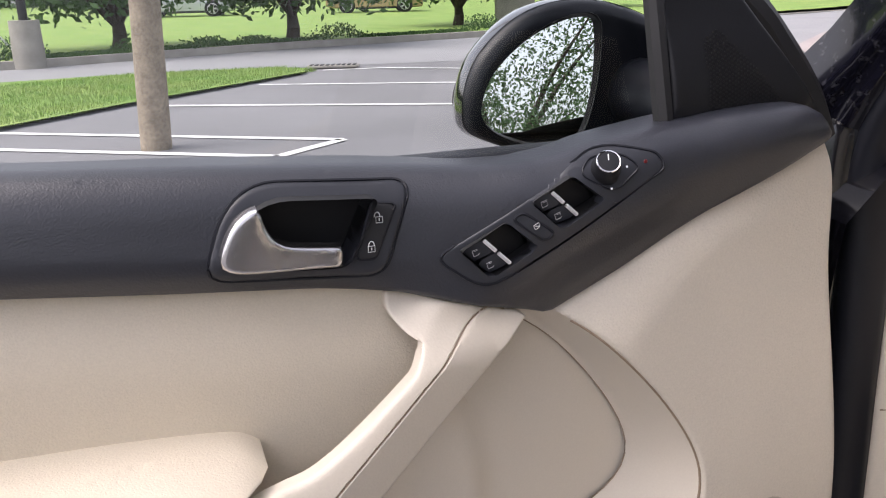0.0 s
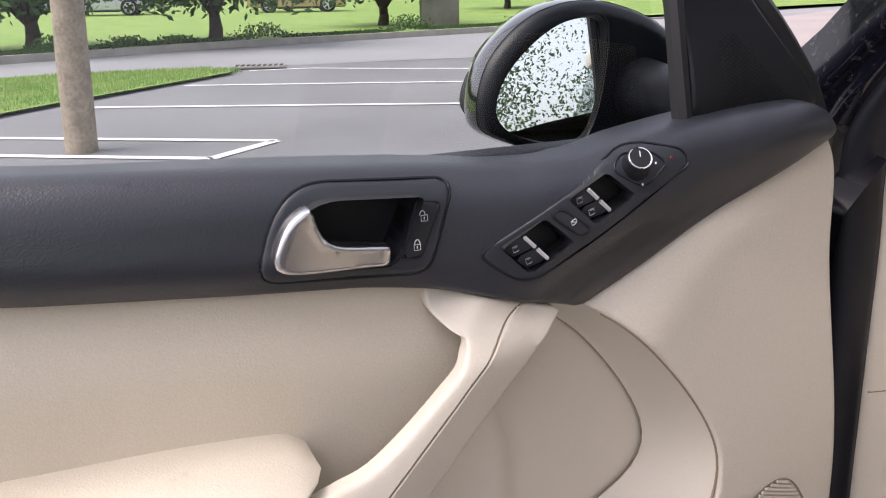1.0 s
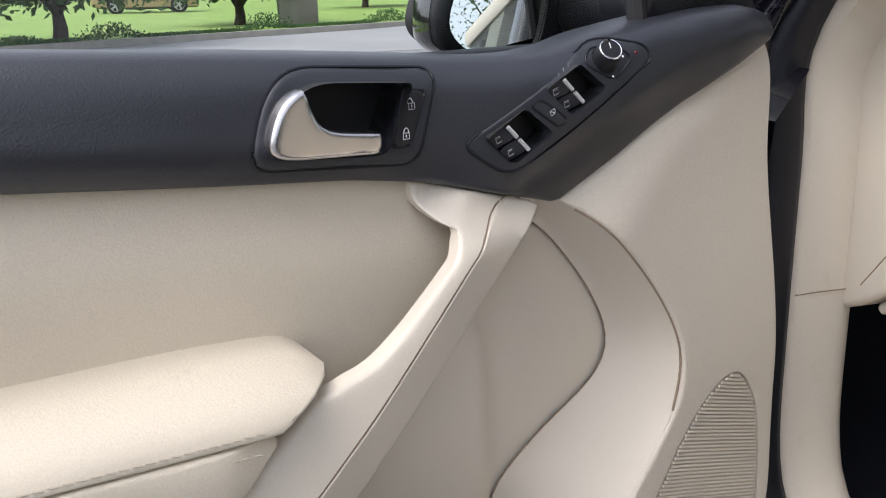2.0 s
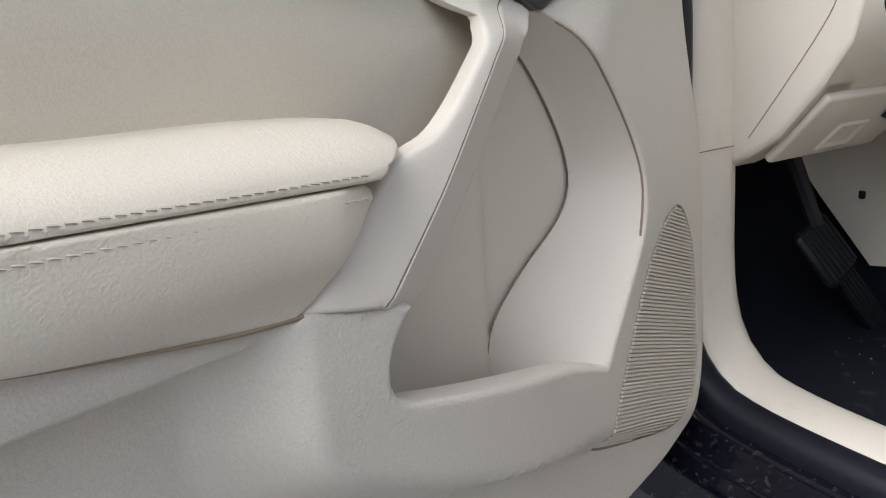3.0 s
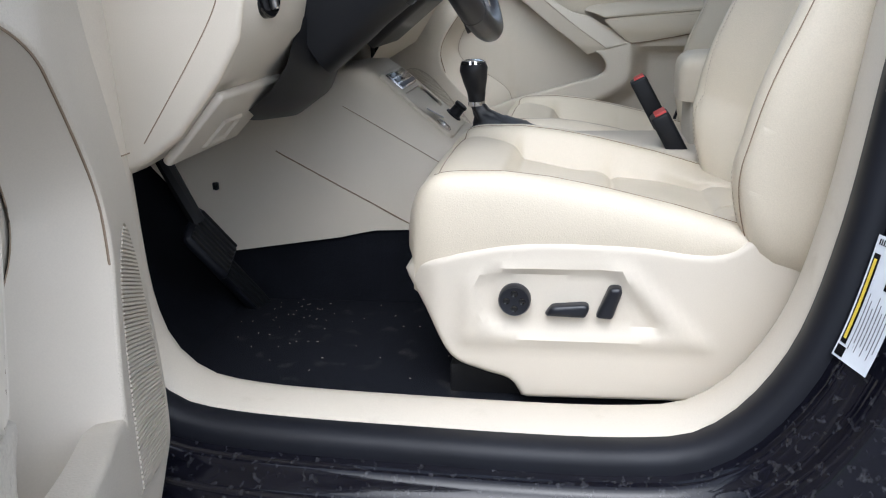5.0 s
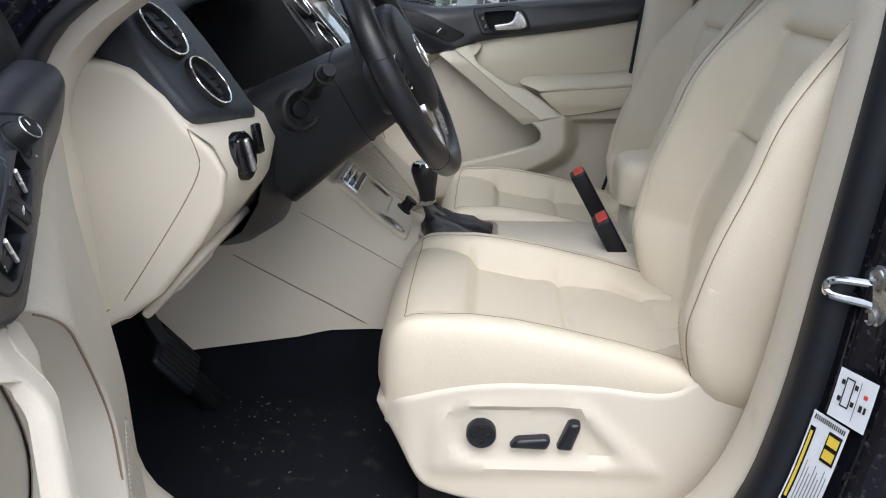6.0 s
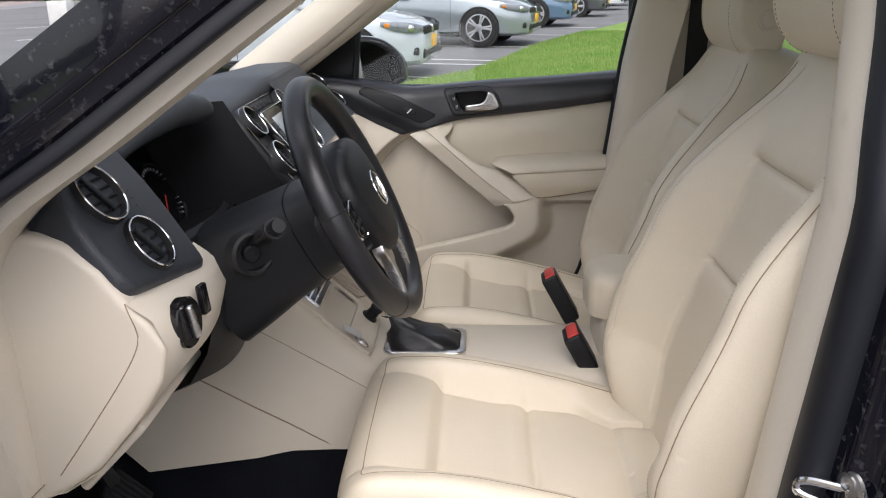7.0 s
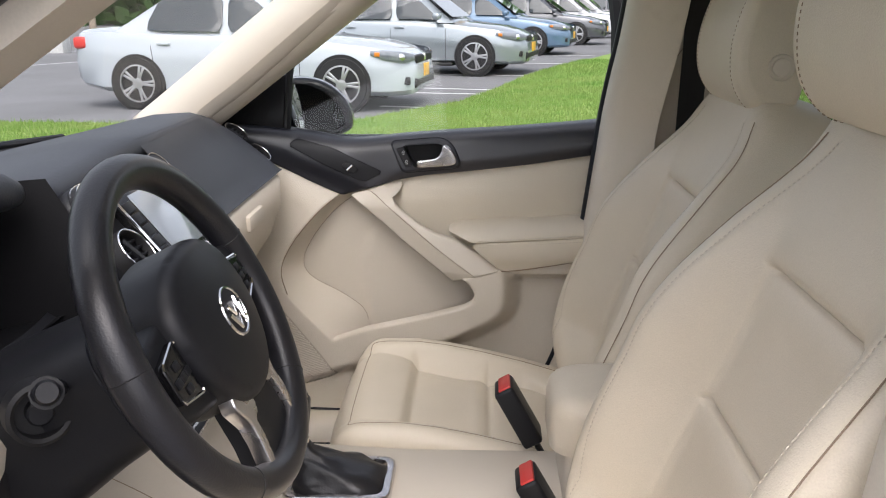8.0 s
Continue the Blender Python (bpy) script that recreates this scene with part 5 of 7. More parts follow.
part("end_cap", blanket(cap, end_place, 0.0, 0.010, 0.009, 0.05), SOFT, dash, "beige dashboard end cap")
cover = resample(spline([(0.803, 0.985), (0.792, 0.955), (0.793, 0.933), (0.815, 0.893), (0.862, 0.825), (0.909, 0.760)], 5), 0.01)
part("fuse_cover_gap", tube(np.asarray(end_place(cover[:, 0], cover[:, 1], -arc(gap(cover, cap, True), 0.010))).T, 0.0009, 5), SEAM, dash)
part("trim_joint", tube([(-0.647, 0.930, 0.748), (-0.685, 0.9335, 0.747), (-0.716, 0.9345, 0.746)], 0.0009, 5), SEAM, dash)
knee = []
for x in np.linspace(-0.645, -0.40, 12):
    b = 0.012 * math.sin((x + 0.645) / 0.245 * math.pi)
    knee.append([(x, 0.80, 0.985), (x, 0.772 - b, 0.965), (x, 0.757 - b, 0.93), (x, 0.768 - b, 0.885), (x, 0.80, 0.835), (x, 0.86, 0.765), (x, 0.905, 0.735), (x, 1.05, 0.70)])
part("knee_panel", loft(knee, closed=False), SOFT, dash, "beige knee panel", 60)
kn2 = []
for x in np.linspace(-0.405, -0.10, 10):
    kn2.append([(x, 0.79, 0.87), (x, 0.81, 0.82), (x, 0.86, 0.765), (x, 0.905, 0.735), (x, 1.05, 0.69)])
part("lower_panel", loft(kn2, closed=False), SOFT, dash, "beige lower dash panel", 60)
lid_m = facing((-0.49, 0.836, 0.785), (0, -0.72, -0.69), (0, -0.7, 0.7))
lid = part("storage_lid", placed(block(-0.140, 0.092, -0.080, 0.045, -0.01, 0.004, 0.006, 3), lid_m), SOFT, dash, "beige storage lid with a finger recess")
part("finger_recess", placed(loft([[(-0.058 + d, -0.060 + d, z), (0.008 - d, -0.060 + d, z), (0.005 - d, -0.014 - d, z), (-0.055 + d, -0.014 - d, z)] for d, z in ((-0.003, 0.003), (0.0, 0.0075), (0.003, 0.008), (0.007, 0.0042), (0.012, 0.0042))], cap=True), lid_m), SOFT, lid)
# headlamp switch
ls_m = facing((-0.586, 0.7495, 0.940), (-0.14, -0.98, 0.12))
lsw = part("light_switch", lathe([(0.032, -0.012), (0.032, -0.001), (0.030, 0.001), (0.012, 0.0004)], ls_m, 36), GLOSS, dash, "round black headlamp switch with a bright knob")
part("knob", placed(block(-0.0055, 0.0055, -0.023, 0.023, 0.0, 0.010, 0.004, 3), ls_m @ Matrix.Rotation(0.15, 4, "Z")), SATIN, lsw)
part("dimmer", placed(block(-0.009, 0.009, -0.020, 0.020, -0.006, 0.003, 0.003), ls_m @ Matrix.Translation((0.044, 0.014, 0.0015))), GLOSS, dash)
# black panel under the steering column
under = []
for x in np.linspace(0, 1, 14):
    b = 0.02 * math.sin(x * math.pi)
    under.append([(xl + (-0.13 - xl) * x, y - b, z - 1.5 * b * (z < 0.82)) for xl, y, z in ((-0.40, 0.83, 0.99), (-0.41, 0.785, 0.96), (-0.43, 0.765, 0.90), (-0.462, 0.775, 0.84), (-0.485, 0.795, 0.805), (-0.46, 0.84, 0.775), (-0.42, 0.90, 0.765))])
part("column_panel", loft(under, closed=False), DARK_SOFT, dash, "black lower column panel", 60)
# centre stack
cs_out = Vector((0, -0.78, 0.62)).normalized()
cs_m = facing((0.0, 0.735, 1.05), cs_out)


def rounded_3(half, top, bottom, w):
    """A rounded frame line in the plane of the stack."""
    q = rounded([(-half, bottom), (half, bottom), (half, top), (-half, top)], 0.008)
    return [(a, b, w) for a, b in q]


def cs_place(u, v, w):
    u, v, w = np.asarray(u), np.asarray(v), np.asarray(w)
    c = np.array(cs_m)
    return tuple(c[i, 0] * u + c[i, 1] * v + c[i, 2] * w + c[i, 3] for i in range(3))


stack = rounded([(-0.150, 0.108), (0.150, 0.108), (0.158, 0.03), (0.135, -0.17), (-0.135, -0.17), (-0.158, 0.03)], [0.04, 0.04, 0.06, 0.03, 0.03, 0.06], 6)
fascia = part("fascia", blanket(stack, cs_place, 0.0, 0.012, 0.014, 0.12), DARK_SOFT, dash, "black centre stack", 60)
edge = resample(stack, 0.01, True) * 0.965
part("fascia_trim", tube(np.asarray(cs_place(edge[:, 0], edge[:, 1], np.full(len(edge), 0.0008))).T, 0.0011, 5, closed=True), SATIN, fascia, "thin bright line round the stack")
for sx in (-1, 1):
    vent("vent", Vector(cs_place(sx * 0.118, 0.072, 0.004)), cs_out, 0.0295)
    vent("vent", Vector(cs_place(sx * 0.120, -0.006, 0.004)), cs_out, 0.0335)
radio = part("radio", placed(block(-0.084, 0.084, -0.074, 0.078, -0.01, 0.014, 0.005), cs_m), GLOSS, dash, "radio with a large display and bright trim")
part("display", placed(block(-0.046, 0.064, -0.044, 0.060, 0.0, 0.0158, 0.0012), cs_m), SCREEN, radio, "display with its pale reflection painted in")
part("radio_trim", placed(tube(rounded_3(0.084, 0.077, -0.074, 0.0142), 0.0021, 6, closed=True), cs_m), CHROME, radio)
part("lower_bar", placed(block(-0.060, 0.070, -0.068, -0.052, 0.010, 0.0165, 0.002), cs_m), SATIN, radio, "bright bar under the display")
for k in range(6):
    part("radio_button", placed(block(-0.078, -0.054, -0.058 + 0.019 * k, -0.042 + 0.019 * k, 0.010, 0.0165, 0.0012), cs_m), DARK_SOFT, radio)
for sx in (-1, 1):
    part("radio_dial", lathe([(0.010, 0.0), (0.010, 0.010), (0.008, 0.012), (0.003, 0.012)], cs_m @ Matrix.Translation((sx * 0.074, -0.064, 0.012)), 20), SATIN, radio)
for k in range(3):
    part("climate_knob", lathe([(0.021, 0.0), (0.021, 0.012), (0.018, 0.015), (0.004, 0.015)], cs_m @ Matrix.Translation((-0.075 + 0.075 * k, -0.118, 0.0)), 24), DARK_SOFT, fascia)
for k in range(5):
    part("stack_button", placed(block(-0.060 + 0.026 * k, -0.038 + 0.026 * k, 0.085, 0.097, -0.002, 0.0045, 0.0015), cs_m), DARK_DULL, fascia)
for k in range(2):
    vent("vent", (0.636 + 0.004 * k, 0.806 - 0.046 * k, 1.090 - 0.044 * k), (-0.15, -0.62, 0.77), 0.027, (0, 1, 0.5))

# ---- steering wheel ----
W_C, W_T = Vector((-0.326, 0.574, 1.032)), radians(25.5)
wm = facing(W_C, (0, -math.cos(W_T), math.sin(W_T))) @ Matrix.Rotation(radians(5.5), 4, "Z")
wheel = thing("steering_wheel", W_C, "black leather three-spoke steering wheel with satin trim", "steering wheel")
ring = []
for t in np.linspace(0, 2 * math.pi, 72, endpoint=False):
    ring.append((0.1735 * math.cos(t), 0.1735 * math.sin(t), 0))
part("rim", placed(tube(ring, 0.0188, 18, closed=True, flat=1.0, up=(0, 0, 1)), wm), WHEEL_LEATHER, wheel, "black leather rim with sewn joints", 180)
for a in (radians(168), radians(12), radians(230), radians(310)):
    m = wm @ Matrix.Rotation(a, 4, "Z") @ Matrix.Translation((0.1735, 0, 0)) @ Matrix.Rotation(radians(90), 4, "X")
    part("rim_joint", placed(tube([(0.0189 * math.cos(t), 0.0189 * math.sin(t), 0) for t in np.linspace(0, 2 * math.pi, 20, endpoint=False)], 0.0006, 4, closed=True), m), DARK_DULL, wheel)


def wheel_place(u, v, w):
    u, v, w = np.asarray(u), np.asarray(v), np.asarray(w)
    c = np.array(wm)
    return tuple(c[i, 0] * u + c[i, 1] * v + c[i, 2] * w + c[i, 3] for i in range(3))


pad = spline([(-0.086, 0.052), (-0.052, 0.078), (0.0, 0.086), (0.052, 0.078), (0.086, 0.052), (0.096, 0.010), (0.082, -0.038), (0.048, -0.078), (0.0, -0.092), (-0.048, -0.078), (-0.082, -0.038), (-0.096, 0.010)], 5, True)
part("airbag_pad", blanket(pad, wheel_place, lambda u, v: 0.036 - 1.5 * (u * u + v * v), 0.014, 0.009, 0.05), DARK_SOFT, wheel, "dark airbag cover", 60)
for sx in (-1, 1):
    sp = rounded([(sx * 0.06, 0.052), (sx * 0.162, 0.034), (sx * 0.162, -0.030), (sx * 0.125, -0.045), (sx * 0.06, -0.060)], 0.012)
    part("spoke", blanket(sp, wheel_place, lambda u, v: 0.004 - 0.06 * np.maximum(np.abs(u) - 0.12, 0), 0.008, 0.01, 0.024), DARK_SOFT, wheel)
    bt = rounded([(sx * 0.098, 0.030), (sx * 0.140, 0.022), (sx * 0.143, -0.018), (sx * 0.098, -0.030)], 0.006)
    keys = part("button_pad", blanket(bt, wheel_place, 0.012, 0.003, 0.006, 0.012), GLOSS, wheel, "button pad with a bright rim")
    for lo_, hi_ in ((0.06, 0.44), (0.56, 0.94)):
        edge = np.vstack([bt, bt])[int(len(bt) * lo_):int(len(bt) * hi_) + 1]
        part("bright_rim", tube(resample(np.asarray(wheel_place(edge[:, 0], edge[:, 1], np.full(len(edge), 0.0115))).T, 0.003), 0.0014, 5), CHROME, keys)
    for a_, b_ in ((0, 0), (0, 1), (0, -1), (1, 0), (-1, 0)):
        part("button", placed(block(-0.0052, 0.0052, -0.0042, 0.0042, 0, 0.0028, 0.001), wm @ Matrix.Translation((sx * 0.120 + 0.012 * a_, -0.001 + 0.0125 * b_, 0.0115))), DARK_SOFT, keys)
sp = rounded([(-0.046, -0.070), (0.046, -0.070), (0.054, -0.162), (-0.054, -0.162)], 0.012)
part("spoke", blanket(sp, wheel_place, lambda u, v: 0.006 - 0.12 * np.maximum(-0.12 - v, 0), 0.008, 0.009, 0.022), DARK_SOFT, wheel)
for sx in (-1, 1):
    fork = [(sx * 0.024, -0.086), (sx * 0.030, -0.100), (sx * 0.044, -0.102), (sx * 0.050, -0.152), (sx * 0.062, -0.160), (sx * 0.064, -0.146), (sx * 0.058, -0.098), (sx * 0.070, -0.072), (sx * 0.064, -0.060)]
    part("spoke_trim", blanket(rounded(fork, 0.004), wheel_place, lambda u, v: 0.013 - 0.12 * np.maximum(-0.12 - v, 0), 0.003, 0.005, 0.014), SATIN, wheel, "satin metal spoke trim")
part("badge", lathe([(0.027, 0.026), (0.027, 0.0335), (0.0255, 0.0355), (0.024, 0.034), (0.01, 0.0345)], wm, 36), GLOSS, wheel, "round badge with a bright ring")
bd = wheel.children[-1]
part("badge_ring", placed(tube([(0.0262 * math.cos(t), 0.0262 * math.sin(t), 0.035) for t in np.linspace(0, 2 * math.pi, 36, endpoint=False)], 0.0018, 6, closed=True), wm), CHROME, bd)
part("badge_mark", placed(join(tube([(-0.013, 0.011, 0.036), (-0.005, -0.002, 0.0365), (0.0, 0.009, 0.0365), (0.005, -0.002, 0.0365), (0.013, 0.011, 0.036)], 0.0026, 6), tube([(-0.016, 0.002, 0.036), (-0.007, -0.017, 0.0365), (0.0, -0.004, 0.0365), (0.007, -0.017, 0.0365), (0.016, 0.002, 0.036)], 0.0026, 6)), wm), CHROME, bd)
# column shroud, stalk and lock
col = thing("steering_column", (-0.33, 0.75, 0.9), "black steering column shroud with a stalk", "steering column")
secs = []
for k, (wd, ht, dy) in enumerate(((0.070, 0.066, -0.010), (0.075, 0.072, -0.014), (0.079, 0.078, -0.018), (0.082, 0.086, -0.024), (0.084, 0.092, -0.03))):
    z = -0.036 - 0.052 * k
    secs.append([wm @ Vector((wd * math.copysign(abs(math.cos(a)) ** 0.6, math.cos(a)), dy + ht * math.copysign(abs(math.sin(a)) ** 0.6, math.sin(a)), z)) for a in np.linspace(0, 2 * math.pi, 32, endpoint=False)])
part("shroud", loft(secs, cap=True), DARK_SOFT, col, "", 60)
part("shroud_joint", tube([p + (p - secs[1][0].lerp(secs[1][16], 0.5)) * 0.012 for p in secs[1]], 0.0012, 5, closed=True), RUBBER, col)
part("stalk", tube(spline([(-0.405, 0.700, 0.995), (-0.440, 0.690, 1.000), (-0.470, 0.672, 1.020), (-0.500, 0.655, 1.036)], 5), [0.013, 0.012, 0.010, 0.013], 12, flat=0.75), DARK_SOFT, col, "black stalk", 180)
part("stalk_ring", tube([(-0.484, 0.664, 1.028), (-0.493, 0.659, 1.0325)], 0.0145, 14), DARK_DULL, col)
part("stalk_end", tube([(-0.496, 0.657, 1.034), (-0.508, 0.650, 1.040)], [0.0115, 0.009], 14), DARK_SOFT, col)
lock_m = facing((-0.414, 0.712, 0.972), (-0.75, -0.62, 0.1))
part("lock_surround", lathe_open([(0.033, -0.02), (0.032, 0.002), (0.028, 0.005), (0.0245, 0.002), (0.024, -0.012), (0.002, -0.013)], lock_m), DARK_DULL, col)
part("lock_barrel", lathe([(0.013, -0.02), (0.013, -0.002), (0.011, 0.0), (0.003, 0.0)], lock_m, 20), DARK_SOFT, col)

# ---- centre console, lever, pedals ----
con = thing("centre_console", (0, 0.5, 0.4), "beige centre console with switches and an open tray", "centre console")
sides = []
STATIONS = ((1.16, 0.76, 0.13, 0.18, 0.64), (1.11, 0.76, 0.13, 0.18, 0.583), (1.005, 0.77, 0.13, 0.175, 0.469), (0.90, 0.785, 0.13, 0.17, 0.483), (0.80, 0.80, 0.12, 0.165, 0.496), (0.755, 0.80, 0.112, 0.16, 0.505), (0.735, 0.788, 0.112, 0.158, 0.508), (0.66, 0.7215, 0.112, 0.155, 0.51), (0.60, 0.670, 0.114, 0.155, 0.51), (0.575, 0.658, 0.118, 0.15, 0.51), (0.40, 0.648, 0.12, 0.15, 0.51), (0.15, 0.648, 0.12, 0.15, 0.50), (-0.12, 0.648, 0.12, 0.15, 0.50))
for y, zt, ht, hb, lo in STATIONS:
    sides.append([(-hb - 0.004, y, lo), (-hb, y, lo + 0.02), (-ht - 0.012, y, zt - 0.03), (-ht, y, zt - 0.008), (-ht + 0.012, y, zt), (0, y, zt), (ht - 0.012, y, zt), (ht, y, zt - 0.008), (ht + 0.012, y, zt - 0.03), (hb, y, lo + 0.02), (hb + 0.004, y, lo)])
part("console_body", loft(sides, closed=False), SOFT, con, "beige console body", 60)


def console_x(y, z):
    """How far out the console's driver side stands."""
    st = np.array(STATIONS)[::-1]
    zt, ht, hb, lo = (np.interp(y, st[:, 0], st[:, k]) for k in (1, 2, 3, 4))
    k = np.clip((z - lo - 0.02) / (zt - 0.05 - lo), 0, 1)
    return -(hb * (1 - k) + (ht + 0.012) * k) - 0.0008


for ys, zs, rad in (((0.918, 0.655), (0.656, 0.512), 0.0014), ((0.79, 0.60), (0.735, 0.622), 0.0007)):
    line = [(console_x(y, z), y, z) for y, z in zip(np.linspace(*ys, 14), np.linspace(*zs, 14))]
    part("parting_seam", tube(line, rad, 5), SEAM, con)
sl = facing((0.0, 0.66, 0.7225), (0, -0.65, 0.76))
panel = rounded([(-0.100, 0.094), (0.086, 0.094), (0.086, -0.084), (-0.100, -0.084)], 0.014)


def sl_place(u, v, w):
    c = np.array(sl)
    return tuple(c[i, 0] * np.asarray(u) + c[i, 1] * np.asarray(v) + c[i, 2] * np.asarray(w) + c[i, 3] for i in range(3))


tray_hole = rounded([(-0.084, 0.036), (0.070, 0.036), (0.070, -0.026), (-0.084, -0.026)], 0.01)
cp = part("console_panel", blanket(panel, sl_place, 0.0055, 0.003, 0.01, 0.01, holes=[tray_hole]), PLASTIC, con, "beige panel with switches and a tray")
part("tray", join(blanket(tray_hole, sl_place, -0.012, 0.0, 0.02, 0), loft([np.asarray(sl_place(tray_hole[:, 0], tray_hole[:, 1], np.full(len(tray_hole), w))).T for w in (0.003, -0.012)])), PLASTIC, cp, "open tray lined in beige")
stp = part("switch_strip", placed(block(-0.078, 0.062, 0.044, 0.086, 0.004, 0.0095, 0.003), sl), SATIN, con, "bright switch strip with dark buttons")
for k in range(3):
    part("button", placed(block(-0.070, 0.054, 0.0475 + 0.0125 * k, 0.0565 + 0.0125 * k, 0.008, 0.0115, 0.001), sl), GLOSS if k else PLATE_GREY, stp)
part("socket", lathe([(0.011, -0.01), (0.011, -0.008), (0.008, -0.0075), (0.007, -0.011), (0.002, -0.011)], sl @ Matrix.Translation((-0.052, 0.010, 0)), 18), DARK_DULL, con, "small dark socket")
part("lighter", lathe([(0.017, 0.004), (0.017, 0.008), (0.0125, 0.010), (0.0115, 0.026), (0.0135, 0.028), (0.013, 0.033), (0.004, 0.034)], sl @ Matrix.Translation((0.046, -0.056, 0)), 20), DARK_SOFT, con, "black cigarette lighter")
part("release", lathe([(0.016, 0.003), (0.016, 0.008), (0.012, 0.011), (0.003, 0.0118)], sl @ Matrix.Translation((-0.082, -0.056, 0)) @ Matrix.Scale(0.55, 4, (1, 0, 0)), 20), SATIN, con, "bright oval button")
solid("paper_slip", placed(block(-0.028, 0.028, -0.018, 0.018, 0, 0.0009, 0), sl @ Matrix.Translation((-0.084, -0.030, 0.014)) @ Matrix.Rotation(0.25, 4, "Y") @ Matrix.Rotation(-0.2, 4, "X")), WHITE, "white slip of paper lying on the console panel", "paper")
fr = rounded([(-0.066, 0.418), (0.060, 0.418), (0.060, 0.578), (-0.066, 0.578)], 0.022)
fr_in = rounded([(-0.054, 0.430), (0.048, 0.430), (0.048, 0.566), (-0.054, 0.566)], 0.016)
part("lever_frame", blanket(fr, lambda u, v, w: (u, v, w), 0.6635, 0.004, 0.01, 0.012, holes=[fr_in]), SATIN, con, "satin metal lever frame", 60)
lev = thing("gear_lever", (0.0, 0.53, 0.66), "black leather gear lever with a gaiter and bright cap", "gear lever")
fold = []
for k, (f, z, dx, dy) in enumerate(((1.0, 0.652, 0.0, 0.0), (0.97, 0.667, 0.0, 0.004), (0.80, 0.679, 0.0, 0.012), (0.66, 0.684, 0.0, 0.020), (0.50, 0.694, 0.001, 0.034), (0.36, 0.700, 0.002, 0.045), (0.27, 0.709, 0.003, 0.055), (0.235, 0.720, 0.003, 0.061))):
    row = []
    for a in np.linspace(0, 2 * math.pi, 48, endpoint=False):
        r = 1 + (0.055 * math.sin(5 * a + 1.3 * k) + 0.03 * math.sin(9 * a + k)) * (0.3 < f < 0.99)
        row.append((-0.003 + dx + 0.055 * f * r * math.copysign(abs(math.cos(a)) ** 0.7, math.cos(a)), 0.498 + dy + 0.072 * f * r * math.copysign(abs(math.sin(a)) ** 0.7, math.sin(a)) * (1 if f > 0.5 else 0.85), z + 0.003 * math.sin(4 * a + 2 * k) * (0.3 < f < 0.99)))
    fold.append(row)
part("gaiter", loft(fold), WHEEL_LEATHER, lev, "folded black leather gaiter", 180)
part("collar", tube([(0.0, 0.560, 0.716), (0.0, 0.5605, 0.724)], 0.0165, 18), CHROME, lev)
part("knob", tube(spline([(0.0, 0.5605, 0.723), (0.0, 0.561, 0.742), (-0.001, 0.563, 0.765), (-0.002, 0.565, 0.785), (-0.002, 0.566, 0.797)], 5), [0.0145, 0.016, 0.0215, 0.0245, 0.0215], 18, flat=1.12), WHEEL_LEATHER, lev, "", 180)
part("cap", tube([(-0.002, 0.566, 0.795), (-0.002, 0.566, 0.801), (-0.002, 0.566, 0.804)], [0.0228, 0.020, 0.012], 18, flat=1.12), CHROME, lev)
ab = thing("armrest_box", (0.03, 0.02, 0.65), "beige leather centre armrest on its box", "armrest")
part("box", block(-0.045, 0.105, -0.18, 0.165, 0.60, 0.745, 0.015, 3), SOFT, ab)
part("lid", blanket(rounded([(-0.055, -0.18), (-0.055, 0.15), (-0.03, 0.185), (0.09, 0.185), (0.115, 0.15), (0.115, -0.18)], 0.03), lambda u, v, w: (u, v, w), lambda u, v: 0.808 + 0.012 * smooth(0.18, -0.1, v), 0.028, 0.012, 0.055), LEATHER, ab, "padded beige leather lid", 60)
for nm, a, b in (("seat_belt_buckle", Vector((-0.065, 0.165, 0.60)), Vector((-0.065, 0.224, 0.708))), ("seat_belt_buckle", Vector((0.142, 0.185, 0.63)), Vector((0.146, 0.250, 0.748)))):
    up = (b - a).normalized()
    bk = thing(nm, a, "black seat belt buckle with a red release button", "seat belt buckle", "seat belt buckles")
    m = facing(b, up, (1, 0, 0))
    part("body", placed(block(-0.017, 0.017, -0.030, 0.030, -0.11, 0.0, 0.006, 3), m), DARK_SOFT, bk)
    part("button", placed(block(-0.007, 0.014, -0.026, 0.026, -0.010, 0.003, 0.002), m), RED, bk, "red release button")
    part("strap", tube([a - up * 0.06, b - up * 0.07], 0.014, 8, flat=0.3), DARK_DULL, bk)
solid("tunnel", loft([[(-0.21, y, 0.36), (-0.165, y, 0.47), (-0.15, y, 0.52), (0.15, y, 0.52), (0.165, y, 0.47), (0.21, y, 0.36)] for y in (-0.3, 0.6, 1.2)], closed=False), CARPET, "black carpeted tunnel under the console", "floor", kind="structure")
ped = thing("pedals", (-0.30, 0.98, 0.40), "worn black accelerator and brake pedals", "pedals")
pm = facing((-0.272, 0.978, 0.455), (-0.28, -0.9, 0.27), (-0.105, 0.055, 0.19))
acc = part("accelerator", placed(block(-0.022, 0.022, -0.105, 0.105, -0.012, 0.008, 0.006), pm), RUBBER, ped, "long ribbed accelerator")
for k in range(5):
    part("rib", placed(block(-0.017 + 0.0075 * k, -0.013 + 0.0075 * k, -0.095, 0.095, 0.007, 0.0105, 0.001), pm), DARK_DULL, acc)
bm_ = facing((-0.385, 0.955, 0.548), (-0.10, -0.9, 0.42), (-0.06, 0.06, 0.12))
brk = part("brake", placed(block(-0.042, 0.042, -0.052, 0.052, -0.012, 0.006, 0.012, 3), bm_), RUBBER, ped, "ribbed brake pedal")
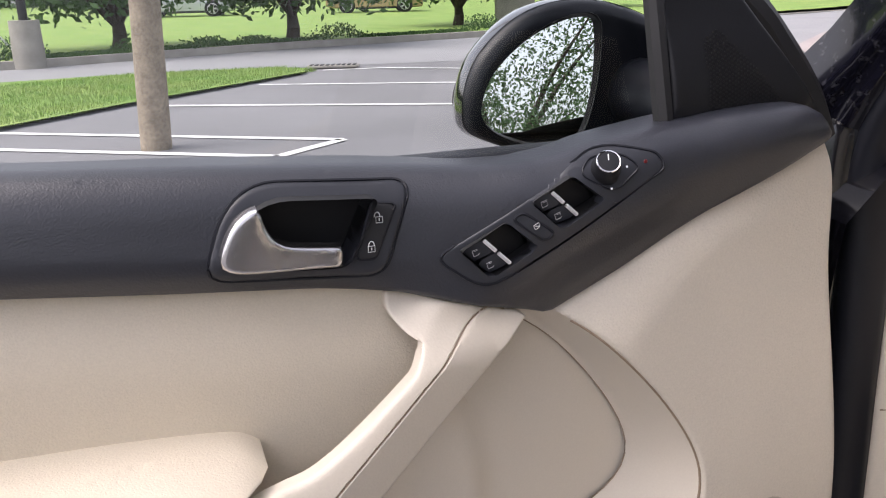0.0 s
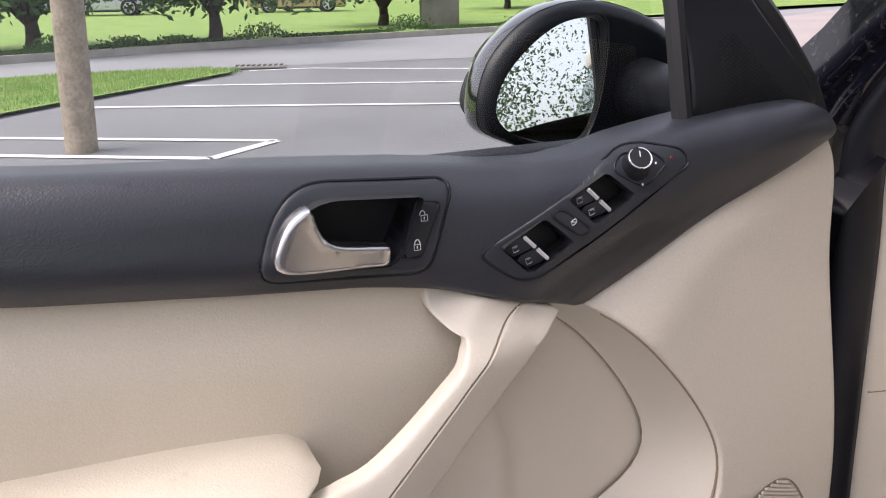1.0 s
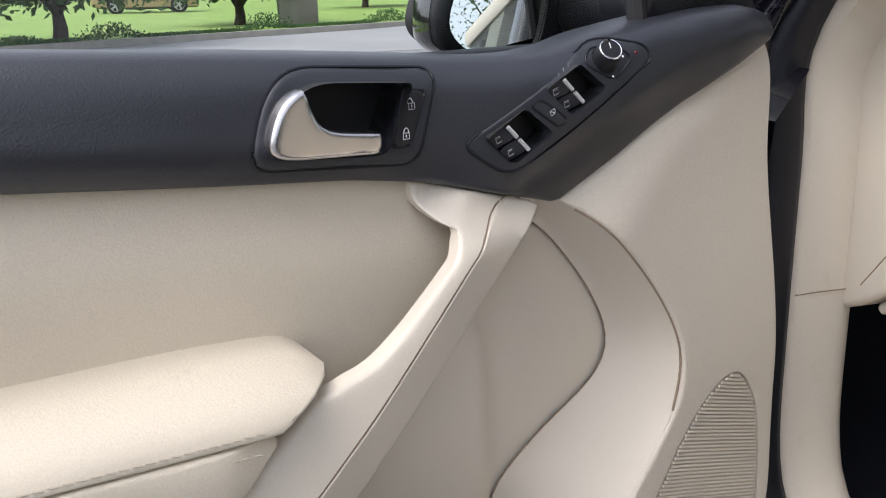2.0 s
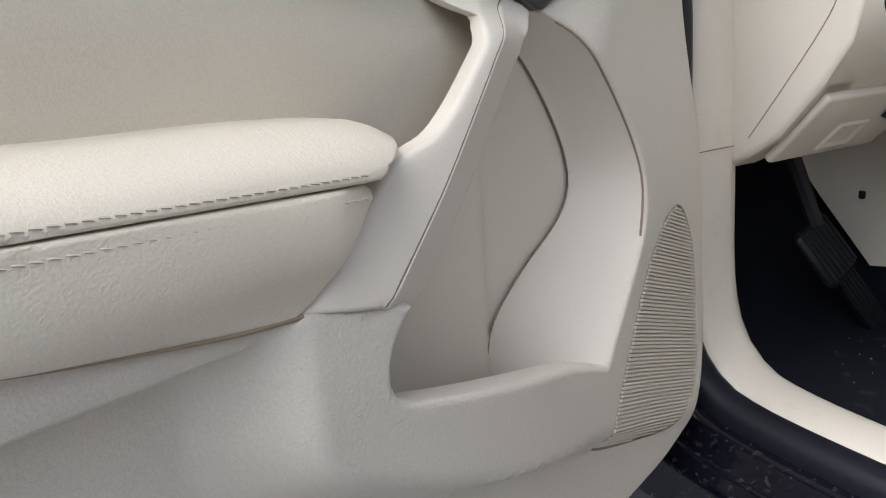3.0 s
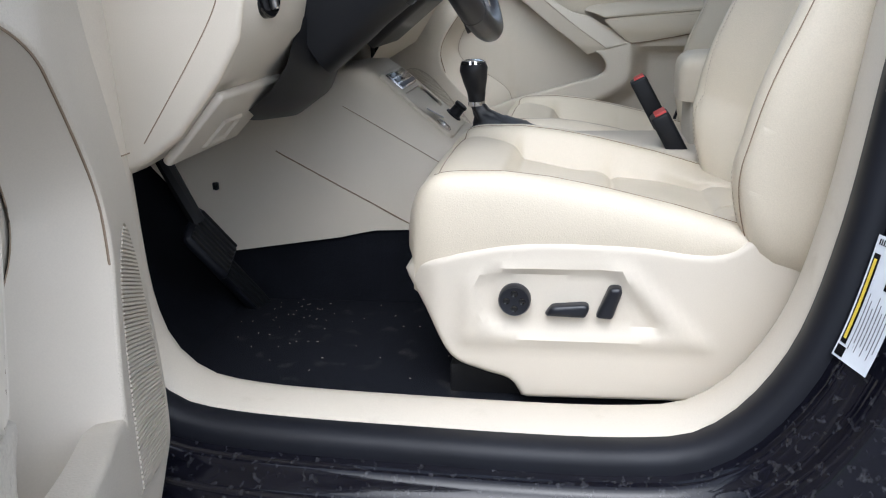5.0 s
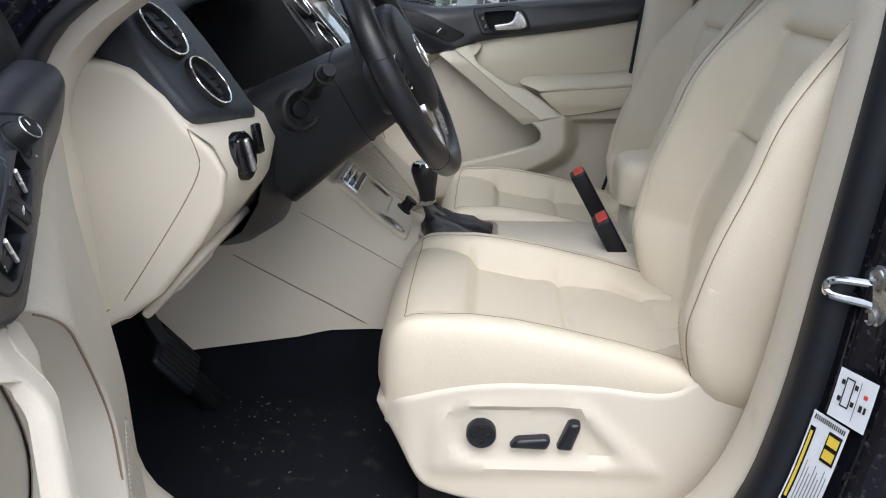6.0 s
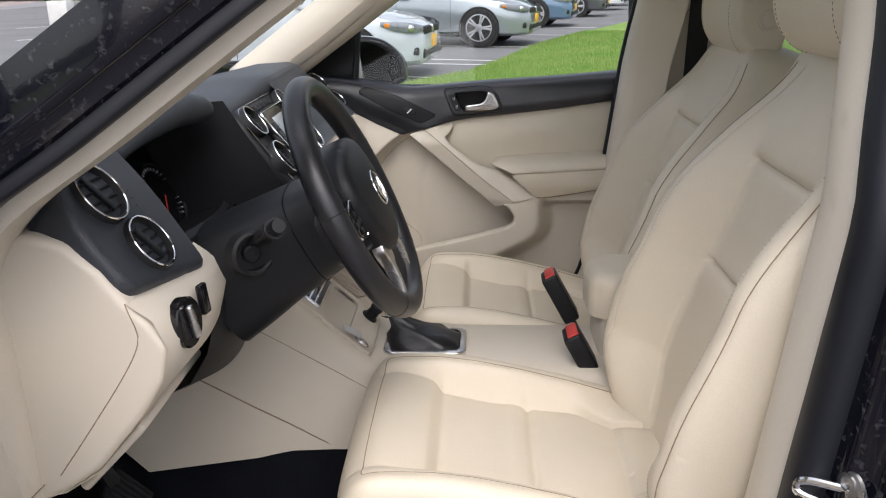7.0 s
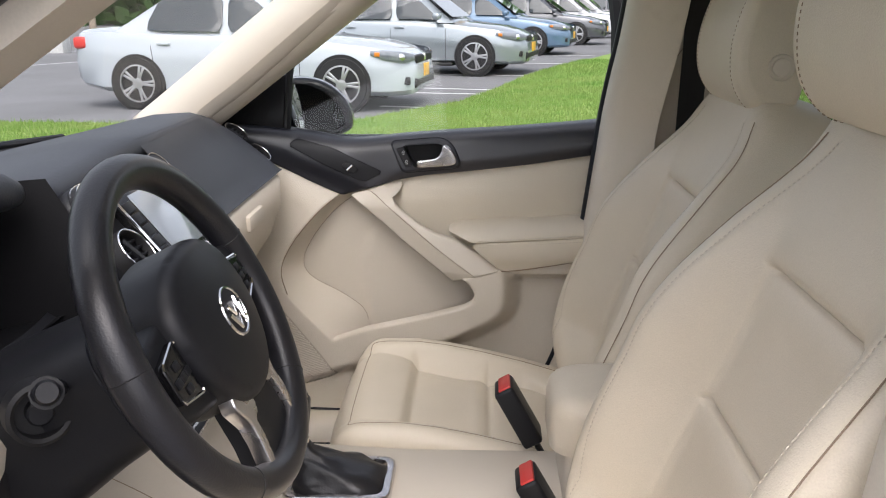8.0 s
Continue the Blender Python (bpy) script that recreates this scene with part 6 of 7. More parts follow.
for k in range(7):
    part("rib", placed(block(-0.034 + 0.0105 * k, -0.029 + 0.0105 * k, -0.044, 0.044, 0.005, 0.0085, 0.001), bm_), DARK_DULL, brk)
part("brake_arm", tube([(-0.395, 0.97, 0.585), (-0.40, 1.02, 0.70), (-0.38, 1.05, 0.85)], 0.013, 8), DARK_DULL, ped)
rng_m = np.random.default_rng(31)
crumbs = []
for _ in range(60):
    x, y = rng_m.uniform(-0.55, -0.20), rng_m.uniform(0.55, 0.95)
    if rng_m.random() < 0.5:
        x, y = rng_m.normal(-0.30, 0.07), rng_m.normal(0.86, 0.05)
    a, l_ = rng_m.uniform(0, 3.14), rng_m.uniform(0.0004, 0.0019)
    crumbs.append(placed(block(-l_, l_, -0.0003, 0.0003, 0, 0.0006, 0), Matrix.Translation((x, y, 0.3822)) @ Matrix.Rotation(a, 4, "Z")))
tagged(solid("crumbs", join(*crumbs), THREAD, "dry grass and grit scattered on the mat", "debris"), kind="stuff")
solid("hook", join(block(-0.006, 0.006, -0.012, 0.012, -0.014, 0.014, 0.004, m=Matrix.Translation((console_x(1.036, 0.592) - 0.003, 1.036, 0.592)) @ Matrix.Scale(0.5, 4)), tube([(console_x(1.036, 0.592) - 0.004, 1.033, 0.598), (console_x(1.036, 0.592) - 0.010, 1.032, 0.596), (console_x(1.036, 0.592) - 0.010, 1.032, 0.586)], 0.0025, 8)), RUBBER, "small black coat hook on the footwell side", "hook")
# striker and stickers on the door pillar
stk = thing("door_striker", (-0.775, 0.03, 0.80), "steel door striker bolted to the pillar", "door striker")
part("plate", placed(lathe([(0.034, 0.0), (0.034, 0.004), (0.030, 0.006), (0.004, 0.006)], facing((-0.795, 0.026, 0.838), (-0.35, 0.94, 0)) @ Matrix.Scale(0.62, 4, (1, 0, 0)), 28), Matrix.Identity(4)), STEEL, stk)
part("loop", tube(spline([(-0.790, 0.03, 0.849), (-0.772, 0.060, 0.847), (-0.765, 0.068, 0.838), (-0.770, 0.064, 0.829), (-0.795, 0.03, 0.827)], 5), 0.0048, 10), CHROME, stk, "polished striker loop")
for z in (0.815, 0.861):
    part("screw", lathe([(0.009, 0.0), (0.009, 0.003), (0.0065, 0.004), (0.004, 0.002)], facing((-0.797, 0.0315, z), (-0.35, 0.94, 0)), 14), STEEL, stk)


def pillar_place(z0, z1, a, b):
    """Maps a label's length and breadth onto the driver's door pillar."""
    ln = resample(spline(LOOP, 8, True), 0.01, True)
    ln = ln[(ln[:, 0] < 0.3) & (ln[:, 1] < 1.1)]
    ln = ln[np.argsort(ln[:, 1])]

    def put(u, v, w):
        z = z0 + (z1 - z0) * np.asarray(u)
        y = np.interp(z, ln[:, 1], ln[:, 0])
        sl = (np.interp(z + 0.01, ln[:, 1], ln[:, 0]) - np.interp(z - 0.01, ln[:, 1], ln[:, 0])) / 0.02
        k = 1 / np.sqrt(1 + sl * sl)
        n = a[1] + (b[1] - a[1]) * np.asarray(v) - w
        x = a[0] + (b[0] - a[0]) * np.asarray(v) + w * 0.5
        return (-x, y - n * k, z + n * k * sl)
    return put


def sticker(name, place, label, marks):
    p = np.asarray(place(np.array([0.0]), np.array([0.5]), np.array([0.0]))).T[0]
    s = thing(name, p, label, "sticker", "pillar stickers")
    for nm, (u0, u1, v0, v1), mat, lift in [("sheet", (0, 1, 0, 1), PAPER, 0.0)] + marks:
        rows = [np.asarray(place(np.linspace(u0, u1, 8), np.full(8, v), np.full(8, lift))).T for v in np.linspace(v0, v1, 4)]
        part(nm, loft(rows, closed=False), mat, s)


bars = [("heading", (0.12, 0.86, 0.06, 0.22), GLOSS, 0.0006), ("heading_print", (0.16, 0.82, 0.10, 0.18), YELLOW, 0.0012), ("warning_block", (0.62, 0.90, 0.56, 0.94), GLOSS, 0.0006), ("warning_print", (0.65, 0.74, 0.60, 0.90), YELLOW, 0.0012), ("warning_print", (0.78, 0.87, 0.60, 0.90), YELLOW, 0.0012), ("crest", (0.02, 0.10, 0.05, 0.28), GLOSS, 0.0006)]
bars += [("print_bar", (0.93, 0.975, 0.08 + 0.055 * k, 0.11 + 0.055 * k), GLOSS, 0.0006) for k in range(16)]
bars += [("print_bar", (0.10 + 0.06 * (k % 2), 0.56 - 0.05 * (k % 3), 0.30 + 0.085 * k, 0.318 + 0.085 * k), DARK_DULL, 0.0006) for k in range(8)]
sticker("pillar_sticker", pillar_place(0.568, 0.696, (0.776, 0.016), (0.815, 0.040)), "white tyre pressure sticker with yellow warning bars on the door pillar", bars)
marks = [("car_outline", (0.30, 0.85, 0.22, 0.25), DARK_DULL, 0.0006), ("car_outline", (0.30, 0.85, 0.42, 0.45), DARK_DULL, 0.0006), ("car_outline", (0.28, 0.31, 0.22, 0.45), DARK_DULL, 0.0006), ("car_outline", (0.84, 0.87, 0.22, 0.45), DARK_DULL, 0.0006), ("divider", (0.1, 0.9, 0.60, 0.615), DARK_DULL, 0.0006), ("print_bar", (0.35, 0.48, 0.70, 0.78), DARK_DULL, 0.0006), ("print_bar", (0.35, 0.48, 0.82, 0.88), DARK_DULL, 0.0006), ("red_mark", (0.62, 0.70, 0.74, 0.84), RED, 0.0006)]
marks += [("wheel_mark", (u, u + 0.1, v, v + 0.09), DARK_DULL, 0.0006) for u in (0.36, 0.70) for v in (0.12, 0.47)]
sticker("pillar_sticker", pillar_place(0.700, 0.757, (0.792, 0.022), (0.830, 0.047)), "pale blue sticker with a small car drawing on the pillar", marks)

# seat belt on the far door pillar, windscreen fittings
belt = thing("seat_belt", (0.65, -0.135, 0.95), "black seat belt webbing hanging from the far door pillar", "seat belt")
part("webbing", loft([[(0.668 - 0.2786 * (z - 1.0) - d, y + o, z) for d, o in ((0.014, 0), (0.014, -0.050), (0.011, -0.050), (0.011, 0))] for y, z in ((-0.118, 0.92), (-0.116, 1.05), (-0.108, 1.25), (-0.100, 1.40), (-0.096, 1.47))], cap=True), DARK_DULL, belt)
part("anchor", block(0.515, 0.562, -0.155, -0.085, 1.42, 1.49, 0.012, 3), DARK_SOFT, belt, "black upper belt anchor")
wip = thing("windscreen_wiper", (0.2, 1.22, 1.08), "black wiper resting at the foot of the windscreen", "wiper")
part("arm", tube([(0.62, 1.17, 1.085), (0.35, 1.235, 1.10), (0.10, 1.27, 1.108)], 0.008, 8), DARK_DULL, wip)
part("blade", tube([(0.50, 1.20, 1.095), (0.0, 1.285, 1.105)], 0.006, 6), RUBBER, wip)
solid("screen_seal", loft([[(x, 1.27 - 0.16 * (x / 0.7) ** 2 + a, 1.068 + 0.01 * (1 - (x / 0.7) ** 2) + b) for x in np.linspace(-0.68, 0.68, 15)] for a, b in ((0.03, 0.002), (0.012, 0.014), (-0.012, 0.014), (-0.03, 0.0))], closed=False), DARK_DULL, "black band along the foot of the windscreen", "trim", kind="structure")
solid("paper_slip", placed(block(-0.013, 0.013, -0.03, 0.016, -0.0008, 0.0008, 0), dface(0.208, 0.573, 0.002, 0.3)), WHITE, "white slip of paper in the door pocket", "paper")

# ---- outside: ground, lot, grass, trees, parked cars ----
ASPHALT = material("asphalt", (0.185, 0.185, 0.19), 0.85, scale=0.5, second=(0.145, 0.145, 0.148), fine=0.25, fine_scale=90, bump=0.3)
ROAD = material("pale asphalt road", (0.27, 0.27, 0.275), 0.85, vary=0.15, scale=0.4, fine=0.2, fine_scale=80, bump=0.3)
LINE = material("white road paint", (0.72, 0.72, 0.70), 0.7, scale=4, second=(0.5, 0.5, 0.49), patch=0.62, fine=0.1, fine_scale=60)
GRASS = material("grass", (0.13, 0.25, 0.035), 0.9, scale=0.9, second=(0.22, 0.30, 0.07), fine=0.4, fine_scale=30, bump=0.6)
BLADE = material("grass blades", (0.13, 0.26, 0.04), 0.7, scale=1.5, second=(0.23, 0.31, 0.08))
CONCRETE = material("concrete", (0.36, 0.34, 0.30), 0.85, vary=0.25, scale=3, fine=0.15, fine_scale=60, bump=0.3)
POLE_WOOD = material("weathered pole wood", (0.34, 0.28, 0.21), 0.85, vary=0.35, scale=7, fine=0.2, fine_scale=40, bump=0.5)
BARK = material("bark", (0.07, 0.055, 0.04), 0.9, vary=0.4, scale=8, bump=0.6, fine_scale=60)
LEAF = material("leaves", (0.035, 0.085, 0.02), 0.6, scale=1.2, second=(0.06, 0.13, 0.03))


def rise(x, y):
    """The lot beyond the passenger's side lies a little higher."""
    return 0.10 * float(smooth(3.0, 8.0, x)) + 0.07 * float(smooth(11.5, 15.0, x))


def ground():
    xs = np.concatenate([[-2000, -400, -90], np.linspace(-40, -6, 8), np.linspace(-4, 12, 33), np.linspace(14, 60, 10), [120, 400, 2000]])
    ys = np.concatenate([[-2000, -400, -60], np.linspace(-30, 60, 31), [120, 400, 2000]])
    bm = loft([[(x, y, rise(x, y)) for x in xs] for y in ys], closed=False)
    solid("ground", bm, ASPHALT, "grey asphalt car park", "ground", kind="structure")


ground()


def sheet(name, outline, mat, label, category, lift=0.004, step=0.6, height=None, kind="structure", group=""):
    bm = blanket(np.array(outline, float), lambda u, v, w: (u, v, w), lambda u, v: np.array([rise(a, b) + lift + (height(a, b) if height else 0) for a, b in zip(u, v)]), 0.001, step, 0)
    return solid(name, bm, mat, label, category, group, kind)


def stripe(a, b, wide=0.11):
    a, b = np.array(a, float), np.array(b, float)
    n = np.array([-(b - a)[1], (b - a)[0]]) / np.linalg.norm(b - a) * wide / 2
    n_pts = max(2, int(np.linalg.norm(b - a) / 0.8))
    bm = loft([[(*(a + (b - a) * t + n * s), rise(*(a + (b - a) * t)) + 0.008) for s in (-1, 1)] for t in np.linspace(0, 1, n_pts)], closed=False)
    solid("lane_marking", bm, LINE, "worn white painted parking line", "lane marking", "parking lines", "structure")


for a, b in (((-6.2, 8.43), (-1.92, 7.27)), ((-1.92, 7.27), (-2.35, 6.57)), ((-2.35, 6.57), (-6.4, 7.68)), ((-4.3, 9.95), (2.0, 8.9)), ((-3.5, 12.0), (2.6, 11.1)), ((-2.85, 14.0), (-1.9, 14.15)), ((-1.9, 14.15), (-0.56, 13.64)), ((-0.56, 13.64), (3.0, 12.6))):
    stripe(a, b)
sheet("road", [(-40, 2.0), (-9.5, 12.5), (-7.4, 13.6), (-5.8, 14.2), (-3.5, 14.6), (0, 15.3), (25, 19.5), (60, 26), (60, 60), (22, 36), (0, 22.2), (-4.4, 19.5), (-6.9, 17.3), (-8.75, 15.6), (-40, 4)], ROAD, "pale grey asphalt road", "road", 0.006, 1.2)
sheet("lawn", [(-40, 1.5), (-9.5, 12.0), (-7.46, 12.9), (-5.8, 13.8), (-3.5, 14.35), (-2.86, 13.75), (-4.55, 10.09), (-5.27, 8.26), (-7.5, 4.0), (-40, -8)], GRASS, "strip of mown grass beside the parking bays", "grass", 0.05, 0.8)


def far_height(x, y):
    return 0.12 + 0.22 * float(smooth(0, 40, y - 22 - 0.75 * x))


sheet("far_lawn", [(-60, -2), (-40, 4.6), (-8.8, 16.0), (-6.95, 17.7), (-4.45, 19.9), (0, 22.6), (22, 36.5), (60, 61), (60, 130), (-80, 130)], GRASS, "wide grass field across the road", "grass", 0.0, 2.5, far_height)
kerb = resample([(-40, 4.2), (-8.8, 15.75), (-6.92, 17.45), (-4.42, 19.65), (0, 22.35), (22, 36.2)], 1.0)
kb = loft([[(x + 0.05, y - 0.09, 0.005), (x + 0.04, y - 0.08, 0.15), (x - 0.05, y + 0.09, 0.15), (x - 0.05, y + 0.10, 0.02)] for x, y in kerb], closed=True)
solid("kerb", kb, CONCRETE, "pale concrete kerb along the road", "kerb", kind="structure")
sheet("paved_lot", [(3.4, 9.2), (8, 9.6), (12, 15), (60, 30), (60, 60), (24, 36.2), (12, 26.3), (5.5, 15.8)], material("pale reddish asphalt", (0.36, 0.305, 0.29), 0.85, vary=0.15, scale=0.6, fine=0.2, fine_scale=80, bump=0.3), "pale reddish asphalt yard beside the road", "ground", 0.016, 1.2)
solid("stone_pier", block(0.85, 1.95, 25.4, 26.0, 0.10, 3.6, 0.03), material("grey weathered stone", (0.24, 0.225, 0.20), 0.9, vary=0.35, scale=2.5, fine=0.2, fine_scale=30, bump=0.5), "grey stone pier behind the kerb", "pier")
grate = thing("drain_grate", (-2.75, 14.35, 0.03), "dark iron drain grate by the kerb of the bays", "drain grate")
part("frame", block(-3.15, -2.30, 14.22, 14.52, 0.02, 0.055, 0.004), CONCRETE, grate)
for k in range(9):
    part("bar", block(-3.10 + 0.088 * k, -3.05 + 0.088 * k, 14.24, 14.50, 0.05, 0.066, 0.002), DARK_DULL, grate)
stand = thing("sign_stand", (-9.55, 17.2, 0.1), "white tripod stand with a round sign", "sign stand")
part("post", tube([(-9.55, 17.2, 0.1), (-9.62, 17.2, 1.9)], 0.035, 10), WHITE, stand)
for a in (0.4, 2.5, 4.6):
    part("leg", tube([(-9.565, 17.2, 0.7), (-9.55 + 0.45 * math.cos(a), 17.2 + 0.45 * math.sin(a), 0.12)], 0.025, 8), WHITE, stand)
part("sign_disc", lathe([(0.19, 0.0), (0.19, 0.012), (0.17, 0.016), (0.02, 0.016)], facing((-9.40, 17.15, 1.78), (0.45, -0.9, 0)), 24), WHITE, stand)
# bank of grass beside the car
BANK = [(1.6, -6), (1.6, 6), (8.3, 6.4), (8.2, 4.9), (7.9, 1.9), (9.1, 1.25), (10.2, 0.55), (13.3, -0.35), (17.8, -2.0), (25.5, -4.9), (40, -9.5), (40, -16), (8, -10)]
sheet("verge", BANK, GRASS, "bank of long green grass between the parking rows", "grass", 0.03, 0.5)


def blades(name, poly, count, tall, label, seed):
    """A sward of single blades."""
    rng = np.random.default_rng(seed)
    lo, hi = np.min(poly, 0), np.max(poly, 0)
    q = rng.uniform(lo, hi, (count * 3, 2))
    q = q[inside(q, poly)][:count]
    vs, fs = [], []
    for x, y in q:
        h, a, l = tall * rng.uniform(0.5, 1.3), rng.uniform(0, math.pi), rng.uniform(-0.4, 0.4)
        dx, dy = 0.006 * math.cos(a), 0.006 * math.sin(a)
        z = rise(x, y) + 0.02
        n = len(vs)
        vs += [(x - dx, y - dy, z), (x + dx, y + dy, z), (x + l * h * math.sin(a), y - l * h * math.cos(a), z + h)]
        fs.append((n, n + 1, n + 2))
    me = bpy.data.meshes.new(name)
    me.from_pydata(vs, [], fs)
    me.materials.append(BLADE)
    tagged(new(name, me), label, "grass", kind="stuff")


blades("grass", [(5.5, 6), (8.3, 6.4), (7.9, 1.9), (10.2, 0.55), (13.3, -0.35), (18, -2.0), (17, -5), (6, -4)], 90000, 0.055, "long green grass blades on the bank", 3)
blades("grass", [(-9, 10.5), (-5.8, 13.7), (-3.6, 14.3), (-2.9, 13.7), (-4.6, 10.1), (-5.3, 8.3), (-8, 6)], 40000, 0.07, "short grass blades beside the bays", 4)
rng_w = np.random.default_rng(77)
wv, wf = [], []
for _ in range(9000):
    k = rng_w.uniform(0, 1)
    line = np.array([(-9.0, 16.0), (-6.95, 17.9), (-4.45, 20.1), (0, 22.8), (4.5, 25.7)])
    t_ = k * 4
    i_ = min(3, int(t_))
    q = line[i_] + (line[i_ + 1] - line[i_]) * (t_ - i_) + rng_w.normal(0, 0.16, 2)
    h = 0.42 * max(0.12, math.sin(k * 47) * math.sin(k * 13 + 1)) * rng_w.uniform(0.1, 1.0)
    a = rng_w.uniform(0, 6.28)
    d = np.array([math.cos(a), math.sin(a), rng_w.uniform(-0.3, 0.8)]) * rng_w.uniform(0.03, 0.07)
    n = len(wv)
    p = np.array([q[0], q[1] + 0.15, 0.14 + h])
    wv += [tuple(p), tuple(p + d * 0.5 + np.array([0, 0, 0.02])), tuple(p + d), tuple(p + d * 0.5 - np.array([0, 0, 0.03]))]
    wf.append((n, n + 1, n + 2, n + 3))
wm2 = bpy.data.meshes.new("weeds")
wm2.from_pydata(wv, [], wf)
wm2.materials.append(LEAF)
tagged(new("weeds", wm2), "ragged green weeds along the far kerb", "weeds", kind="stuff")
# utility pole
pole = thing("utility_pole", (-3.43, 7.1, 0), "weathered wooden utility pole", "utility pole")
part("shaft", tube([(-3.435, 7.1, -0.05), (-3.36, 7.12, 2.0), (-3.12, 7.2, 8.5)], [0.125, 0.115, 0.095], 20), POLE_WOOD, pole)
lamp = thing("lamp_post", (-8.38, 16.05, 0), "dark lamp post on a round concrete base", "lamp post")
part("base", tube([(-8.38, 16.05, 0), (-8.38, 16.05, 0.85)], [0.28, 0.26], 20), CONCRETE, lamp)
part("shaft", tube([(-8.38, 16.05, 0.85), (-8.38, 16.05, 7)], 0.08, 12), DARK_DULL, lamp)


def tree(at, tall, spread, label, seed, trunk=0.16, clear=1.2, leaves=5200, droop=0, leaf=0.09):
    rng = np.random.default_rng(seed)
    x, y, z = at
    t = thing("tree", at, label, "tree", "trees")
    limbs = [tube([(x, y, z - 0.1), (x + 0.05, y, z + clear * 0.6), (x + 0.02, y + 0.05, z + clear * 1.3)], [trunk * 1.3, trunk, trunk * 0.8], 10)]
    tips = []
    for k in range(7):
        a = k * 0.9 + rng.uniform(-0.3, 0.3)
        end = np.array([x + spread * 0.7 * math.cos(a), y + spread * 0.7 * math.sin(a), z + clear + (tall - clear) * rng.uniform(0.3, 0.8)])
        st = np.array([x + 0.02, y + 0.04, z + clear * rng.uniform(0.9, 1.3)])
        mid = (st + end) / 2 + np.array([0, 0, 0.3])
        limbs.append(tube(spline([st, mid, end], 4), [trunk * 0.55, trunk * 0.3, trunk * 0.08], 7))
        tips += [mid, end, (mid + end) / 2]
    for k in range(droop):
        a, r = rng.uniform(0, 6.28), spread * rng.uniform(0.3, 1.0)
        tips.append(np.array([x + r * math.cos(a), y + r * math.sin(a), z + clear + 0.75 + rng.uniform(-0.1, 0.5)]))
    part("trunk", join(*limbs), BARK, t, "dark forked trunk", 60)
    tips = np.array(tips)
    vs, fs = [], []
    for _ in range(leaves):
        c = tips[rng.integers(len(tips))]
        d = rng.normal(0, 1, 3)
        p = c + d / max(1, np.linalg.norm(d)) * spread * 0.42 * rng.uniform(0.2, 1.0) + np.array([0, 0, (tall - clear) * 0.06])
        if p[2] < z + clear * 0.75:
            continue
        a, b, e = rng.normal(0, 1, 3), rng.normal(0, 1, 3), leaf * rng.uniform(0.7, 1.5)
        a /= np.linalg.norm(a)
        b = np.cross(a, b)
        b /= np.linalg.norm(b)
        n = len(vs)
        vs += [tuple(p - a * e), tuple(p + b * e * 0.5), tuple(p + a * e), tuple(p - b * e * 0.5)]
        fs.append((n, n + 1, n + 2, n + 3))
    me = bpy.data.meshes.new("crown")
    me.from_pydata(vs, [], fs)
    me.materials.append(LEAF)
    c = new("crown", me)
    c.parent = t
    c.matrix_parent_inverse = Matrix.Translation(-t.location)
    return t


for k, (x, y) in enumerate(((-7.8, 19.1), (-4.3, 20.6), (-0.2, 27.0), (-13.5, 17.5), (6, 40))):
    tree((x, y, far_height(x, y)), 3.6, 2.2, "spreading dark green tree on the field", 20 + k, 0.15, 0.5, 9000, 26)
# trees behind the car, seen in the mirror
for k, (x, y) in enumerate(((-1.5, -13.5), (-5.5, -14), (-10, -8), (4, -16))):
    tree((x, y, 0), 6.0, 2.9, "tall leafy tree behind the car", 40 + k, 0.14, 1.0, 15000, 12, 0.036)
# far woods
rng = np.random.default_rng(9)
vs, fs = [], []
for _ in range(26000):
    a = rng.uniform(-0.65, 3.2)
    r = rng.uniform(62, 85) if a < 1.0 else rng.uniform(105, 135)
    p = np.array([r * math.cos(a), r * math.sin(a), rng.uniform(0.3, 9) ** 1.0])
    e = rng.uniform(0.5, 1.3)
    d, b = rng.normal(0, 1, 3), rng.normal(0, 1, 3)
    d /= np.linalg.norm(d)
    b = np.cross(d, b)
    b /= np.linalg.norm(b)
    n = len(vs)
    vs += [tuple(p - d * e), tuple(p + b * e * 0.6), tuple(p + d * e), tuple(p - b * e * 0.6)]
    fs.append((n, n + 1, n + 2, n + 3))
me = bpy.data.meshes.new("woods")
me.from_pydata(vs, [], fs)
me.materials.append(LEAF)
tagged(new("woods", me), "dark green far woods", "woods", kind="stuff")

# ---- parked cars ----
TYRE = material("tyre rubber", (0.015, 0.015, 0.016), 0.8, vary=0.2, scale=12)
RIM_METAL = material("alloy rim", (0.6, 0.6, 0.62), 0.3, 0.9, vary=0.1)
LAMP_GLASS = material("headlamp glass", (0.22, 0.24, 0.27), 0.1, 0.3, vary=0.3, scale=20, coat=1.0)
CABIN_GLASS = material("parked car glass", (0.02, 0.03, 0.035), 0.04, vary=0.3, coat=1.0)
AMBER = material("amber lamp", (0.7, 0.22, 0.02), 0.3)
PLATE = material("yellow number plate", (0.78, 0.42, 0.03), 0.5)


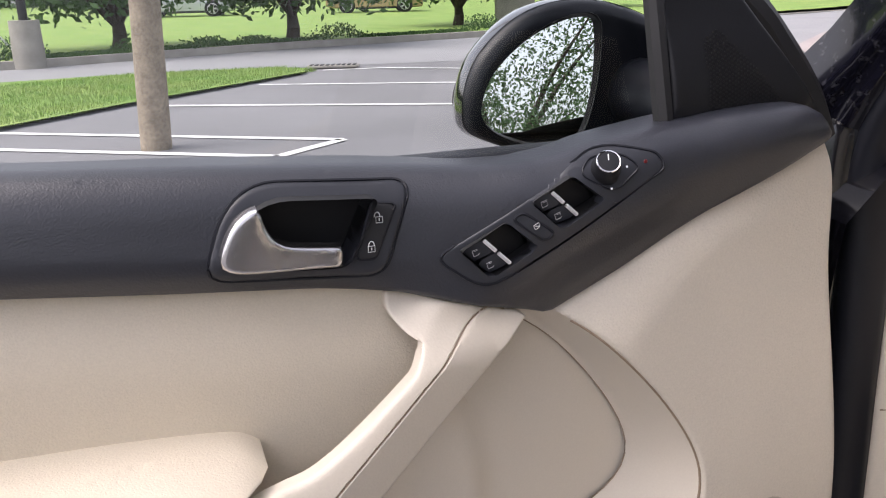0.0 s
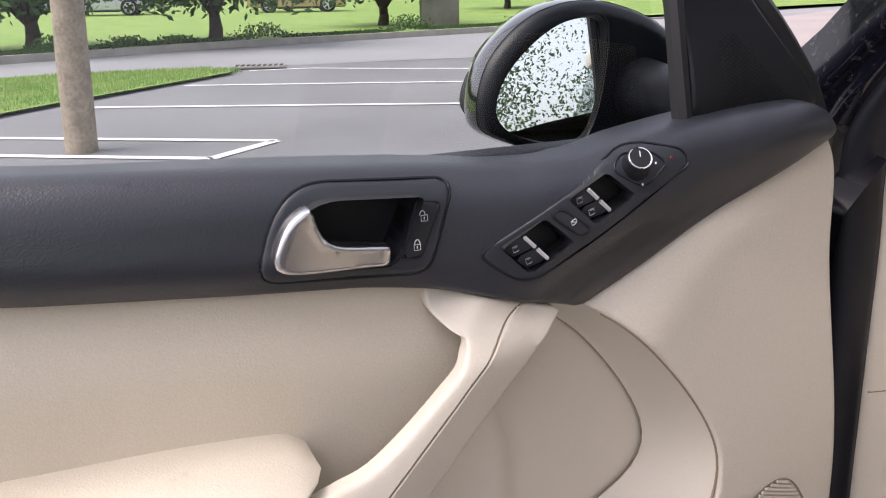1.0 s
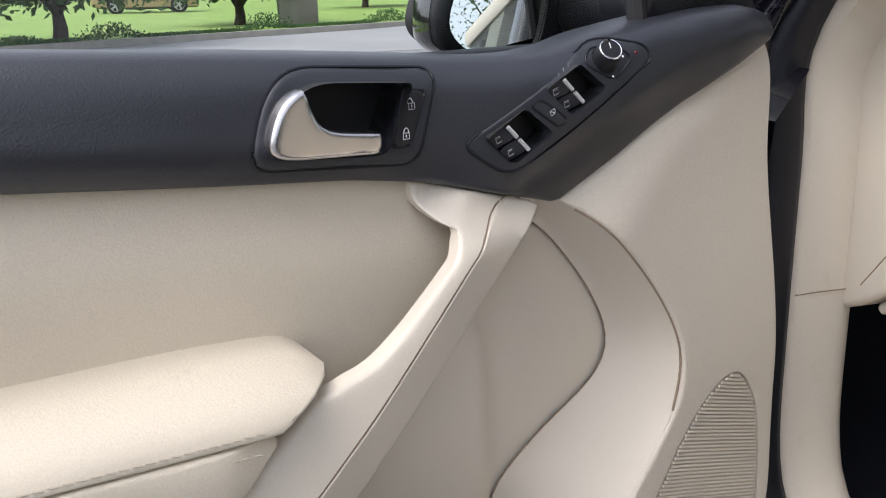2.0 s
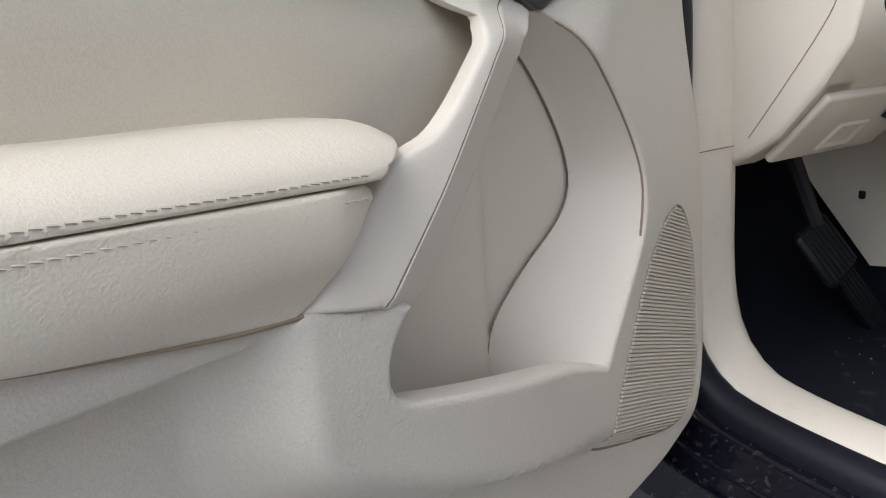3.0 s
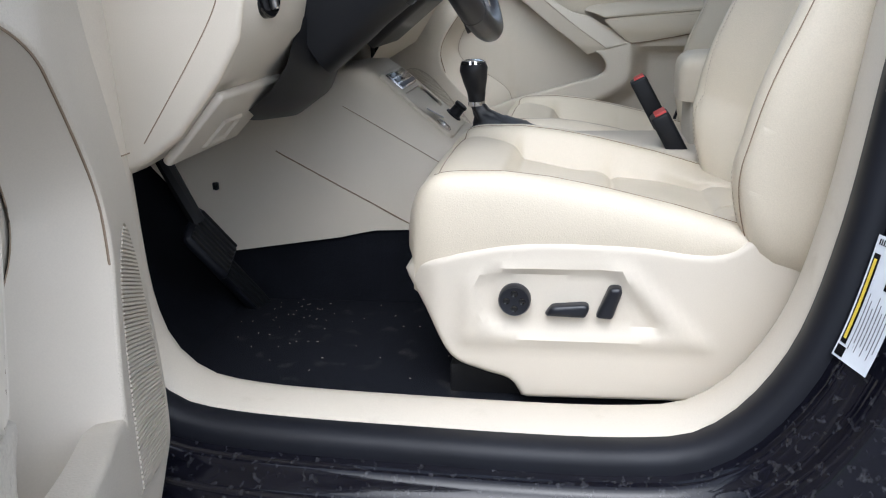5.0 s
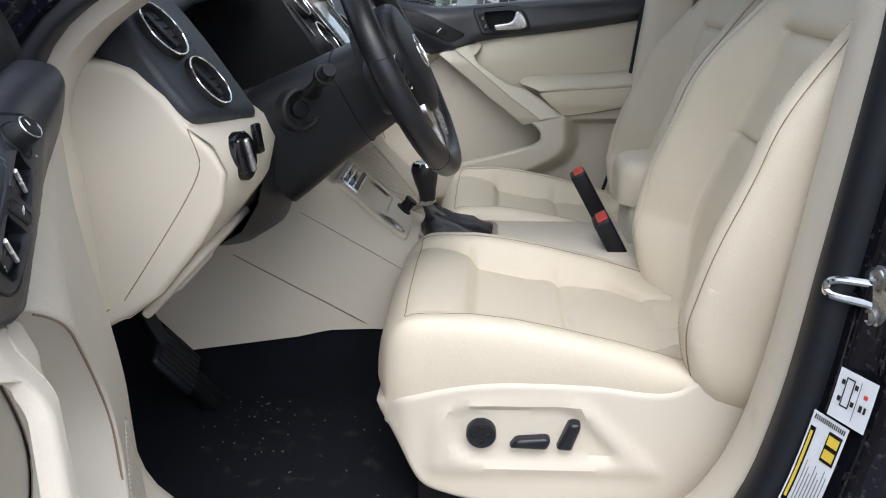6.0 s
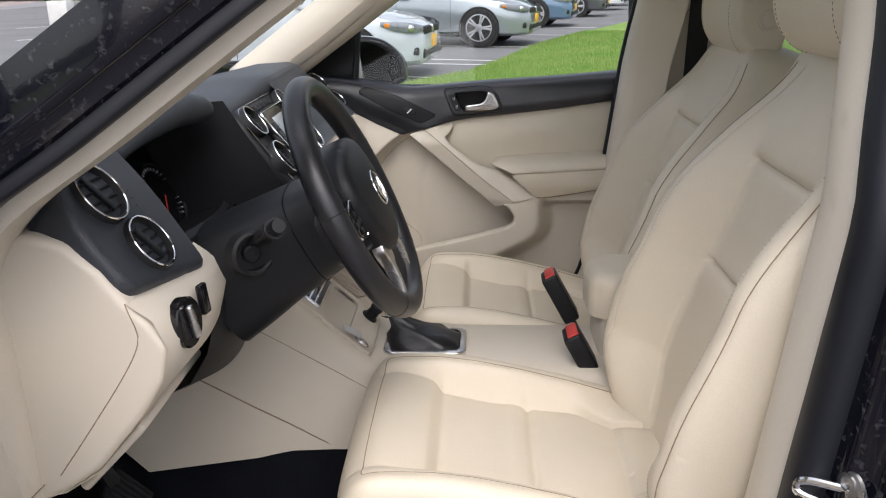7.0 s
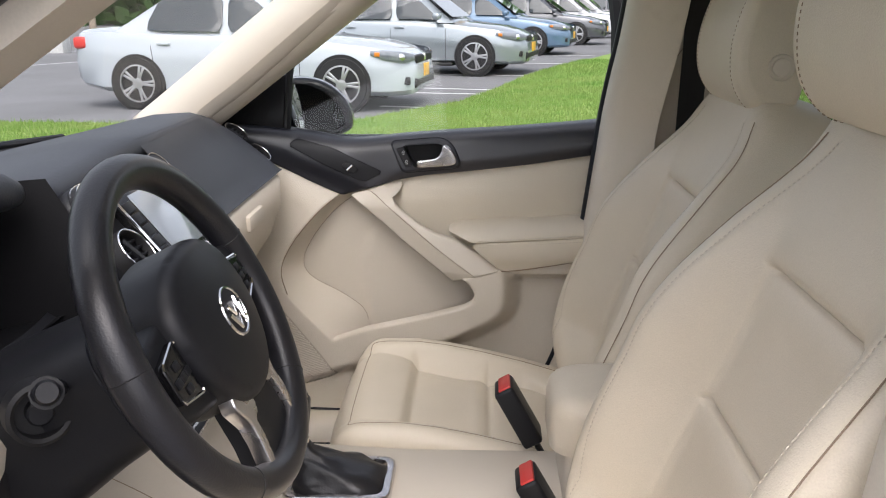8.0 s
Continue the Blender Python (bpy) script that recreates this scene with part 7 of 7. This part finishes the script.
def parked_car(name, front, length, width, tall, base, colour, label, yaw, hub_r=0.33, overhang=0.88, wheel_base=2.65, boot=0.97, plate=True, calipers=False):
    """A saloon, front axle at front; nose along the local x axis."""
    paint = material(colour[0], colour[1], 0.22, colour[2], vary=0.05, scale=2, coat=1.0)
    m = Matrix.Translation((front[0], front[1], base)) @ Matrix.Rotation(yaw, 4, "Z")
    car = thing(name, m.translation, label, "car", "parked cars")
    fx, rx = overhang, overhang - length
    hw = width / 2
    # stations: x, belt height, half width, bottom, roof height (or the belt where there is none)
    st = [(fx, 0.50, hw * 0.62, 0.24), (fx - 0.06, 0.62, hw * 0.80, 0.20), (fx - 0.25, 0.72, hw * 0.93, 0.19), (0.35, 0.80, hw * 0.98, 0.19), (0, 0.84, hw, 0.2), (-0.5, 0.90, hw, 0.2), (-1.2, 0.93, hw, 0.2), (-2.0, 0.95, hw, 0.2), (-wheel_base, boot, hw, 0.2), (rx + 0.4, boot + 0.02, hw * 0.97, 0.22), (rx + 0.1, boot, hw * 0.90, 0.28), (rx, boot - 0.12, hw * 0.80, 0.34)]
    rows = []
    for x, zb, w, z0 in st:
        half = [(w * 0.86, z0), (w * 0.97, z0 + 0.06), (w, (z0 + zb) / 2 - 0.02), (w * 0.99, zb - 0.10), (w * 0.94, zb - 0.03), (w * 0.80, zb + 0.005), (w * 0.4, zb + 0.03)]
        rows.append([m @ Vector((x, y, z)) for y, z in half] + [m @ Vector((x, -y, z)) for y, z in half[::-1]])
    part("body", loft(rows, cap=True), paint, car, colour[0], 40)
    g0, g1, g2, g3 = -0.42, -1.05, -2.25, rx + 0.62
    gh = []
    for x, w, z in ((g0 + 0.02, 0.80, 0.90), (g0 - 0.30, 0.73, 1.12), (g1, 0.66, tall - 0.05), (g1 - 0.5, 0.64, tall), (g2, 0.64, tall - 0.02), (g3 + 0.45, 0.68, tall - 0.16), (g3, 0.76, boot + 0.02)):
        b = 0.92 if x > -2.4 else boot - 0.01
        half = [(hw * 0.93, b - 0.03), (hw * (0.93 + w) / 2 + 0.01, (b + z) / 2), (hw * w, z - 0.02), (hw * w * 0.8, z), (0.2, z + 0.01)]
        gh.append([m @ Vector((x, y, zz)) for y, zz in half] + [m @ Vector((x, -y, zz)) for y, zz in half[::-1]])
    part("roof", loft(gh, cap=True), paint, car, "", 50)
    # glazing laid just proud of the cabin
    for s in (-1, 1):
        for nm, quad in (("side_window", [(g0 - 0.22, 0.945), (g1 - 0.10, tall - 0.10), (g1 - 0.42, tall - 0.07), (g1 - 0.38, 0.955)]), ("side_window", [(g1 - 0.46, 0.955), (g1 - 0.49, tall - 0.07), (g2 - 0.12, tall - 0.10), (g3 + 0.42, 1.02), (g3 + 0.46, 0.965)])):
            def side_place(u, v, w, s=s):
                k = np.clip((v - 0.90) / (tall - 0.90), 0, 1)
                y = hw * (0.945 - 0.29 * k) + 0.03 + w
                c = np.array(m)
                return tuple(c[i, 0] * u + c[i, 1] * y * s + c[i, 2] * v + c[i, 3] for i in range(3))
            part(nm, blanket(rounded(quad, 0.04), side_place, 0.0, 0.004, 0.12, 0.02), CABIN_GLASS, car)
        # lamps
        lamp_rows = [[m @ Vector((x + o * 0.5, s * (hw * f + o), z0 + (z1 - z0) * k)) for x, f, z0, z1 in ((fx - 0.035, 0.66, 0.610, 0.675), (fx - 0.085, 0.83, 0.600, 0.700), (fx - 0.20, 0.920, 0.602, 0.722), (fx - 0.36, 0.958, 0.625, 0.735), (fx - 0.52, 0.975, 0.680, 0.735))] for k, o in ((-0.04, -0.02), (0.02, 0.010), (0.5, 0.016), (0.98, 0.004), (1.04, -0.03))]
        hl = part("headlamp", loft(lamp_rows, closed=False), LAMP_GLASS, car, "clear headlamp", 60)
        part("projector", lathe([(0.045, 0.0), (0.04, 0.02), (0.02, 0.03)], m @ facing((fx - 0.15, s * (hw * 0.89), 0.655), (0.6, s * 0.8, 0.1)), 14), CHROME, hl)
        part("turn_lamp", placed(block(fx - 0.47, fx - 0.40, *sorted((s * hw * 0.955, s * (hw * 0.975 + 0.012))), 0.665, 0.715, 0.008), m), AMBER, hl)
        part("tail_lamp", placed(block(rx + 0.03, rx + 0.22, *sorted((s * hw * 0.70, s * hw * 0.93)), boot - 0.22, boot - 0.07, 0.04, 3), m), RED, car, "red tail lamp")
        part("door_mirror", placed(block(-0.72, -0.58, *sorted((s * hw * 0.97, s * (hw + 0.16))), 0.94, 1.06, 0.04, 3), m), paint, car)
        for x in (-0.52, -1.52, -2.42):
            part("door_gap", placed(loft([[(x + dx + 0.12 * (0.6 - z) * (x < -2), s * (hw * f + o), z) for z, f in ((0.27, 0.975), (0.45, 0.995), (0.56, 1.0), (0.80, 0.988))] for dx, o in ((-0.004, 0.001), (-0.004, 0.004), (0.004, 0.004), (0.004, 0.001))], closed=False), m), DARK_DULL, car)
        part("fog_lamp", placed(block(fx - 0.16, fx - 0.06, *sorted((s * hw * 0.62, s * hw * 0.84)), 0.32, 0.42, 0.02), m), DARK_DULL, car, "dark fog lamp recess")
        for x in (-1.35, -2.25):
            part("door_handle", placed(block(x - 0.10, x + 0.08, *sorted((s * (hw * 0.985), s * (hw + 0.02))), 0.80, 0.835, 0.01), m), paint, car)
        for x in (0, -wheel_base):
            wmx = m @ Matrix.Translation((x, s * (hw - 0.09), hub_r)) @ Matrix.Rotation(-s * math.pi / 2, 4, "X")
            part("wheel_arch", lathe([(hub_r * 1.10, -0.02), (hub_r * 1.10, 0.094), (hub_r * 0.5, 0.096)], wmx, 30), DARK_DULL, car)
            w = part("wheel", lathe([(hub_r * 0.70, 0.0), (hub_r * 0.97, 0.0), (hub_r, 0.03), (hub_r, 0.085), (hub_r * 0.95, 0.108), (hub_r * 0.72, 0.112), (hub_r * 0.70, 0.10), (hub_r * 0.66, 0.06), (0.02, 0.055)], wmx, 36), TYRE, car, "road wheel with an alloy rim")
            spokes = [placed(block(0.03, hub_r * 0.69, -0.016, 0.016, 0.080, 0.105, 0.006), wmx @ Matrix.Rotation(2 * math.pi * k / 5 + d, 4, "Z")) for k in range(5) for d in (-0.13, 0.13)]
            if calipers:
                part("caliper", placed(block(-0.16, -0.06, 0.06, 0.16, 0.058, 0.074, 0.01), wmx), RED, w, "red brake caliper")
            spokes.append(lathe([(hub_r * 0.71, 0.06), (hub_r * 0.715, 0.114), (hub_r * 0.66, 0.116), (hub_r * 0.65, 0.06)], wmx, 36))
            spokes.append(lathe([(0.07, 0.07), (0.065, 0.11), (0.03, 0.114)], wmx, 16))
            part("rim", join(*spokes), RIM_METAL, w)
    def screen(u, v, w):
        c = np.array(m)
        x = g0 - 0.02 + (g1 - g0) * v + 0.015
        z = 0.945 + (tall - 0.97) * v + 0.02
        return tuple(c[i, 0] * x + c[i, 1] * u * hw * (0.76 - 0.14 * v) + c[i, 2] * z + c[i, 3] for i in range(3))
    part("windscreen", blanket([(-1, 0.05), (1, 0.05), (1, 0.96), (-1, 0.96)], screen, 0, 0.001, 0.2, 0), CABIN_GLASS, car)
    part("grille", placed(block(fx - 0.09, fx - 0.015, -hw * 0.58, hw * 0.58, 0.56, 0.66, 0.02), m), DARK_DULL, car, "dark grille")
    part("bumper_intake", placed(block(fx - 0.11, fx + 0.002, -hw * 0.70, hw * 0.70, 0.27, 0.40, 0.03), m), DARK_DULL, car)
    part("badge", placed(block(fx - 0.06, fx - 0.002, -0.05, 0.05, 0.57, 0.67, 0.02), m), CHROME, car)
    part("sill", placed(block(-wheel_base + 0.4, -0.4, -hw * 0.97, hw * 0.97, 0.16, 0.22, 0.02), m), DARK_DULL, car)
    if plate:
        part("number_plate", placed(block(fx - 0.01, fx + 0.014, -0.155, 0.155, 0.39, 0.545, 0.004), m), PLATE, car, "yellow number plate")
    return car


YAW = math.atan2(-0.977, -0.215)
ROW = 0.17
for nm, pos, size, col, lab in (
        ("parked_car", (10.17, 1.84), (4.44, 1.78, 1.45), ("white paint", (0.44, 0.48, 0.52), 0.0), "white saloon parked beyond the grass"),
        ("parked_car", (14.87, 0.16), (4.92, 1.86, 1.46), ("silver grey paint", (0.34, 0.38, 0.40), 0.5), "silver grey saloon with a yellow number plate"),
        ("parked_car", (20.8, -1.2), (4.78, 1.88, 1.40), ("light blue paint", (0.12, 0.20, 0.30), 0.3), "light blue coupe parked in the row"),
        ("parked_car", (26.2, -2.8), (4.55, 1.75, 1.43), ("dark grey paint", (0.10, 0.105, 0.115), 0.5), "dark grey saloon parked in the row"),
        ("parked_car", (31.5, -4.2), (4.6, 1.78, 1.45), ("white paint", (0.6, 0.61, 0.63), 0.0), "white saloon far down the row"),
        ("parked_car", (36.5, -5.4), (4.6, 1.78, 1.45), ("white paint", (0.6, 0.61, 0.63), 0.0), "white saloon at the far end of the row"),
        ("parked_car", (46, -8.0), (5.3, 1.95, 1.85), ("dark grey paint", (0.09, 0.09, 0.10), 0.4), "dark grey pickup beyond the row")):
    near = pos[0] < 12
    parked_car(nm, pos, *size, 0.10 if near else ROW, col, lab, math.atan2(-0.992, -0.123) if near else YAW, calipers=near)
for x in (11.6, 14.2, 17.2, 20.0):
    y = 0.7 - 0.27 * (x - 11.6)
    stripe((x - 0.3, y - 0.9), (x + 0.9, y + 4.2))
for a, b in (((21.5, 12.7), (23.7, 11.5)), ((16.6, 10.1), (18.6, 9.18)), ((9.9, 1.55), (9.6, 0.6)), ((12.3, 1.2), (11.95, -0.1))):
    stripe(a, b)
solid("concrete_block", block(22.15, 22.65, 11.55, 12.1, 0.16, 0.86, 0.03), material("pale worn concrete", (0.62, 0.62, 0.60), 0.8, vary=0.2, scale=4, fine=0.1, fine_scale=50, bump=0.2), "pale concrete block standing in the car park", "concrete block")
for x, y, r in ((38.0, 17.7, 0.16), (24.0, 0.66, 0.2)):
    p = thing("utility_pole", (x, y, 0.1), "weathered wooden utility pole in the far car park", "utility pole", "far poles")
    part("shaft", tube([(x, y, 0.1), (x, y, 4.5), (x, y, 9)], [r, r * 0.9, r * 0.8], 14), POLE_WOOD, p)
for pos, col, lab in (((-10.8, 41.0), ("pale grey paint", (0.5, 0.52, 0.55), 0.2), "pale grey car parked across the field"), ((-2.2, 42.0), ("tan paint", (0.42, 0.30, 0.18), 0.1), "tan car parked across the field")):
    parked_car("parked_car", pos, 4.5, 1.8, 1.45, far_height(*pos), col, lab, 0.1, plate=False)
